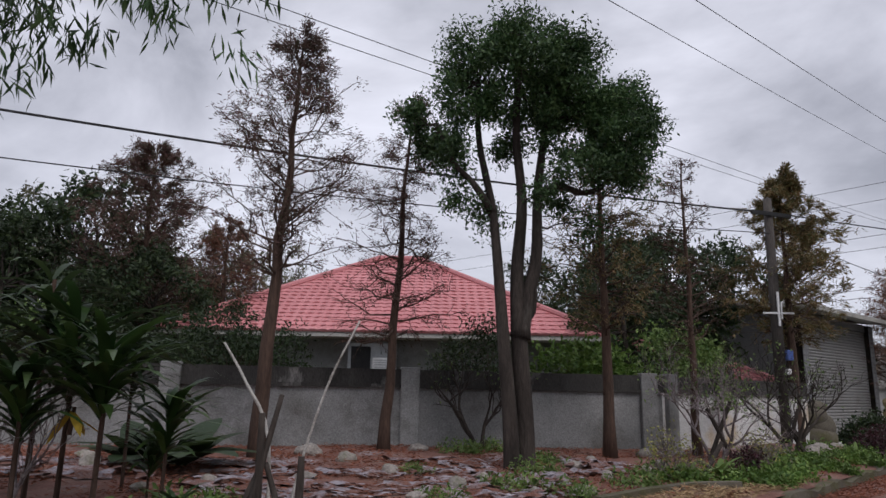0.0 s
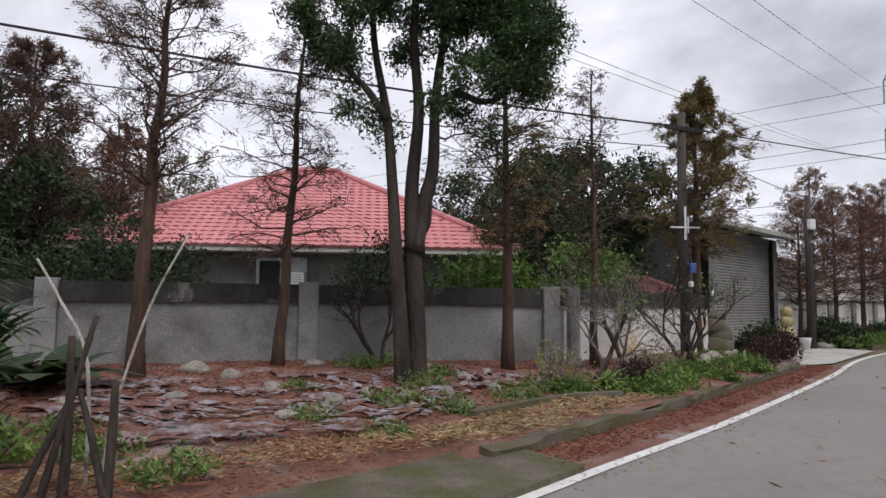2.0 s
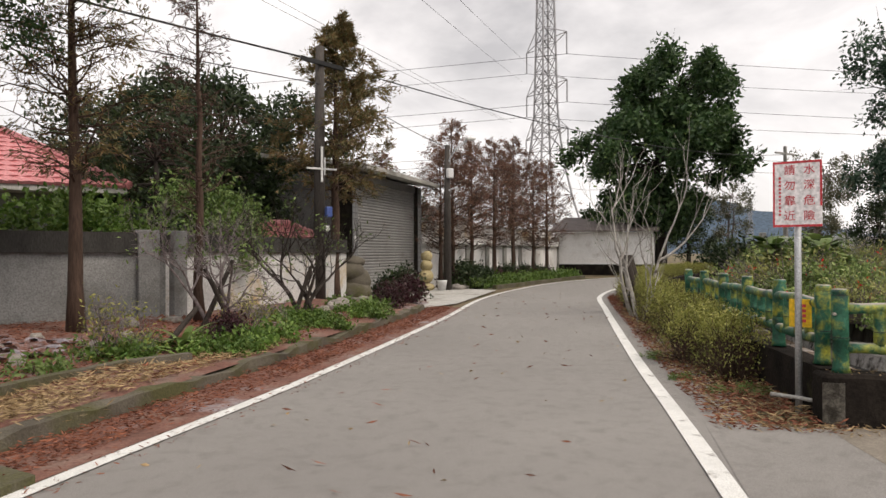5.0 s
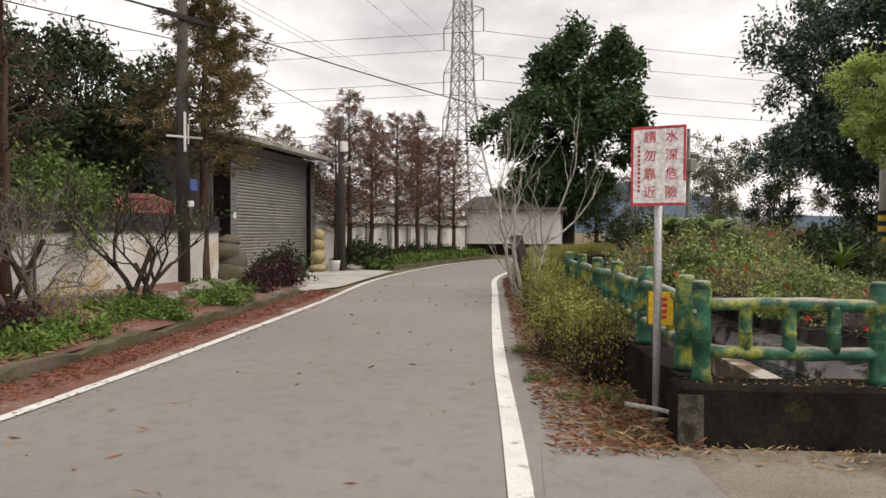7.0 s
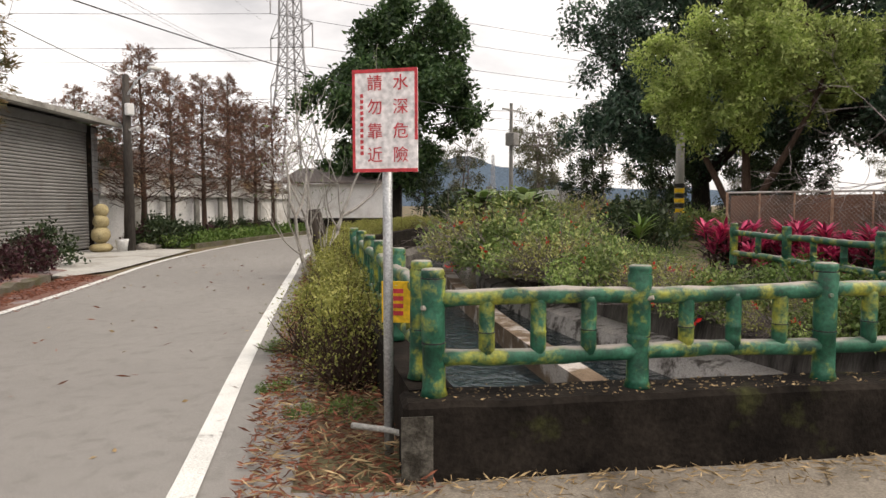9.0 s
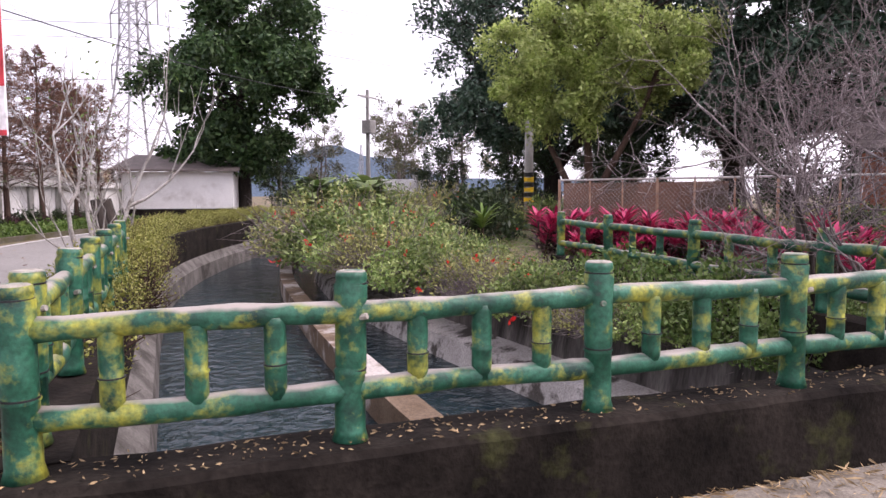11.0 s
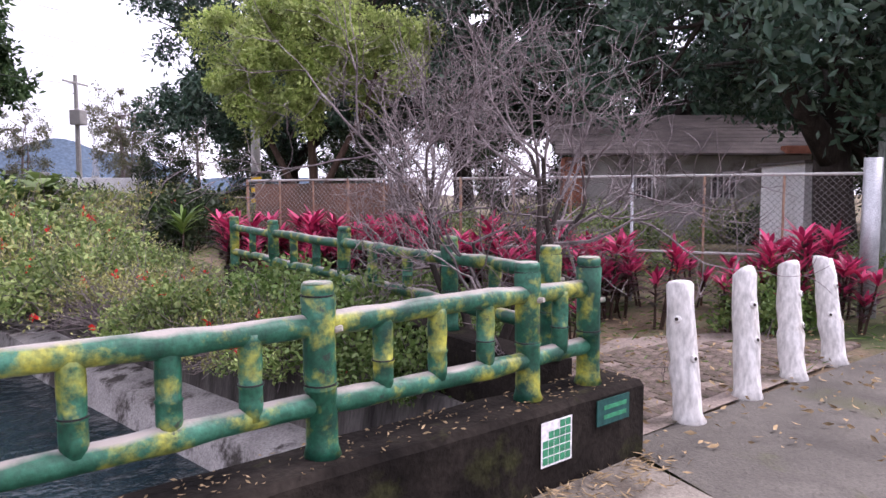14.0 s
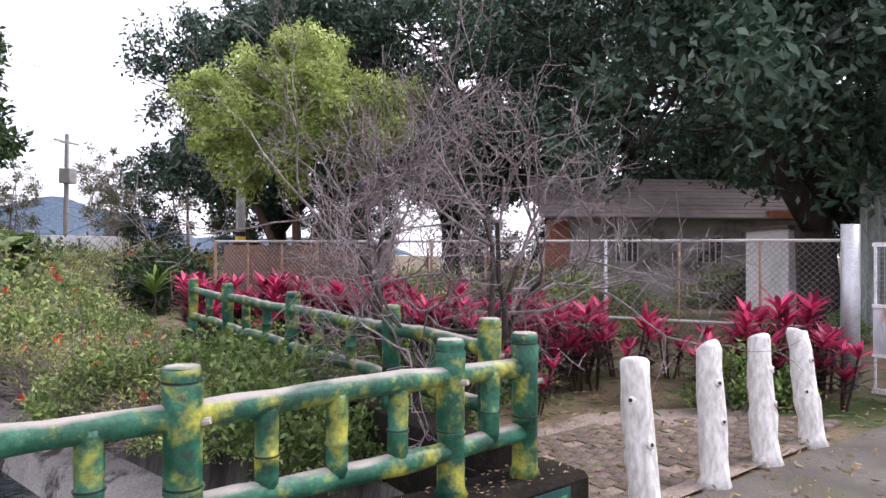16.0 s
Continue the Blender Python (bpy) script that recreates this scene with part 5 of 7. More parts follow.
box(bm, -1.2, -0.06, 8.9, 1.2, 0.06, 9.02)
part("crossarm", bm, CONCRETE_POLE, far_pole)
bm = bmesh.new()
box(bm, -0.4, -0.5, 6.2, 0.4, 0.3, 7.2, bevel=0.05)
part("transformer", bm, CONCRETE_POLE, far_pole)
stripe_pole = thing("utility_pole", "concrete pole with black and yellow warning stripes", "utility pole", pose(38.3, 13.7, 0))
g = Geo()
g.tube([(0, 0, -0.3), (0, 0, 7.5)], [0.24, 0.17], 12)
mesh_part("pole", g.mesh("pole"), CONCRETE_POLE, stripe_pole, smooth=True)
for k in range(6):
    g = Geo()
    z = 1.2 + 0.24 * k
    g.tube([(0.02, 0, z), (-0.02, 0, z + 0.24)], [0.24 - 0.002 * k] * 2, 12, False)
    mesh_part("stripe", g.mesh("stripe"), BLACK if k % 2 else SIGN_YELLOW, stripe_pole)

cable("cable", "thick black overhead cable above the garden", (9.15, 19.2, 7.05), (-30, 2.6, 7.9), 0.75, 0.028)
cable("cable", "thin black overhead cable", (9.15, 19.2, 6.4), (-30, 2.6, 6.5), 0.7, 0.014)
cable("cable", "black overhead cable across the lane", (9.15, 19.2, 7.05), (50.5, 31.5, 8.9), 0.9, 0.02)
cable("cable", "thin cable to the street lamp", (9.15, 19.2, 6.6), (17.0, 25.2, 6.0), 0.12, 0.014)
cable("cable", "thin cable past the street lamp", (17.0, 25.2, 6.0), (44, 44, 7.0), 0.6, 0.014)
cable("cable", "thin overhead wire along the lane", (57.7, 73.0, 24.3), (-12.8, -0.7, 9.4), 0.5, 0.012)
cable("cable", "thin overhead wire along the lane", (58.4, 72.0, 26.2), (-9.8, -0.6, 8.7), 0.5, 0.012)
cable("cable", "thin overhead wire along the lane", (57.2, 74.9, 19.2), (-22.7, -3.2, 8.7), 0.5, 0.012)
cable("cable", "thin overhead wire along the lane", (56.5, 75.4, 19.4), (-23.8, -3.2, 8.6), 0.5, 0.012)


def pylon(x, y, turn, h=46):
    """A lattice pylon: four legs, cross bracing, three pairs of arms."""
    t = thing("pylon", "grey steel lattice power pylon", "pylon", pose(x, y, 0, 0, 0, turn))

    def half(z):
        return 1.3 + 0.0052 * max(0.0, 29.0 - z) ** 2 - 0.02 * max(0.0, z - 29.0)
    for sx in (-1, 1):
        for sy in (-1, 1):
            g = Geo()
            g.tube([(sx * half(z), sy * half(z), z) for z in (0, 5, 10, 15, 20, 25, 30, h)], [0.17] * 8, 4)
            mesh_part("leg", g.mesh("leg"), TOWER_STEEL, t)
    zs = [0, 6, 11, 15, 18.5, 21.5, 24]
    while zs[-1] < h - 2:
        zs.append(zs[-1] + 2.4)
    g = Geo()
    for a, b in zip(zs, zs[1:]):
        p, q = half(a), half(b)
        for s in (-1, 1):
            for u, v in ((-1, 1), (1, -1)):
                g.tube([(u * p, s * p, a), (v * q, s * q, b)], [0.075] * 2, 3)
                g.tube([(s * p, u * p, a), (s * q, v * q, b)], [0.075] * 2, 3)
            g.tube([(-q, s * q, b), (q, s * q, b)], [0.06] * 2, 3)
            g.tube([(s * q, -q, b), (s * q, q, b)], [0.06] * 2, 3)
    mesh_part("bracing", g.mesh("bracing"), TOWER_STEEL, t)
    for z, L in ((20.9, 5.0), (28.4, 5.1), (35.9, 5.2)):
        for s in (-1, 1):
            g = Geo()
            q = half(z)
            tip = (s * (q + L), 0, z + 0.1)
            for sy in (-1, 1):
                g.tube([(s * q, sy * q, z), tip], [0.08] * 2, 3)
                g.tube([(s * q, sy * q, z + 2.2), tip], [0.08] * 2, 3)
            g.tube([tip, (tip[0], 0, z - 3.4)], [0.12, 0.12], 5)
            mesh_part("arm", g.mesh("arm"), TOWER_STEEL, t)
    return t


PX, PY = 74.0, 88.0
pylon(PX, PY, 81.2)
pylon(560, 390, 60, 50)
ux, uy = math.cos(radians(81.2)), math.sin(radians(81.2))
for z, L in ((20.9, 6.6), (28.4, 6.4), (35.9, 6.4)):
    for s in (-1, 1):
        x, y = PX + s * ux * L, PY + s * uy * L
        cable("power_line", "thin grey high-voltage line between pylons", (x, y, z - 3.4), (x - 0.74 * 320, y + 0.67 * 320, z + 2), 5, 0.035, 30)
        cable("power_line", "thin grey high-voltage line between pylons", (x, y, z - 3.4), (x + 0.9 * 320, y - 0.44 * 320, z + 4), 6, 0.035, 30)

# hills far away
def hill(name, x, y, w, h, seed):
    g = Geo()
    n = 40
    A, B = [], []
    for i in range(n + 1):
        t = i / n
        z = h * math.sin(math.pi * t) ** 0.6 * (0.85 + 0.3 * noise.noise(Vector((t * 5, seed, 0)))) + 3 * noise.noise(Vector((t * 40, seed, 3)))
        d = Vector((y, -x, 0)).normalized()
        p = Vector((x, y, 0)) + d * (t - 0.5) * w
        A.append(p)
        B.append(p + Vector((x, y, 0)).normalized() * h * 1.5 + Vector((0, 0, max(1, z))))
    g.strip(A, B)
    return tagged(mesh_part(name, g.mesh(name), HILL, smooth=True), "wooded hill tinted blue for distance haze", "hill", kind="structure")


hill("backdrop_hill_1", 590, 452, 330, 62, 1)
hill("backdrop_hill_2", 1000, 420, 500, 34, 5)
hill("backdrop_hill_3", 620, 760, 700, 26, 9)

# ---- trees beyond the canal ----
lime = broadleaf("lime_green_tree", "tree with bright yellow-green foliage", [([(0, 0, -0.2), (0.3, 0, 2), (0, 0, 4.5), (0.2, 0, 8)], 0.26), ([(0.2, 0.3, 0.6), (-0.3, -1.2, 3), (0, -2.4, 5.5), (0, -3.2, 8)], 0.18), ([(0, 0.2, 0.8), (-0.2, 1.2, 3), (0, 2.4, 5.2), (0, 3.0, 7)], 0.17)],
    [((3.0, 2.3, 2.2), (0, 2.3, 7.0), 0.34), ((3.0, 2.4, 2.4), (0.2, -0.4, 8.4), 0.33), ((2.8, 2.2, 2.0), (0, -2.9, 7.3), 0.25), ((2.0, 2.6, 0.8), (-0.6, 0.6, 5.0), 0.08)], L_LIME, 81, 52000, 0.2, 0.4, 130, 0.75, BARK_BROWN)
put(lime, 33.5, 9.4, 0, 0, 0.93)
dark_big = broadleaf("dark_tree", "very large dark evergreen tree", [([(0, 0, -0.2), (0.2, 0, 3), (0, 0, 7), (0.2, 0, 11)], 0.5), ([(0.3, 0.2, 2.5), (3, 1, 5.5), (5, 1, 8)], 0.28), ([(-0.3, 0.2, 2.5), (-3, -1, 5.5), (-5, -1, 8)], 0.28)],
    [((6.5, 6.5, 4.2), (0, 0, 9.8), 0.62), ((7.0, 6.5, 2.2), (0.2, 0, 5.4), 0.38)], L_RUBBER, 82, 60000, 0.27, 0.42, 220, 1.0)
put(dark_big, 25.6, -6.05, 0, 100, 0.98)
again(dark_big, 51, 16.8, 0, 60, 1.35, "dark trees beyond the bank")
again(dark_big, 51, 5.5, 0, 130, 1.4, "dark trees beyond the bank")
again(dark_big, 43, -4.0, 0, 200, 1.35, "dark trees beyond the bank")
again(dark_big, 36, -18, 0, 250, 1.0, "dark trees beyond the bank")
again(dark_big, 24, -20, 0, 10, 0.9, "dark trees beyond the bank")
for x, y, s, a in ((46, 17, 0.75, 10), (47, 12, 0.8, 70), (41, -1.5, 0.75, 250), (38, 2.5, 0.6, 310), (45, 22, 0.7, 20), (54, 12, 1.0, 60), (40, -8, 0.9, 100), (50, -2, 1.0, 140), (43, -11, 1.1, 200), (39, -15, 1.1, 260), (47, -17, 1.2, 320)):
    again(dark_a, x, y, -0.6, a, s, "understorey of the dark trees")
again(far_a, 62, 36, 0, 10, 1.35, "far trees by the canal")
again(far_a, 66, 31, 0, 80, 1.45, "far trees by the canal")
again(far_a, 70, 40, 0, 150, 1.3, "far trees by the canal")
again(far_a, 58, 42, 0, 220, 1.1, "far trees by the canal")
again(far_a, 62, 25, 0, 300, 1.2, "far trees by the canal")
again(far_a, 74, 20, 0, 40, 1.0, "far trees by the canal")
again(far_a, 80, 9, 0, 190, 0.9, "far trees by the canal")
again(dark_a, 50, 40, 0, 20, 0.95)

# old houses on the far side
old = thing("old_house", "derelict plastered house with a dark timber roof", "house", pose(34.6, -0.8, 0, 0, 0, -82))
bm = bmesh.new()
box(bm, 0, 0, 0, 8.4, 6, 3.0)
part("house_wall", bm, material("peeling_plaster", [(0.3, 0.285, 0.265), (0.42, 0.4, 0.375)], 0.9, 0.95, 0.3, 30, stain=(0.13, 0.115, 0.1), stain_scale=0.9, stain_cut=(0.5, 0.62)), old)
bm = bmesh.new()
box(bm, 0, 0.3, 3.0, 8.4, 0.5, 3.4)
box(bm, 0, 2.6, 3.0, 8.4, 2.8, 4.35)
part("attic_wall", bm, ROOF_DARK, old)
bm = bmesh.new()
box(bm, -0.75, -0.05, 0, 0, 0.9, 2.95)
part("brick_pier", bm, BRICK_RED, old, "red brick pier")
for k in range(11):
    bm = bmesh.new()
    vs = box(bm, -1.2 + 0.06 * (k % 3), -0.85 + 0.42 * k, 2.98 + 0.17 * k, 9.0 - 0.05 * (k % 2), -0.39 + 0.42 * k, 3.05 + 0.17 * k)
    for v in vs:
        v.co.z += 0.17 if v.co.y > -0.6 + 0.42 * k else 0.0
    part("roof_board", bm, ROOF_DARK, old)
bm = bmesh.new()
box(bm, 7.0, -0.9, 3.02, 9.0, -0.5, 3.3)
part("roof_patch", bm, BRICK_RED, old, "patch of reddish roof tiles")
for x, w in ((1.7, 0.8), (4.7, 0.9), (7.4, 0.7)):
    win = new("window")
    win.parent = old
    bm = bmesh.new()
    box(bm, x, -0.03, 1.45, x + w, 0.02, 2.3)
    part("pane", bm, BLACK, win)
    for q in (0, w / 4, w / 2, 3 * w / 4, w):
        bm = bmesh.new()
        box(bm, x + q - 0.02, -0.07, 1.4, x + q + 0.02, -0.03, 2.35)
        part("window_bar", bm, WHITE_METAL, win)
    bm = bmesh.new()
    box(bm, x - 0.05, -0.08, 2.35, x + w + 0.05, -0.02, 2.45)
    part("window_head", bm, CONCRETE_PALE, win)
white_hut = thing("white_hut", "small white-walled hut behind the fence", "hut", pose(28.0, -6.15, 0, 0, 0, -82))
bm = bmesh.new()
box(bm, 0, 0, 0, 0.9, 2.5, 2.4)
part("hut_wall", bm, WHITEWASH, white_hut)
bm = bmesh.new()
box(bm, -0.1, -0.15, 2.4, 1.0, 2.6, 2.48)
part("roof", bm, ROOF_DARK, white_hut)
green_hut = thing("corrugated_hut", "grey-green corrugated metal hut behind the gate", "hut", pose(24.3, -6.3, 0, 0, 0, -72))
HUT_SHEET = material("green_grey_sheet", [(0.16, 0.185, 0.17), (0.27, 0.3, 0.28)], 1.2, 0.6, 0.2, 30, stain=(0.1, 0.09, 0.07), stain_scale=1.5, stain_cut=(0.52, 0.7), stretch=(1, 1, 0.3))
for x0, x1, z0 in ((0.0, 1.0, 0.0), (1.0, 2.3, 1.55), (2.3, 6.0, 0.0)):
    g = Geo()
    pts = [(x0 + (x1 - x0) * k / 40, 0.035 * math.cos(2 * math.pi * (x1 - x0) * k / 40 / 0.16)) for k in range(41)]
    g.strip([Vector((x, y, z0)) for x, y in pts], [Vector((x, y, 3.2)) for x, y in pts])
    mesh_part("hut_wall", g.mesh("hut_wall"), HUT_SHEET, green_hut)
# added black panel gives the shade of the hut's inside behind the opening
bm = bmesh.new()
box(bm, 0.9, 0.5, 0, 2.4, 0.6, 1.7)
part("doorway", bm, BLACK, green_hut, "black panel for the shade inside the open hut")
bm = bmesh.new()
box(bm, 2.5, -0.1, 1.9, 3.4, -0.04, 2.5)
part("pane", bm, BLACK, green_hut)
bm = bmesh.new()
box(bm, -0.1, 0.05, 3.2, 6.1, 3.0, 3.3)
part("roof", bm, ROOF_DARK, green_hut)
for (x, y, w, a) in ((46, 27.5, 5, -60), (55, 30, 6, -50), (49, 24.8, 3, -60)):
    wall_bit = thing("ruined_wall", "weathered pale wall beyond the canal bend", "wall", pose(x, y, 0, 0, 0, a))
    bm = bmesh.new()
    box(bm, -w / 2, 0, 0, w / 2, 0.3, 2.6, bevel=0.03)
    part("wall_face", bm, WHITEWASH, wall_bit)
    bm = bmesh.new()
    box(bm, -w / 2 - 0.1, -0.1, 0, -w / 2 + 0.35, 0.4, 2.9, bevel=0.03)
    part("pier", bm, CONCRETE_PALE, wall_bit)

# ---- chain-link fence and gate ----
FENCE = [Vector((18.15, -3.48, 0)), Vector((19.2, -0.6, 0)), Vector((20.0, 2.1, 0)), Vector((20.5, 4.2, 0)), Vector((20.95, 6.3, 0))]
chain = thing("chain_link_fence", "galvanised chain-link fence behind red plants", "fence")
for i, p in enumerate(FENCE):
    g = Geo()
    g.tube([(p.x, p.y, -0.1), (p.x, p.y, 2.06 if i == 0 else 1.88)], [0.11 if i == 0 else 0.026] * 2, 12)
    mesh_part("post", g.mesh("post"), GALVANISED if i < 2 else RUSTY_POST, chain, "thick grey steel post" if i == 0 else "", True)
for a, b in zip(FENCE, FENCE[1:]):
    for z in (1.86, 0.75):
        g = Geo()
        g.tube([(a.x, a.y, z), (b.x, b.y, z)], [0.021, 0.021], 6)
        mesh_part("rail", g.mesh("rail"), CONCRETE_PALE, chain)
    for q in (1 / 3, 2 / 3):
        g = Geo()
        p = a.lerp(b, q)
        g.tube([(p.x, p.y, -0.1), (p.x, p.y, 1.85)], [0.018, 0.018], 8)
        mesh_part("thin_post", g.mesh("thin_post"), RUSTY_POST, chain, "thin rusty post", True)
    L = (b - a).length
    d = (b - a) / L
    g = Geo()
    H, step = 1.74, 0.085
    for s in np.arange(-H, L, step):
        for up in (0, 1):
            s0, s1 = max(0, s), min(L, s + H)
            if s1 <= s0:
                continue
            z0, z1 = (s0 - s, s1 - s) if up else (H - (s0 - s), H - (s1 - s))
            g.tube([a + d * s0 + Vector((0, 0, 0.1 + z0)), a + d * s1 + Vector((0, 0, 0.1 + z1))], [0.0026] * 2, 3, False)
    tagged(mesh_part("wire_mesh", g.mesh("wire_mesh"), FENCE_WIRE, chain), kind="stuff")
gate = thing("metal_gate", "rusty white sheet-metal gate with bars", "gate", Matrix.Translation((18.0, -3.62, 0)) @ Matrix.Rotation(radians(-134), 4, "Z"))
for z0, z1 in ((0.0, 0.06), (0.44, 0.48), (1.04, 1.08), (1.78, 1.83)):
    bm = bmesh.new()
    box(bm, 0.05, -0.025, z0, 3.4, 0.025, z1)
    part("gate_rail", bm, WHITE_METAL, gate)
bm = bmesh.new()
box(bm, 0.06, -0.012, 0.48, 3.4, 0.012, 1.04)
part("sheet_panel", bm, RUSTY_SHEET, gate, "rust-streaked white sheet panel")
for k in range(22):
    bm = bmesh.new()
    x = 0.08 + k * 0.157
    box(bm, x - 0.012, -0.012, 0.06, x + 0.012, 0.012, 0.44)
    part("bar", bm, WHITE_METAL, gate)
    if k % 2 == 0:
        bm = bmesh.new()
        box(bm, x - 0.014, -0.014, 1.08, x + 0.014, 0.014, 1.78)
        part("upper_bar", bm, WHITE_METAL, gate)
g = Geo()
for k in range(60):
    g.tube([(0.06 + k * 0.056, 0.01, 1.08), (0.06 + k * 0.056, 0.01, 1.78)], [0.0022] * 2, 3, False)
for k in range(12):
    g.tube([(0.06, 0.012, 1.08 + k * 0.058), (3.4, 0.012, 1.08 + k * 0.058)], [0.0022] * 2, 3, False)
tagged(mesh_part("wire_mesh", g.mesh("wire_mesh"), GALVANISED, gate), kind="stuff")

# ---- white log bollards ----
for i, (x, y, tx, ty) in enumerate(((13.5, -0.3, 0.1, 0.07), (14.17, -0.88, 0.17, 0.0), (14.8, -1.43, 0.22, 0.0), (15.42, -2.02, 0.22, 0.06))):
    rng = np.random.default_rng(90 + i)
    g = Geo()
    rr = [0.135, 0.105, 0.1, 0.108, 0.096, 0.1, 0.094, 0.092, 0.085]
    zz = [-0.05, 0.04, 0.2, 0.36, 0.42, 0.6, 0.8, 0.95, 0.965]
    g.tube([(tx * z + rng.normal() * 0.006, ty * z + rng.normal() * 0.006, z) for z in zz], [r * rng.uniform(0.95, 1.05) for r in rr], 16)
    bollard = thing("bollard", "white-painted log-shaped bollard, slightly leaning", "bollard", pose(x, y, 0.01), "row of white bollards")
    mesh_part("log", g.mesh("log"), WHITE_BARK, bollard, smooth=True)
    for k in range(2):
        a, z = rng.uniform(2.6, 4.2), (0.45, 0.72)[k]
        g = Geo()
        c = Vector((tx * z + 0.095 * math.cos(a), ty * z + 0.095 * math.sin(a), z))
        o = Vector((math.cos(a), math.sin(a), 0.15))
        g.tube([c - o * 0.03, c + o * 0.012, c + o * 0.02], [0.032, 0.028, 0.016], 8)
        mesh_part("knot", g.mesh("knot"), WHITE_BARK, bollard)
        g = Geo()
        g.tube([c + o * 0.02, c + o * 0.023], [0.014, 0.012], 7)
        mesh_part("knot_hole", g.mesh("knot_hole"), BARK_DARK, bollard)


# ---- warning sign ----
def lettering(parent, text, size, mat, m, depth=0.001, name="lettering"):
    """Letters of the built-in font, as a mesh."""
    cu = bpy.data.curves.new(name, "FONT")
    cu.body, cu.size, cu.extrude, cu.align_x, cu.align_y = text, size, depth, "CENTER", "CENTER"
    tmp = bpy.data.objects.new(name, cu)
    scene.collection.objects.link(tmp)
    me = bpy.data.meshes.new_from_object(tmp.evaluated_get(bpy.context.evaluated_depsgraph_get()))
    bpy.data.objects.remove(tmp)
    me.name = name
    me.materials.clear()
    ob = mesh_part(name, me, mat, parent)
    ob.matrix_basis = m
    return ob


SX, SY = 8.6, 4.72
sign = thing("warning_sign", "white board with red border and red Chinese writing on grey post", "sign", Matrix.Translation((SX, SY, 0)) @ Matrix.Rotation(math.atan2(-0.39, 0.19), 4, "Z"))
g = Geo()
g.tube([(0, 0.035, -0.2), (0, 0.035, 2.4)], [0.032, 0.032], 10)
mesh_part("post", g.mesh("post"), GALVANISED, sign, "grey galvanised post", True)
bm = bmesh.new()
box(bm, -0.215, -0.008, 1.82, 0.215, 0.004, 2.465, bevel=0.003)
part("board", bm, SIGN_WHITE, sign)
for x0, z0, x1, z1 in ((-0.215, 1.82, 0.215, 1.842), (-0.215, 2.443, 0.215, 2.465), (-0.215, 1.842, -0.198, 2.443), (0.196, 2.02, 0.215, 2.443)):
    bm = bmesh.new()
    box(bm, x0, -0.0115, z0, x1, -0.008, z1)
    part("border", bm, SIGN_RED, sign)
for col, x in (("水深危險", 0.105), ("請勿靠近", -0.065)):
    for k, ch in enumerate(col):
        lettering(sign, ch, 0.105, SIGN_RED, Matrix.Translation((x, -0.0125, 2.372 - 0.15 * k)) @ Matrix.Rotation(radians(90), 4, "X"))
for k in range(11):
    bm = bmesh.new()
    box(bm, -0.163, -0.0115, 2.29 - 0.036 * k, -0.143, -0.0085, 2.312 - 0.036 * k)
    part("small_writing", bm, SIGN_RED, sign)
tag = thing("yellow_tag", "yellow warning tag tied to the railing", "sign", Matrix.Translation((8.87, 4.86, 0)) @ Matrix.Rotation(math.atan2(-0.5, 0.3), 4, "Z"))
bm = bmesh.new()
box(bm, -0.1, -0.1, 0.82, 0.1, -0.094, 1.1, bevel=0.002)
part("plate", bm, SIGN_YELLOW, tag)
for k in range(4):
    bm = bmesh.new()
    box(bm, -0.02, -0.104, 0.87 + 0.05 * k, 0.05, -0.1, 0.9 + 0.05 * k)
    part("small_writing", bm, SIGN_RED, tag)
g = Geo()
g.tube([(0, -0.1, 1.07), (0, 0.02, 1.08)], [0.006, 0.006], 5)
mesh_part("tie", g.mesh("tie"), WHITE_METAL, tag)
notice = thing("green_notice", "torn green and white notice stuck on the parapet", "notice", PM)
bm = bmesh.new()
box(bm, 5.24, -0.1365, 0.155, 5.485, -0.134, 0.4)
part("sheet", bm, SIGN_WHITE, notice)
for r in range(5):
    for c in range(5):
        bm = bmesh.new()
        if r == 4 and c < 3 or r == 3 and c == 0:
            bm.free()
            continue
        box(bm, 5.252 + c * 0.045, -0.1385, 0.168 + r * 0.046, 5.291 + c * 0.045, -0.1365, 0.207 + r * 0.046)
        part("green_cell", bm, SIGN_GREEN, notice)
plaque = thing("plaque", "small dark teal plaque fixed on the parapet", "plaque", PM)
bm = bmesh.new()
box(bm, 5.7, -0.14, 0.28, 6.0, -0.134, 0.43)
part("plate", bm, PLAQUE_TEAL, plaque)
for z in (0.38, 0.325):
    bm = bmesh.new()
    box(bm, 5.76, -0.142, z - 0.012, 5.97, -0.14, z + 0.012)
    part("small_writing", bm, SIGN_GREEN, plaque)


# ---- litter and low growth ----
def litter(name, label, P, size, aspect, mat, seed, category="leaf litter"):
    rng = np.random.default_rng(seed)
    a = rng.uniform(0, 2 * math.pi, len(P))
    D = np.stack([np.cos(a), np.sin(a), rng.uniform(-0.1, 0.35, len(P))], axis=1)
    P = np.array(P, dtype=float)
    N = len(P)
    me = leaves(name, P, size, aspect, rng, 0.0, D * 3)
    return tagged(mesh_part(name, me, mat), label, category, kind="stuff")


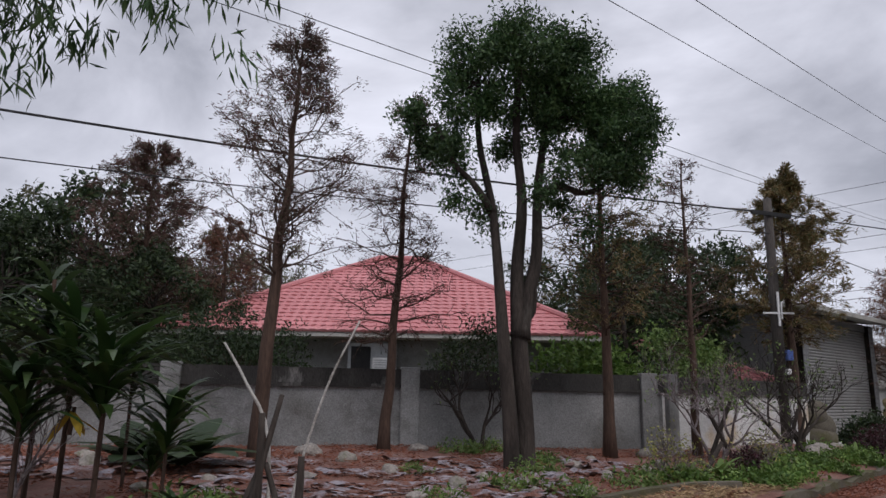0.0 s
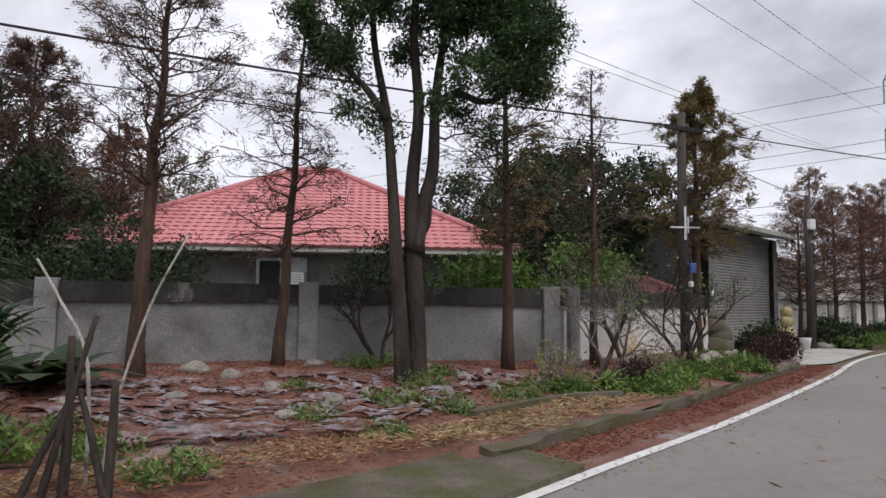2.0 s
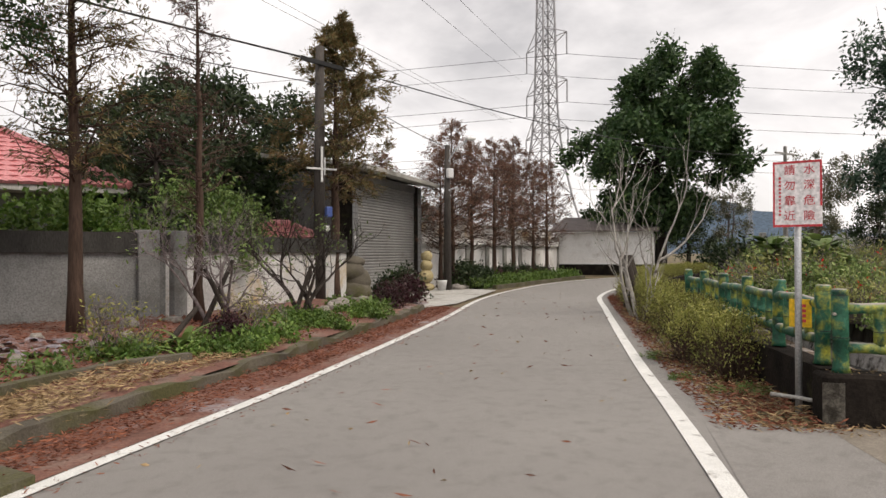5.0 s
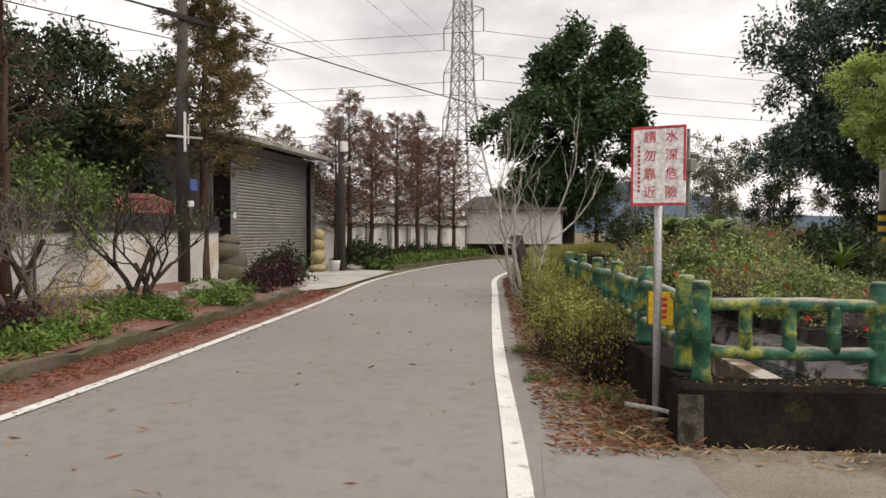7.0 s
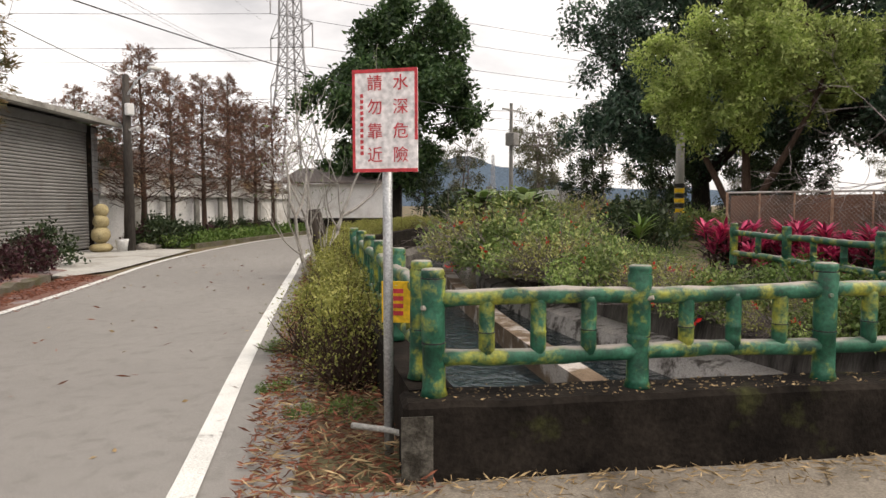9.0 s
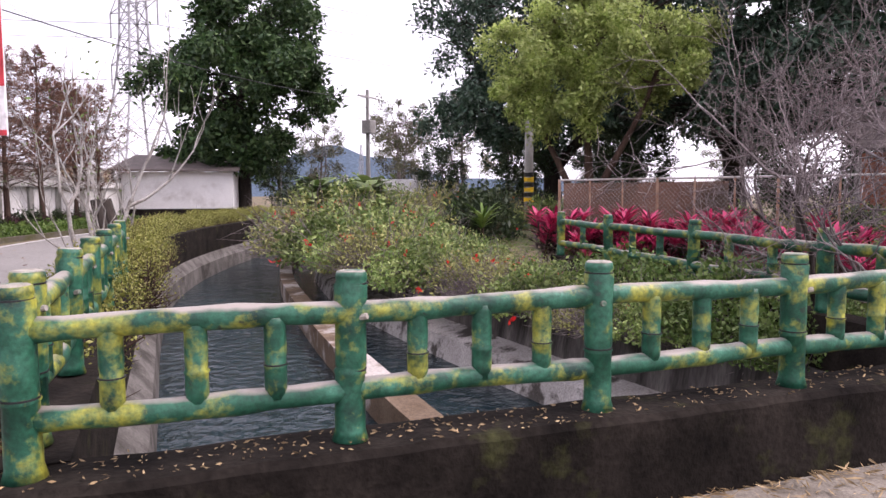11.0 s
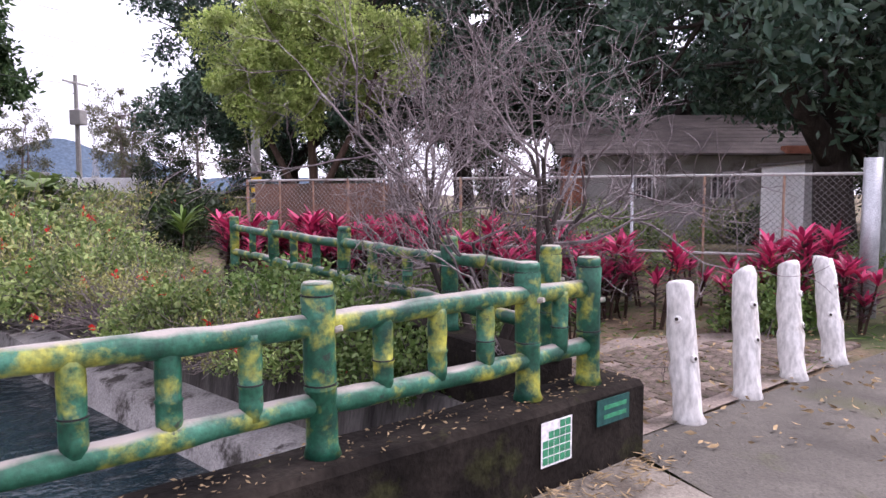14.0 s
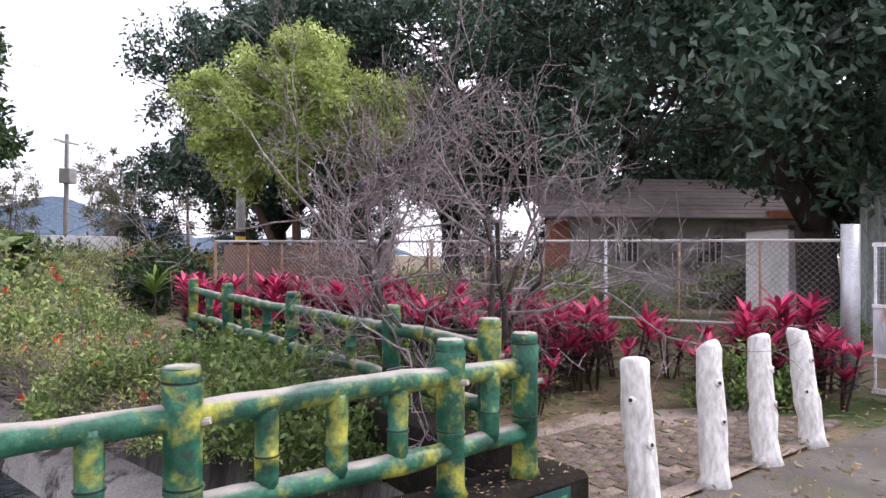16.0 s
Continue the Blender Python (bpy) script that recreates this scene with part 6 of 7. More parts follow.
def beside(line, lo, hi, x0, x1, n, seed, z=0.02, tall=0.03):
    """n random places between two offsets of a plan line, within a stretch of it."""
    rng = np.random.default_rng(seed)
    a = [p for p in line if x0 <= p.x <= x1]
    near, far = offset(a, lo), offset(a, hi)
    out = []
    for _ in range(n):
        i = int(rng.integers(0, len(a) - 1))
        t, u = rng.random(), rng.random()
        p = near[i].lerp(near[i + 1], t).lerp(far[i].lerp(far[i + 1], t), u)
        out.append((p.x, p.y, z + tall * rng.random() ** 2))
    return out


rng = np.random.default_rng(5)
litter("needle_litter", "red-brown needles lying in the gutter", beside(LEFT_LINE, -0.95, -0.3, 1.5, 13, 9000, 1, 0.012, 0.05), 0.07, 0.16, RED_LITTER, 1)
litter("needle_litter", "sparse red-brown needles near the edge line", beside(LEFT_LINE, -0.5, 0.25, 1.5, 13, 900, 12, 0.012, 0.01), 0.06, 0.16, RED_LITTER, 13)
litter("needle_litter", "red-brown needles and leaves on the verge", beside(RIGHT_LINE, 0.28, 1.4, 6.9, 20, 15000, 2, 0.0, 0.07), 0.075, 0.2, RED_LITTER, 2)
litter("straw_litter", "dry straw and leaves on the verge", beside(RIGHT_LINE, 0.35, 1.3, 6.9, 16, 3500, 3, 0.02, 0.06), 0.11, 0.1, STRAW, 3)
litter("straw_litter", "dry straw strewn beside the kerb", [(x + rng.normal() * 0.25, y + rng.normal() * 0.25, 0.06 + 0.1 * max(0, min(1, (y - x - 4.2) / 2)) + rng.random() * 0.06) for x, y in [(lambda t: (-3.5 + 5.8 * t, 4.6 + 3.6 * t))(rng.random()) for _ in range(5000)]], 0.13, 0.09, STRAW, 4)
litter("straw_litter", "dry straw along the garden kerb", [(p[0], p[1], garden_z(p[0], p[1]) + 0.02 + rng.random() * 0.04) for p in beside(KERB, -0.9, -0.15, 1.3, 6, 3500, 14)], 0.12, 0.1, STRAW, 15)
P = []
while len(P) < 30000:
    x, y = rng.uniform(-9, 8.2), rng.uniform(4, 15.5)
    if kerb_gap(x, y) > 0.25 and y < wall_y(x) - 0.1 and (x > -6 or y > 6) and noise.noise(Vector((x * 0.8, y * 0.8, 9))) > -0.28:
        P.append((x, y, garden_z(x, y) + 0.005 + 0.03 * rng.random()))
litter("needle_litter", "red-brown needles covering the garden soil", P, 0.085, 0.16, RED_LITTER, 6)
litter("dead_leaves", "brown dead leaves scattered on the lane", beside(LEFT_LINE, 0.2, 3.9, -3, 20, 110, 7, 0.008, 0.012), 0.06, 0.4, STRAW, 7)
litter("dead_leaves", "red-brown twigs and leaves scattered on the lane", beside(LEFT_LINE, 0.5, 4.4, 0, 16, 75, 8, 0.008, 0.016), 0.12, 0.16, RED_LITTER, 8)
litter("dead_leaves", "pale dead leaves along the parapet top", [tuple(along(rng.uniform(0.1, PLEN), rng.uniform(-0.1, 0.2), 0.475 + 0.01 * rng.random())) for _ in range(520)], 0.028, 0.35, STRAW, 9)
litter("dead_leaves", "pale straw along the foot of the parapet", [tuple(along(rng.uniform(-0.3, PLEN), -0.15 - 0.35 * rng.random() ** 2, 0.012 + 0.015 * rng.random())) for _ in range(900)], 0.09, 0.12, STRAW, 10)
litter("dead_leaves", "brown leaves scattered on the paving", [(rng.uniform(12.8, 17.4), rng.uniform(-4.2, 1.0), 0.03 + 0.01 * rng.random()) for _ in range(700)], 0.07, 0.35, STRAW, 11)


def rock(seed, r, label):
    r_ = np.random.default_rng(seed)
    bm = bmesh.new()
    bmesh.ops.create_icosphere(bm, subdivisions=3, radius=r)
    s = Vector(r_.uniform(0.7, 1.25, 3))
    for v in bm.verts:
        n = noise.noise(v.co * (1.6 / r) + Vector((seed, 0, 0)))
        v.co = Vector((v.co.x * s.x, v.co.y * s.y, v.co.z * s.z * 0.62)) * (1 + 0.28 * n)
    return tagged(part("rock", bm, ROCK, smooth=True), label, "rock", "rocks in the garden")


rocks = [rock(k, 0.16, "rounded grey-brown rock lying in the garden") for k in range(5)]
for r_ in rocks:
    r_.matrix_basis = pose(0, 0, -3)
spots = [(-7.6, 9.6, 1.3), (-6.4, 10.6, 1), (-5.6, 9.2, 1.2), (-4.8, 10.2, 0.9), (-3.0, 11.8, 1.2), (-1.1, 13.0, 1.5), (-2.5, 9.0, 1), (-1.4, 9.9, 1.1), (0.0, 9.7, 0.8), (-0.4, 8.7, 0.9), (1.2, 9.9, 0.9), (1.7, 11.6, 1), (2.2, 12.6, 0.8), (2.0, 10.4, 0.9), (3.6, 13.9, 1.1), (4.4, 14.3, 1.2), (6.1, 14.9, 1.3), (7.7, 15.2, 1.4), (8.3, 16.2, 1.3), (8.8, 16.9, 1.6), (9.3, 17.5, 1.2), (-0.9, 7.9, 0.8), (-3.6, 8.3, 0.9), (0.6, 8.5, 0.8), (-2.2, 10.9, 1.0), (-4.1, 7.4, 0.8), (1.3, 8.75, 1.3), (0.9, 12.7, 1.0), (2.9, 11.4, 0.9), (3.4, 12.3, 0.8), (-6.9, 8.2, 1.1), (-8.6, 10.8, 1.4), (9.9, 18.6, 2.6), (10.4, 19.0, 2.2), (10.0, 19.4, 1.9), (17.6, 25.4, 2.6), (18.2, 25.9, 1.8)]
for i, (x, y, s) in enumerate(spots):
    src = rocks[i % 5]
    m = pose(x, y, (garden_z(x, y) if x < 9.5 else 0.05) + 0.02, 0, 0, 47 * i) @ Matrix.Diagonal((s, s * 0.85, s, 1))
    if i < 5:
        src.matrix_basis = m
    else:
        copy_thing(src, m @ Matrix.Diagonal((1 / src.scale[0], 1 / src.scale[1], 1 / src.scale[2], 1)))

# crumpled plastic sheets on the garden soil
def sheet(x0, y0, w, h, turn, seed):
    g = Geo()
    n, m_ = 36, 24
    c, s = math.cos(radians(turn)), math.sin(radians(turn))
    for i in range(n + 1):
        for j in range(m_ + 1):
            u, v = (i / n - 0.5) * w * (1 + 0.16 * noise.noise(Vector((j * 0.3, seed, 1)))), (j / m_ - 0.5) * h * (1 + 0.25 * noise.noise(Vector((i * 0.25, seed, 2))))
            x, y = x0 + c * u - s * v, y0 + s * u + c * v
            z = garden_z(x, y) + 0.02 + 0.08 * abs(noise.noise(Vector((u * 1.6, v * 2.6, seed)))) + 0.05 * noise.noise(Vector((u * 4, v * 5, seed))) + 0.025 * noise.noise(Vector((u * 11, v * 11, seed))) + 0.01
            g.v.append(Vector((x, y, z)))
    for i in range(n):
        for j in range(m_):
            if noise.noise(Vector((i * 0.22, j * 0.3, seed * 3.1))) < -0.06:
                continue
            a = i * (m_ + 1) + j
            g.f.append((a, a + m_ + 1, a + m_ + 2, a + 1))
    return tagged(mesh_part("plastic_sheet", g.mesh("plastic_sheet"), PLASTIC_SHEET, smooth=True), "crumpled grey plastic mulch sheet half covered with needles", "plastic sheet")


for args in ((-1.6, 8.3, 4.6, 0.9, 5, 1), (0.2, 9.3, 2.2, 1.0, 15, 2), (-5.8, 8.6, 2.6, 1.6, 20, 3), (1.6, 10.9, 2.0, 1.0, 30, 4), (-3.9, 10.0, 2.4, 0.9, 0, 5), (-0.7, 11.2, 1.8, 0.7, -10, 6), (-0.9, 7.1, 3.2, 0.5, 28, 7), (-2.6, 7.6, 1.6, 0.8, -12, 8), (0.9, 9.9, 1.3, 0.8, 40, 9), (-0.4, 10.2, 1.5, 0.7, 8, 10), (2.2, 12.0, 1.4, 0.8, 20, 11), (-1.9, 9.5, 1.4, 0.7, -20, 12), (0.6, 8.2, 1.2, 0.6, 35, 13), (-3.2, 9.0, 1.5, 0.8, 15, 14), (1.3, 12.9, 1.2, 0.6, 0, 15), (-6.6, 9.6, 1.6, 0.9, 10, 16)):
    sheet(*args)

# garden plants
yuc = blades("strap_leaf_plant", "tall plant with long arching yellow-green strap leaves", 60, 0.95, 0.085, L_STRAP, 101, 1.5, up=1.1, arch=1.5)
put(yuc, -3.75, 5.6, 0.1, 0, 1.2)
again(yuc, -4.4, 6.2, 0.15, 70, 1.3, "strap-leaved plants")
again(yuc, -3.25, 5.9, 0.1, 20, 0.85, "strap-leaved plants")
again(yuc, -4.3, 5.3, 0.1, 220, 1.0, "strap-leaved plants")
again(yuc, -3.5, 6.2, 0.1, 150, 0.6, "strap-leaved plants")
yd = blades("dracaena", "dark-leaved bushy plant with strap leaves", 70, 0.8, 0.07, L_DEEP, 102, 2.1, up=0.8, arch=1.7)
put(yd, -4.9, 6.5, 0.15, 0, 1.2)
again(yd, -5.9, 7.3, 0.2, 60, 0.95, "dark strap-leaved plants")
again(yd, -5.4, 5.9, 0.15, 100, 1.1, "dark strap-leaved plants")
again(yd, -4.3, 7.4, 0.2, 160, 0.9, "dark strap-leaved plants")
again(yuc, -2.6, 4.6, 0.05, 200, 0.42, "strap-leaved plants")
eg = blades("philodendron", "clump of very large dark green leaves", 16, 1.2, 0.5, L_DEEP, 103, 0.2, up=0.9, arch=1.0)
put(eg, -4.4, 9.4, 0.3)
again(eg, -5.2, 9.8, 0.3, 40, 0.9, "large-leaved clumps")
dry = blades("dry_leaf", "hanging withered yellow leaves", 5, 0.4, 0.08, L_DRY, 104, 0.2, up=-0.9, arch=0.4)
put(dry, -4.0, 5.55, 1.15)
put(bare_tree("dead_shrub", "pale leafless shrub at the garden's edge", 2.4, 105, 3, BARK_GREY, 4, 0.03, 0.5), -4.75, 5.3, 0.1)
stump = thing("dead_tree", "dead pale leaning stem with broken dark stakes", "dead tree")
for pts, r, mt, nm in (([(-1.85, 4.9, -0.1), (-1.82, 5.05, 0.7), (-1.6, 5.1, 1.55), (-1.35, 5.2, 2.15)], 0.015, BARK_PALE, "pale_stem"), ([(-2.05, 5.2, -0.1), (-2.1, 5.25, 1.1), (-2.35, 5.3, 1.6), (-2.6, 5.4, 1.95)], 0.018, BARK_PALE, "pale_stem"), ([(-2.1, 4.9, -0.1), (-2.08, 4.92, 0.7), (-2.08, 4.9, 1.35)], 0.045, BARK_DARK, "stake"), ([(-2.25, 4.75, -0.1), (-2.1, 4.9, 0.75), (-1.95, 5.0, 1.5)], 0.035, BARK_DARK, "stake"), ([(-1.75, 4.8, -0.1), (-1.72, 4.8, 0.6), (-1.72, 4.82, 1.02)], 0.045, BARK_DARK, "stake"), ([(-1.6, 4.6, -0.1), (-1.9, 4.9, 0.6), (-2.05, 5.0, 0.95)], 0.035, BARK_DARK, "stake"), ([(-2.4, 4.6, -0.1), (-2.2, 4.9, 0.6), (-2.1, 5.0, 0.9)], 0.035, BARK_DARK, "stake")):
    g = Geo()
    fine = smooth_3d([Vector(p) for p in pts])
    g.tube(fine, [r * (1 - 0.45 * i / len(fine)) for i in range(len(fine))], 8)
    mesh_part(nm, g.mesh(nm), mt, stump, smooth=True)
bamboo = thing("bamboo", "arching bamboo with drooping dark leaves", "bamboo")
BP = []
for k, (tx, ty, tz) in enumerate(((-2.5, 3.2, 4.1), (-3.3, 3.4, 4.0), (-2.0, 3.3, 4.35), (-4.0, 3.4, 3.9), (-3.0, 3.0, 4.5))):
    g = Geo()
    fine = smooth_3d([Vector(p) for p in ((-6.2 - 0.2 * k, 2.2 + 0.3 * k, -0.1), (-6.0 - 0.1 * k, 2.5 + 0.2 * k, 2.6), (-4.9, 2.9, 4.5), ((tx - 4.9) / 2, (ty + 2.9) / 2, 4.7), (tx, ty, tz))])
    g.tube(fine, [0.035 * (1 - 0.9 * i / len(fine)) + 0.002 for i in range(len(fine))], 7)
    mesh_part("culm", g.mesh("culm"), BARK_BROWN, bamboo, smooth=True)
    for p in fine[len(fine) // 2:]:
        for _ in range(8):
            c = p + Vector(rng.normal(size=3)) * 0.22
            for _ in range(24):
                BP.append(c + Vector(rng.normal(size=3)) * 0.07)
BP = np.array([tuple(p) for p in BP])
mesh_part("leaves", leaves("leaves", BP, 0.14, 0.15, rng, 2.2), L_CAMPHOR, bamboo)

# kerb-side bed: ground cover, rosettes and shrubs
cover = bush("ground_cover", "low bright green leafy ground cover", (0.5, 0.45, 0.2), L_BRIGHT, 111, 700, 0.09, 0.6, 16, 0.16, 12, category="plant")
cov2 = bush("ground_cover", "low weedy green plants", (0.4, 0.4, 0.16), L_GREEN, 112, 420, 0.09, 0.4, 12, 0.15, 10, category="plant")
bed = [p for p in offset(LEFT_LINE, -1.55) if 4.2 < p.x + 0.9 and p.x < 10.2]
k = 0
for i in range(0, len(bed), 1):
    for d in (0.0, 0.55, 1.1):
        q = bed[i] + Vector((-0.73, 0.68, 0)) * (d + 0.25 * rng.normal())
        if q.y > wall_y(q.x) - 0.4 or rng.random() < 0.38 + 0.25 * (d > 1):
            continue
        (put if k == 0 else lambda o, x, y, z, t, s: again(o, x, y, z, t, s, "ground cover along the kerb"))(cover if k % 3 else cov2, q.x, q.y, garden_z(q.x, q.y) - 0.02, float(rng.uniform(0, 360)), float(rng.uniform(0.5, 1.0)))
        k += 1
put(cover, bed[3].x, bed[3].y, 0.15)
for x, y, s in ((-3.2, 5.6, 1.3), (-2.3, 6.1, 0.8), (-0.6, 7.9, 0.7), (0.9, 10.5, 0.9), (2.2, 9.6, 0.9), (1.1, 8.5, 0.8), (-0.3, 12.9, 0.9), (-3.0, 7.0, 0.7), (0.3, 7.2, 0.6), (-1.5, 5.4, 0.8), (0.2, 13.3, 1.0), (-1.0, 10.1, 0.6), (1.3, 12.0, 0.8), (-4.4, 4.4, 1.3), (2.9, 10.6, 0.9), (9.0, 5.5, 0.42), (8.75, 5.8, 0.3), (9.05, 6.5, 0.34), (10.1, 7.9, 0.4)):
    again(cov2, x, y, garden_z(x, y) - 0.02 if x < 4 and y > 4 else 0.0, float(rng.uniform(0, 360)), s, "scattered weeds")
put(cov2, 0.4, 9.0, 0.2)
wisp = bare_tree("dry_shrub", "wispy dry shrub with few olive leaves", 1.15, 113, 5, BARK_GREY, 4, 0.014, 0.55, L_HEDGE, 500, 0.06, category="shrub")
put(wisp, 3.0, 10.6, 0.2)
again(wisp, 5.3, 12.3, 0.2, 90, 0.9, "dry shrubs in the bed")
pur = bush("purple_shrub", "dark purple-leaved shrub beside the driveway", (0.7, 0.6, 0.75), L_PURPLE, 114, 1500, 0.11, 0.5, 24, 0.24)
put(pur, 11.0, 17.6, 0.1)
again(pur, 10.2, 16.7, 0.15, 40, 0.8, "purple shrubs by the driveway")
again(pur, 4.8, 11.6, 0.2, 90, 0.55, "purple shrubs by the driveway")
grn = bush("pot_shrub", "dark green rounded shrub on the driveway's edge", (0.8, 0.7, 1.0), L_DEEP, 115, 1700, 0.13, 0.5, 26, 0.26)
put(grn, 12.6, 20.9, 0.05)
for x, y, s in ((18.6, 26.2, 1.1), (19.8, 26.8, 0.9)):
    again(grn, x, y, 0, 50 * x, s, "shrubs beside the driveway")
spike = blades("bed_rosette", "green rosette plant beside the kerb", 22, 0.55, 0.09, L_GREEN, 116, 0.1, up=0.9, arch=1.3)
put(spike, 4.0, 11.0, 0.2)
again(spike, 3.4, 10.6, 0.2, 50, 0.8, "rosettes by the kerb")
again(spike, 9.2, 16.0, 0.2, 50, 0.9, "rosettes by the kerb")
stakes = thing("tree_stakes", "crossed dark stakes propping a shrub", "stakes")
for a, b in (((4.75, 13.5, 0.2), (5.35, 13.7, 1.45)), ((5.3, 13.45, 0.2), (4.85, 13.7, 1.3)), ((3.6, 10.9, 0.1), (4.3, 11.6, 0.75)), ((6.7, 14.3, 0.2), (7.2, 14.6, 1.3)), ((7.2, 14.2, 0.2), (6.9, 14.6, 1.0))):
    g = Geo()
    g.tube([a, b], [0.05, 0.04], 8)
    mesh_part("stake", g.mesh("stake"), BARK_DARK, stakes)
bed2 = [Vector((18.9, 25.6, 0)).lerp(Vector((31.0, 33.2, 0)), t / 22) for t in range(23)]
for i, p in enumerate(bed2):
    again(cover if i % 3 else cov2, p.x - 0.3, p.y + 0.3, 0.05, 40 * i, float(rng.uniform(1.2, 1.8)), "ground cover before the white wall")
    if i % 2:
        again(pur if i % 4 == 1 else grn, p.x - 0.9, p.y + 1.3, 0.0, 70 * i, float(rng.uniform(0.7, 1.1)), "shrubs before the white wall")
g = Geo()
wall_ribbon(g, [p + Vector((0.35, -0.6, 0)) for p in bed2], 0.18, -0.05, 0.16)
tagged(mesh_part("bed_kerb", g.mesh("bed_kerb"), CONCRETE_MOSS), "low kerb of the bed before the white wall", "kerb", kind="structure")


def statue(name, label, m, mat, h, w, lumps):
    """A rounded carved stone, one plain mesh."""
    bm = bmesh.new()
    for x, z, r, sq in lumps:
        made = bmesh.ops.create_icosphere(bm, subdivisions=3, radius=r * w)
        for v in made["verts"]:
            v.co = Vector((v.co.x + x * w, v.co.y * 0.9, v.co.z * sq + z * h))
            v.co *= 1 + 0.05 * noise.noise(v.co * 6)
    ob = tagged(part(name, bm, mat, smooth=True), label, "statue")
    ob.matrix_basis = m
    return ob


statue("stone_figure", "squat yellowish carved stone figure beside the shutter", pose(16.05, 25.35, 0.03, 0, 0, 40), SANDSTONE, 1.65, 0.8, ((0, 0.08, 0.5, 0.45), (0, 0.35, 0.42, 0.9), (0.05, 0.62, 0.36, 0.9), (0.1, 0.85, 0.33, 0.85), (0.3, 0.8, 0.16, 0.8)))
statue("stone_lantern", "mossy stacked stone ornament among rocks", pose(10.9, 20.9, 0.1, 0, 0, 20), CONCRETE_MOSS, 1.4, 1.0, ((0, 0.15, 0.6, 0.8), (0.1, 0.42, 0.5, 0.9), (-0.08, 0.62, 0.44, 0.8), (0.02, 0.85, 0.36, 0.5)))
pot = thing("white_pot", "small white plant pot beside the figure", "pot", pose(16.6, 25.0, 0.03))
g = Geo()
g.tube([(0, 0, 0), (0, 0, 0.35), (0, 0, 0.42), (0, 0, 0.42), (0, 0, 0.3)], [0.16, 0.21, 0.23, 0.19, 0.18], 14)
mesh_part("pot_body", g.mesh("pot_body"), WHITE_METAL, pot, smooth=True)

# hedge between the lane and the canal railing
hedge = bush("hedge", "clipped yellow-green hedge with bare brown twigs below", (0.5, 0.46, 0.86), L_HEDGE, 121, 6000, 0.04, 0.5, 80, 0.17, 190, BARK_BROWN, flat_top=True)
hl = [p for p in offset(RIGHT_LINE, 1.05) if 9.45 < p.x < 17]
put(hedge, hl[0].x, hl[0].y, 0)
for i in range(1, len(hl)):
    again(hedge, hl[i].x + 0.12 * rng.normal(), hl[i].y + 0.12 * rng.normal(), -0.02, float(rng.uniform(0, 360)), float(rng.uniform(0.82, 1.08)) * (1.0 if i < 8 else 1.1), "hedge along the lane")
for i, p in enumerate([p for p in offset(RIGHT_LINE, 1.15) if 17 <= p.x < 36]):
    again(hedge, p.x, p.y, -0.02, 40 * i, float(rng.uniform(0.9, 1.25)), "hedge along the lane")
pale = bare_tree("lichen_tree", "small bare tree with lichen-white stems in the hedge", 4.4, 122, 3, BARK_PALE, 4, 0.06, 0.4, L_GREEN, 60, 0.08, kids=2, upward=0.3)
put(pale, 14.55, 12.35, 0, 0, 1.2)
again(pale, 15.6, 13.4, 0, 120, 0.95, "lichen-white trees in the hedge")
again(pale, 13.7, 11.5, 0, 200, 0.62, "lichen-white trees in the hedge")
for x, y in ((15.3, 13.3), (15.7, 13.55), (16.4, 14.5)):
    g = Geo()
    g.tube([(x, y, -0.1), (x + 0.05, y, 0.7), (x - 0.1, y + 0.1, 1.5)], [0.13, 0.11, 0.09], 9)
    tagged(mesh_part("cut_stump", g.mesh("cut_stump"), BARK_DARK, smooth=True), "dark cut tree stump in the hedge", "stump")

# hibiscus and weeds on the planted bank
hib = bush("hibiscus", "sprawling hibiscus with green leaves and pale twigs", (1.4, 1.3, 0.85), L_HIB, 131, 4200, 0.115, 0.5, 34, 0.33, 190, BARK_GREY, wild=0.3)
hib2 = bush("hibiscus", "sprawling yellow-green twiggy hibiscus", (1.4, 1.3, 0.85), L_HIB2, 132, 2600, 0.085, 0.4, 34, 0.36, 420, BARK_GREY, wild=0.45)
fl = rng.normal(size=(26, 3))
fl /= np.linalg.norm(fl, axis=1, keepdims=True)
fl[:, 2] = np.abs(fl[:, 2]) * 0.8
fl = np.repeat(fl * np.array([1.45, 1.35, 1.05]), 6, axis=0) + rng.normal(size=(156, 3)) * 0.02
for b in (hib, hib2):
    tagged(mesh_part("blossom", leaves("blossom", fl[:36] if b is hib else fl[60:78], 0.11, 0.7, rng, 0.0), L_FLOWER, b, "scattered red flowers"), kind="stuff")
first = {}
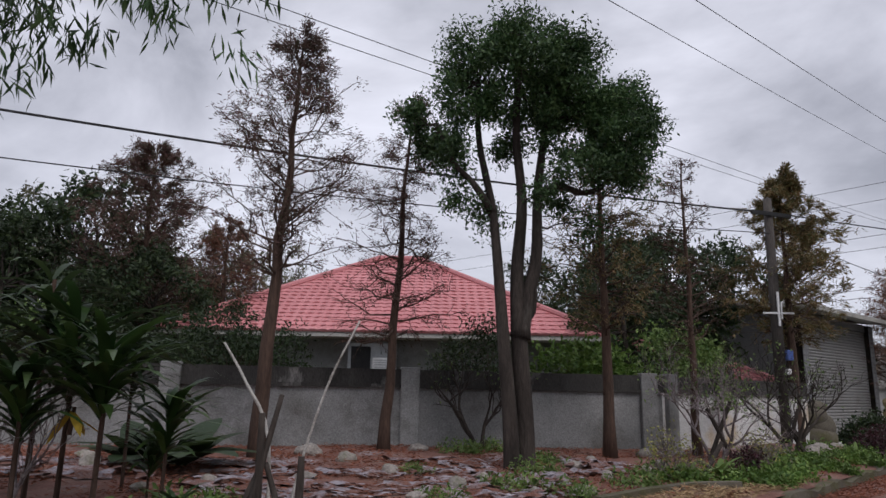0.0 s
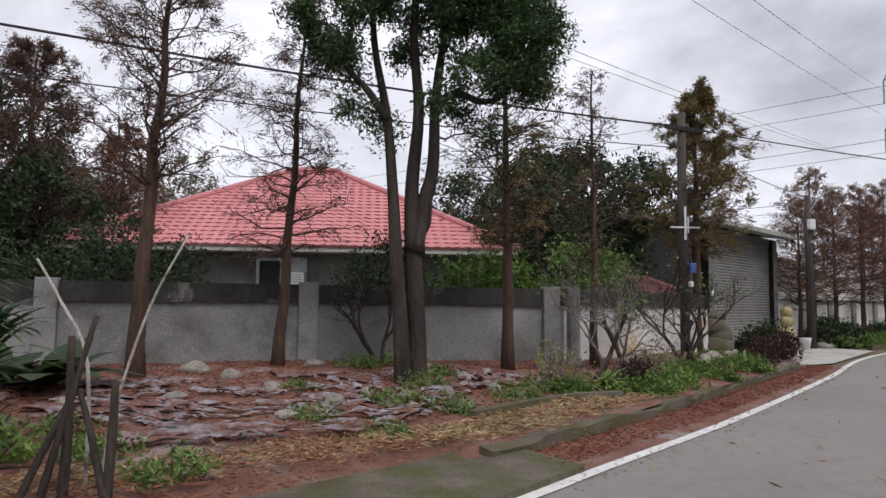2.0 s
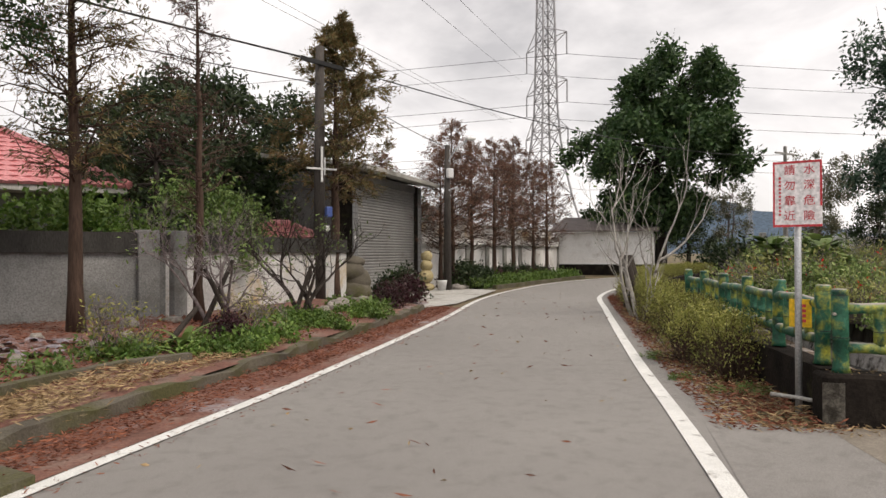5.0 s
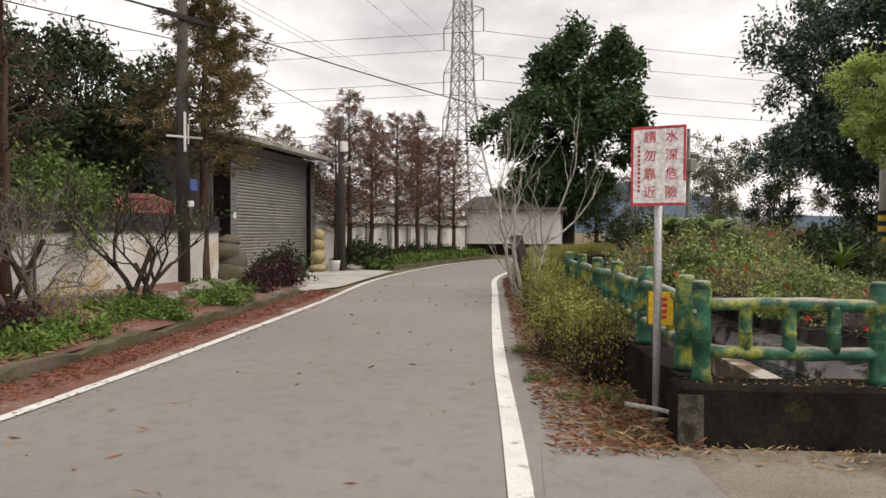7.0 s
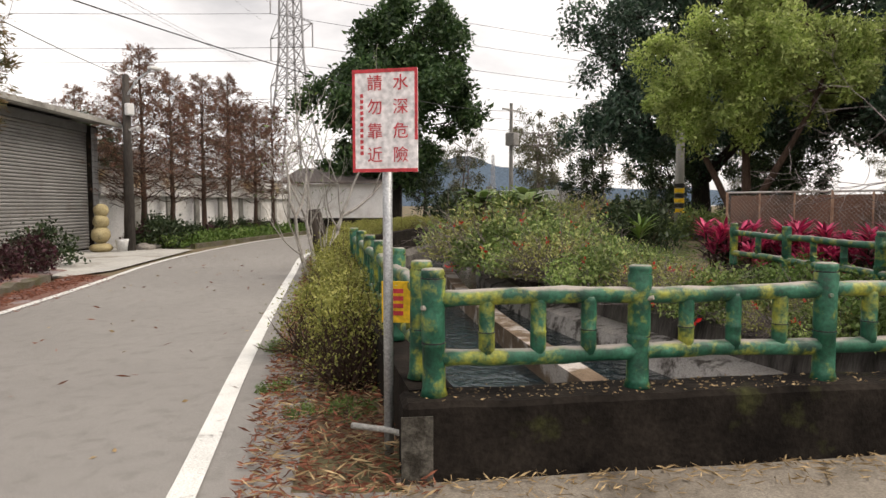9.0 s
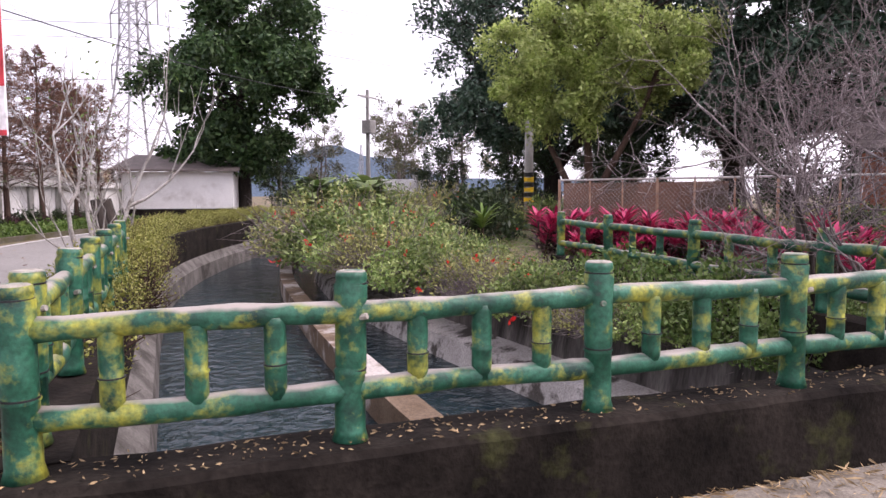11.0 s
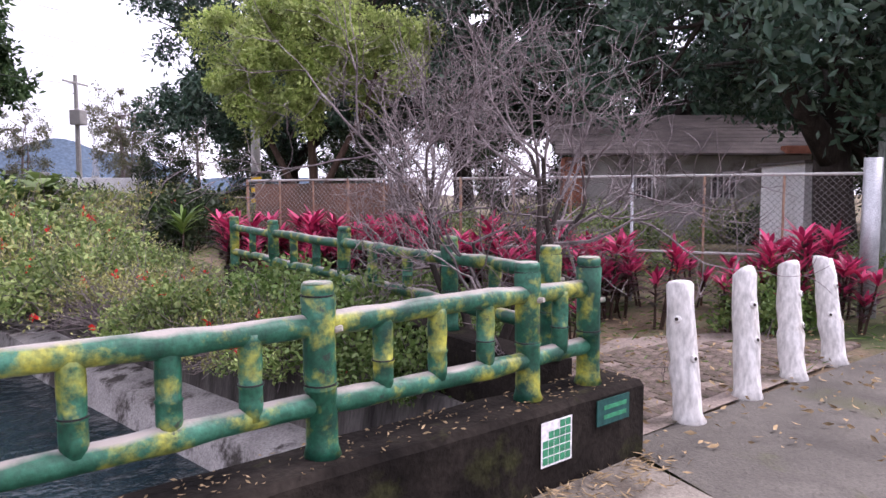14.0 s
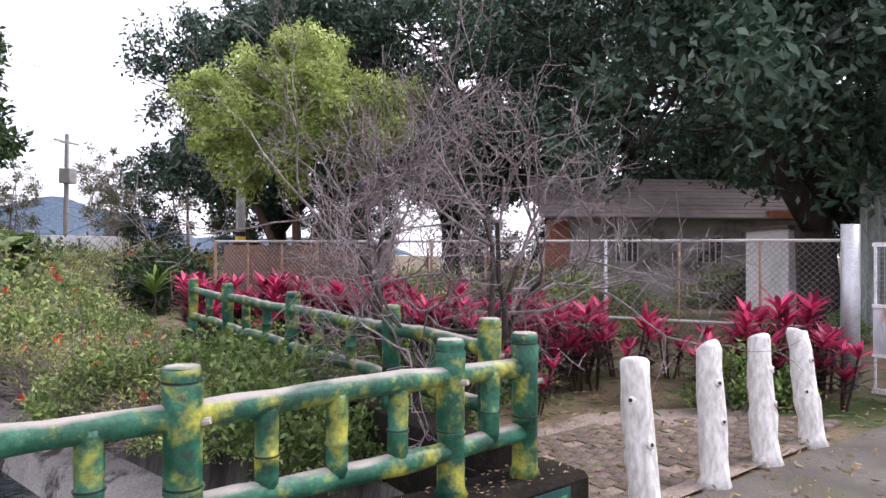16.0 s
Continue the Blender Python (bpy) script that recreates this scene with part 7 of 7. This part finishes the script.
for i, (x, y, s) in enumerate(((15.0, 3.75, 0.5), (15.75, 4.8, 0.62), (16.5, 6.0, 0.7), (17.5, 7.5, 0.82), (18.7, 9.2, 1.0), (20.2, 11.1, 1.25), (22.0, 12.9, 1.5), (24.2, 14.6, 1.7), (17.5, 5.9, 0.55), (18.9, 7.5, 0.68), (20.2, 9.1, 0.85), (21.9, 10.9, 1.15), (23.9, 12.6, 1.45), (26.6, 15.9, 1.8), (18.5, 6.0, 0.5), (19.9, 7.4, 0.55), (21.8, 9.0, 0.6), (29.5, 17.3, 1.7), (33, 19, 1.7), (14.6, 3.1, 0.42), (16.2, 5.2, 0.6), (19.5, 10.4, 1.0), (23.0, 14.0, 1.5))):
    b = (hib2, hib)[i % 2]
    if b not in first:
        first[b] = 1
        put(b, x, y, 0, 0, s)
    else:
        again(b, x, y, 0, 61 * i, s, "hibiscus on the bank")
ivy = bush("ivy", "dark green creeper over the railing footing", (0.55, 0.45, 0.7), L_GREEN, 133, 1300, 0.075, 0.6, 24, 0.2, 40, BARK_GREY)
put(ivy, 14.5, 2.45, 0.1)
for x, y, s in ((15.2, 3.1, 0.95), (15.9, 3.75, 1.0), (16.5, 4.3, 0.9), (13.95, 1.75, 0.7), (15.4, 2.6, 0.8), (16.6, 3.5, 0.9), (17.6, 4.1, 1.0), (14.1, 2.05, 0.8), (16.2, 2.6, 0.9), (17.2, 2.2, 0.9), (15.9, 1.4, 0.7), (16.7, 0.6, 0.7), (14.9, 1.2, 0.6)):
    again(ivy, x, y, 0.0, 77 * x, s, "creeper on the bank")
papaya = blades("broad_leaf_plant", "tall weedy plant with broad green leaves", 34, 0.9, 0.34, L_GREEN, 134, 1.6, up=0.7, arch=1.3)
put(papaya, 23.0, 14.4, 0.2)
for x, y, s in ((24.5, 13.6, 1.1), (26.4, 14.9, 1.2), (25.4, 16.3, 1.2), (28.2, 16.6, 1.2), (22.6, 11.9, 0.8)):
    again(papaya, x, y, 0, 90 * x, s, "broad-leaved weeds")
agave = blades("agave", "pale green spiky rosette plant", 30, 0.9, 0.09, L_BRIGHT, 135, 0.9, up=1.2, arch=1.2)
put(agave, 25.5, 10.2, 0)
again(agave, 27.5, 12.2, 0, 60, 1.0, "spiky rosettes")
again(grn, 27.0, 10.8, 0, 20, 1.6, "shrubs on the bank")
again(grn, 30.0, 12.6, 0, 80, 1.8, "shrubs on the bank")
for i in range(22):
    again(hib if i % 2 else hib2, 33 + 1.5 * i * 0.9 + 2 * float(rng.random()), 14 + 0.3 * i + 6 * float(rng.random()), 0, 50 * i, float(rng.uniform(1.2, 1.9)), "shrubs beyond the bank")
for i in range(14):
    again(grn, 38 + 1.1 * i, 25.5 + 0.1 * i + 2.4 * float(rng.random()), 0, 50 * i, float(rng.uniform(1.3, 2.2)), "shrubs at the canal bend")
G = []
while len(G) < 9000:
    x, y = rng.uniform(13.6, 34), rng.uniform(-4, 17)
    if y < 0.95 * x - 11.0 and y < (x - 13) * 1.1 + 0.4 and (x > 17.2 or y > (13.6 - x) * 1.0 - 0.2):
        G.append((x, y, 0.0))
litter("grass", "short green grass and weeds on the bank", G, 0.16, 0.13, L_BRIGHT, 136, "grass")

# magenta cordylines along the chain-link fence
def cordyline(seed):
    t = thing("cordyline", "magenta-leaved cordyline with dark purple lower leaves", "plant", group="cordylines along the fence")
    r_ = np.random.default_rng(seed)
    for h in range(3):
        ox, oy, top = r_.normal() * 0.14, r_.normal() * 0.14, (0.95, 0.75, 0.55)[h] * r_.uniform(0.85, 1.1)
        g = Geo()
        g.tube([(ox * 0.3, oy * 0.3, -0.05), (ox, oy, top)], [0.02, 0.014], 6)
        mesh_part("stem", g.mesh("stem"), BARK_BROWN, t)
        for nm, mt, count, z0, z1, L, up in (("top_rosette", L_PINK, 17, top - 0.1, top, 0.34, 0.95), ("lower_leafage", L_PURPLE, 16, top * 0.35, top - 0.1, 0.4, 0.35)):
            g = Geo()
            for k in range(count):
                a = 2.4 * k + r_.random()
                d = Vector((math.cos(a), math.sin(a), up * r_.uniform(0.5, 1.5))).normalized()
                side = Vector((-math.sin(a), math.cos(a), 0))
                p = Vector((ox, oy, z0 + (z1 - z0) * k / count))
                A, B = [], []
                ln = L * r_.uniform(0.7, 1.15)
                for i in range(5):
                    w = 0.056 * (0.3, 0.9, 1.0, 0.7, 0.05)[i] * 0.5
                    A.append(p - side * w)
                    B.append(p + side * w)
                    p = p + d * ln / 4
                    d = (d + Vector((0, 0, -0.14))).normalized()
                g.strip(A, B)
            tagged(mesh_part(nm, g.mesh(nm), mt, t), kind="stuff")
    return t


cords = [cordyline(140 + k) for k in range(3)]
n = 0
for a, b in zip(FENCE, FENCE[1:]):
    d = (b - a).normalized()
    out = Vector((-d.y, d.x, 0))
    L = (b - a).length
    for s in np.arange(0.1, L, 0.15):
        p = a + d * (s + 0.1 * rng.normal()) + out * float(rng.uniform(0.25, 1.7))
        if noise.noise(Vector((p.x * 0.9, p.y * 0.9, 2))) < -0.22:
            continue
        sc = float(rng.uniform(0.75, 1.2))
        if n < 3:
            put(cords[n], p.x, p.y, 0, 40 * n, sc)
        else:
            again(cords[n % 3], p.x, p.y, 0, 73 * n, sc, "cordylines along the fence")
        n += 1
for x, y, s in ((17.0, -2.9, 0.75), (17.4, -2.4, 0.9), (16.9, -0.6, 0.9), (17.2, 0.2, 1.0), (16.8, -1.4, 0.7), (17.7, 1.0, 1.0), (18.4, 2.2, 1.0), (17.0, -2.2, 0.6), (17.35, -3.55, 0.6), (16.2, 0.4, 0.6), (16.9, 0.9, 0.85)):
    again(cords[n % 3], x, y, 0, 50 * n, 1.05 * s, "cordylines along the fence")
    n += 1
for i in range(34):
    s = i / 33
    p = FENCE[2].lerp(FENCE[4], s) + Vector((-1.0, -0.1, 0)) * float(rng.uniform(0.25, 1.0))
    again(cords[i % 3], p.x, p.y, 0, 97 * i, float(rng.uniform(0.9, 1.2)), "cordylines along the fence")
bm = bmesh.new()
bm.faces.new([bm.verts.new((x, y, 0.016)) for x, y in ((13.0, 0.45), (12.98, 0.2), (15.7, -2.3), (16.8, -1.6), (16.2, -0.1), (15.2, 0.6), (14.0, 1.0))])
bmesh.ops.recalc_face_normals(bm, faces=bm.faces)
tagged(part("path_paving", bm, material("path_concrete", [(0.2, 0.155, 0.13), (0.29, 0.24, 0.205)], 1.6, 0.92, 0.5, 40, stain=(0.1, 0.085, 0.06), stain_scale=1.5, stain_cut=(0.5, 0.65))), "brownish paving behind the bollards", "pavement", kind="structure")

# rough growth behind the fence, before the old houses
for i in range(46):
    x, y = float(rng.uniform(23, 42)), float(rng.uniform(-9, 13))
    if x < 23.5 + 0.42 * y:
        continue
    again((grn, hib, hib2, ivy)[i % 4], x, y, 0, 67 * i, float(rng.uniform(0.7, 1.3)), "rough growth behind the fence")
for i in range(26):
    s = float(rng.uniform(0, 13))
    p = FENCE[0] + (FENCE[-1] - FENCE[0]).normalized() * s
    again((ivy, cov2)[i % 2], p.x - float(rng.uniform(0.3, 1.9)), p.y + float(rng.uniform(0.1, 0.6)), 0, 31 * i, float(rng.uniform(0.6, 1.0)), "undergrowth among the cordylines")

# old brown wall behind the chain-link fence
BW = [Vector((20.75, 3.0, 0)), Vector((21.1, 4.2, 0)), Vector((21.55, 6.35, 0))]
g = Geo()
wall_ribbon(g, BW, 0.2, -0.1, 1.8)
tagged(mesh_part("wall_brown", g.mesh("wall_brown"), material("old_brown_wall", [(0.12, 0.062, 0.043), (0.2, 0.115, 0.082)], 1.2, 0.95, 0.4, 30, stain=(0.08, 0.06, 0.045), stain_scale=0.9, stain_cut=(0.5, 0.65))), "low brown weathered wall behind the fence", "wall", kind="structure")

# worn brown setts behind the bollards
SETT = material("worn_sett", [(0.1, 0.074, 0.06), (0.17, 0.132, 0.11)], 5, 0.9, 0.5, 50, obj=0.15, stain=(0.07, 0.065, 0.035), stain_scale=3, stain_cut=(0.52, 0.66))
setts = thing("sett_paving", "uneven worn brown setts behind the bollards", "pavement", kind="structure")
sett_meshes = []
for k in range(4):
    bm = bmesh.new()
    box(bm, -0.1, -0.064, -0.04, 0.1, 0.064, 0.014, bevel=0.006)
    for v in bm.verts:
        v.co += Vector((noise.noise(v.co * 9 + Vector((k * 7, 0, 0))), noise.noise(v.co * 9 + Vector((0, k * 7, 3))), 0.5 * noise.noise(v.co * 8 + Vector((k, 5, 0))))) * 0.014
    me = bpy.data.meshes.new("sett")
    bm.to_mesh(me)
    bm.free()
    me.materials.append(SETT)
    sett_meshes.append(me)
sett_dir, sett_side = Vector((0.735, -0.678, 0)), Vector((0.678, 0.735, 0))
for row in range(11):
    for c in range(26):
        p = Vector((13.02, 0.34, 0.012)) + sett_dir * (0.205 * c + 0.1 * (row % 2)) + sett_side * (0.1 + 0.132 * row)
        if p.x > 16.4 - 0.05 * row or rng.random() < 0.1:
            continue
        ob = new("sett", sett_meshes[int(rng.integers(0, 4))])
        ob.parent = setts
        ob.matrix_basis = pose(p.x, p.y, 0.01 + 0.005 * float(rng.random()), float(rng.normal()), float(rng.normal()), -42.7 + float(rng.normal()) * 4)

# white drain pipe lying at the foot of the sign
pipe = thing("drain_pipe", "dirty white plastic pipe lying beside the parapet", "pipe")
g = Geo()
g.tube([(8.5, 4.95, 0.16), (8.6, 4.72, 0.15), (8.64, 4.45, 0.14)], [0.02] * 3, 10)
mesh_part("pipe_run", g.mesh("pipe_run"), CONCRETE_PALE, pipe, smooth=True)
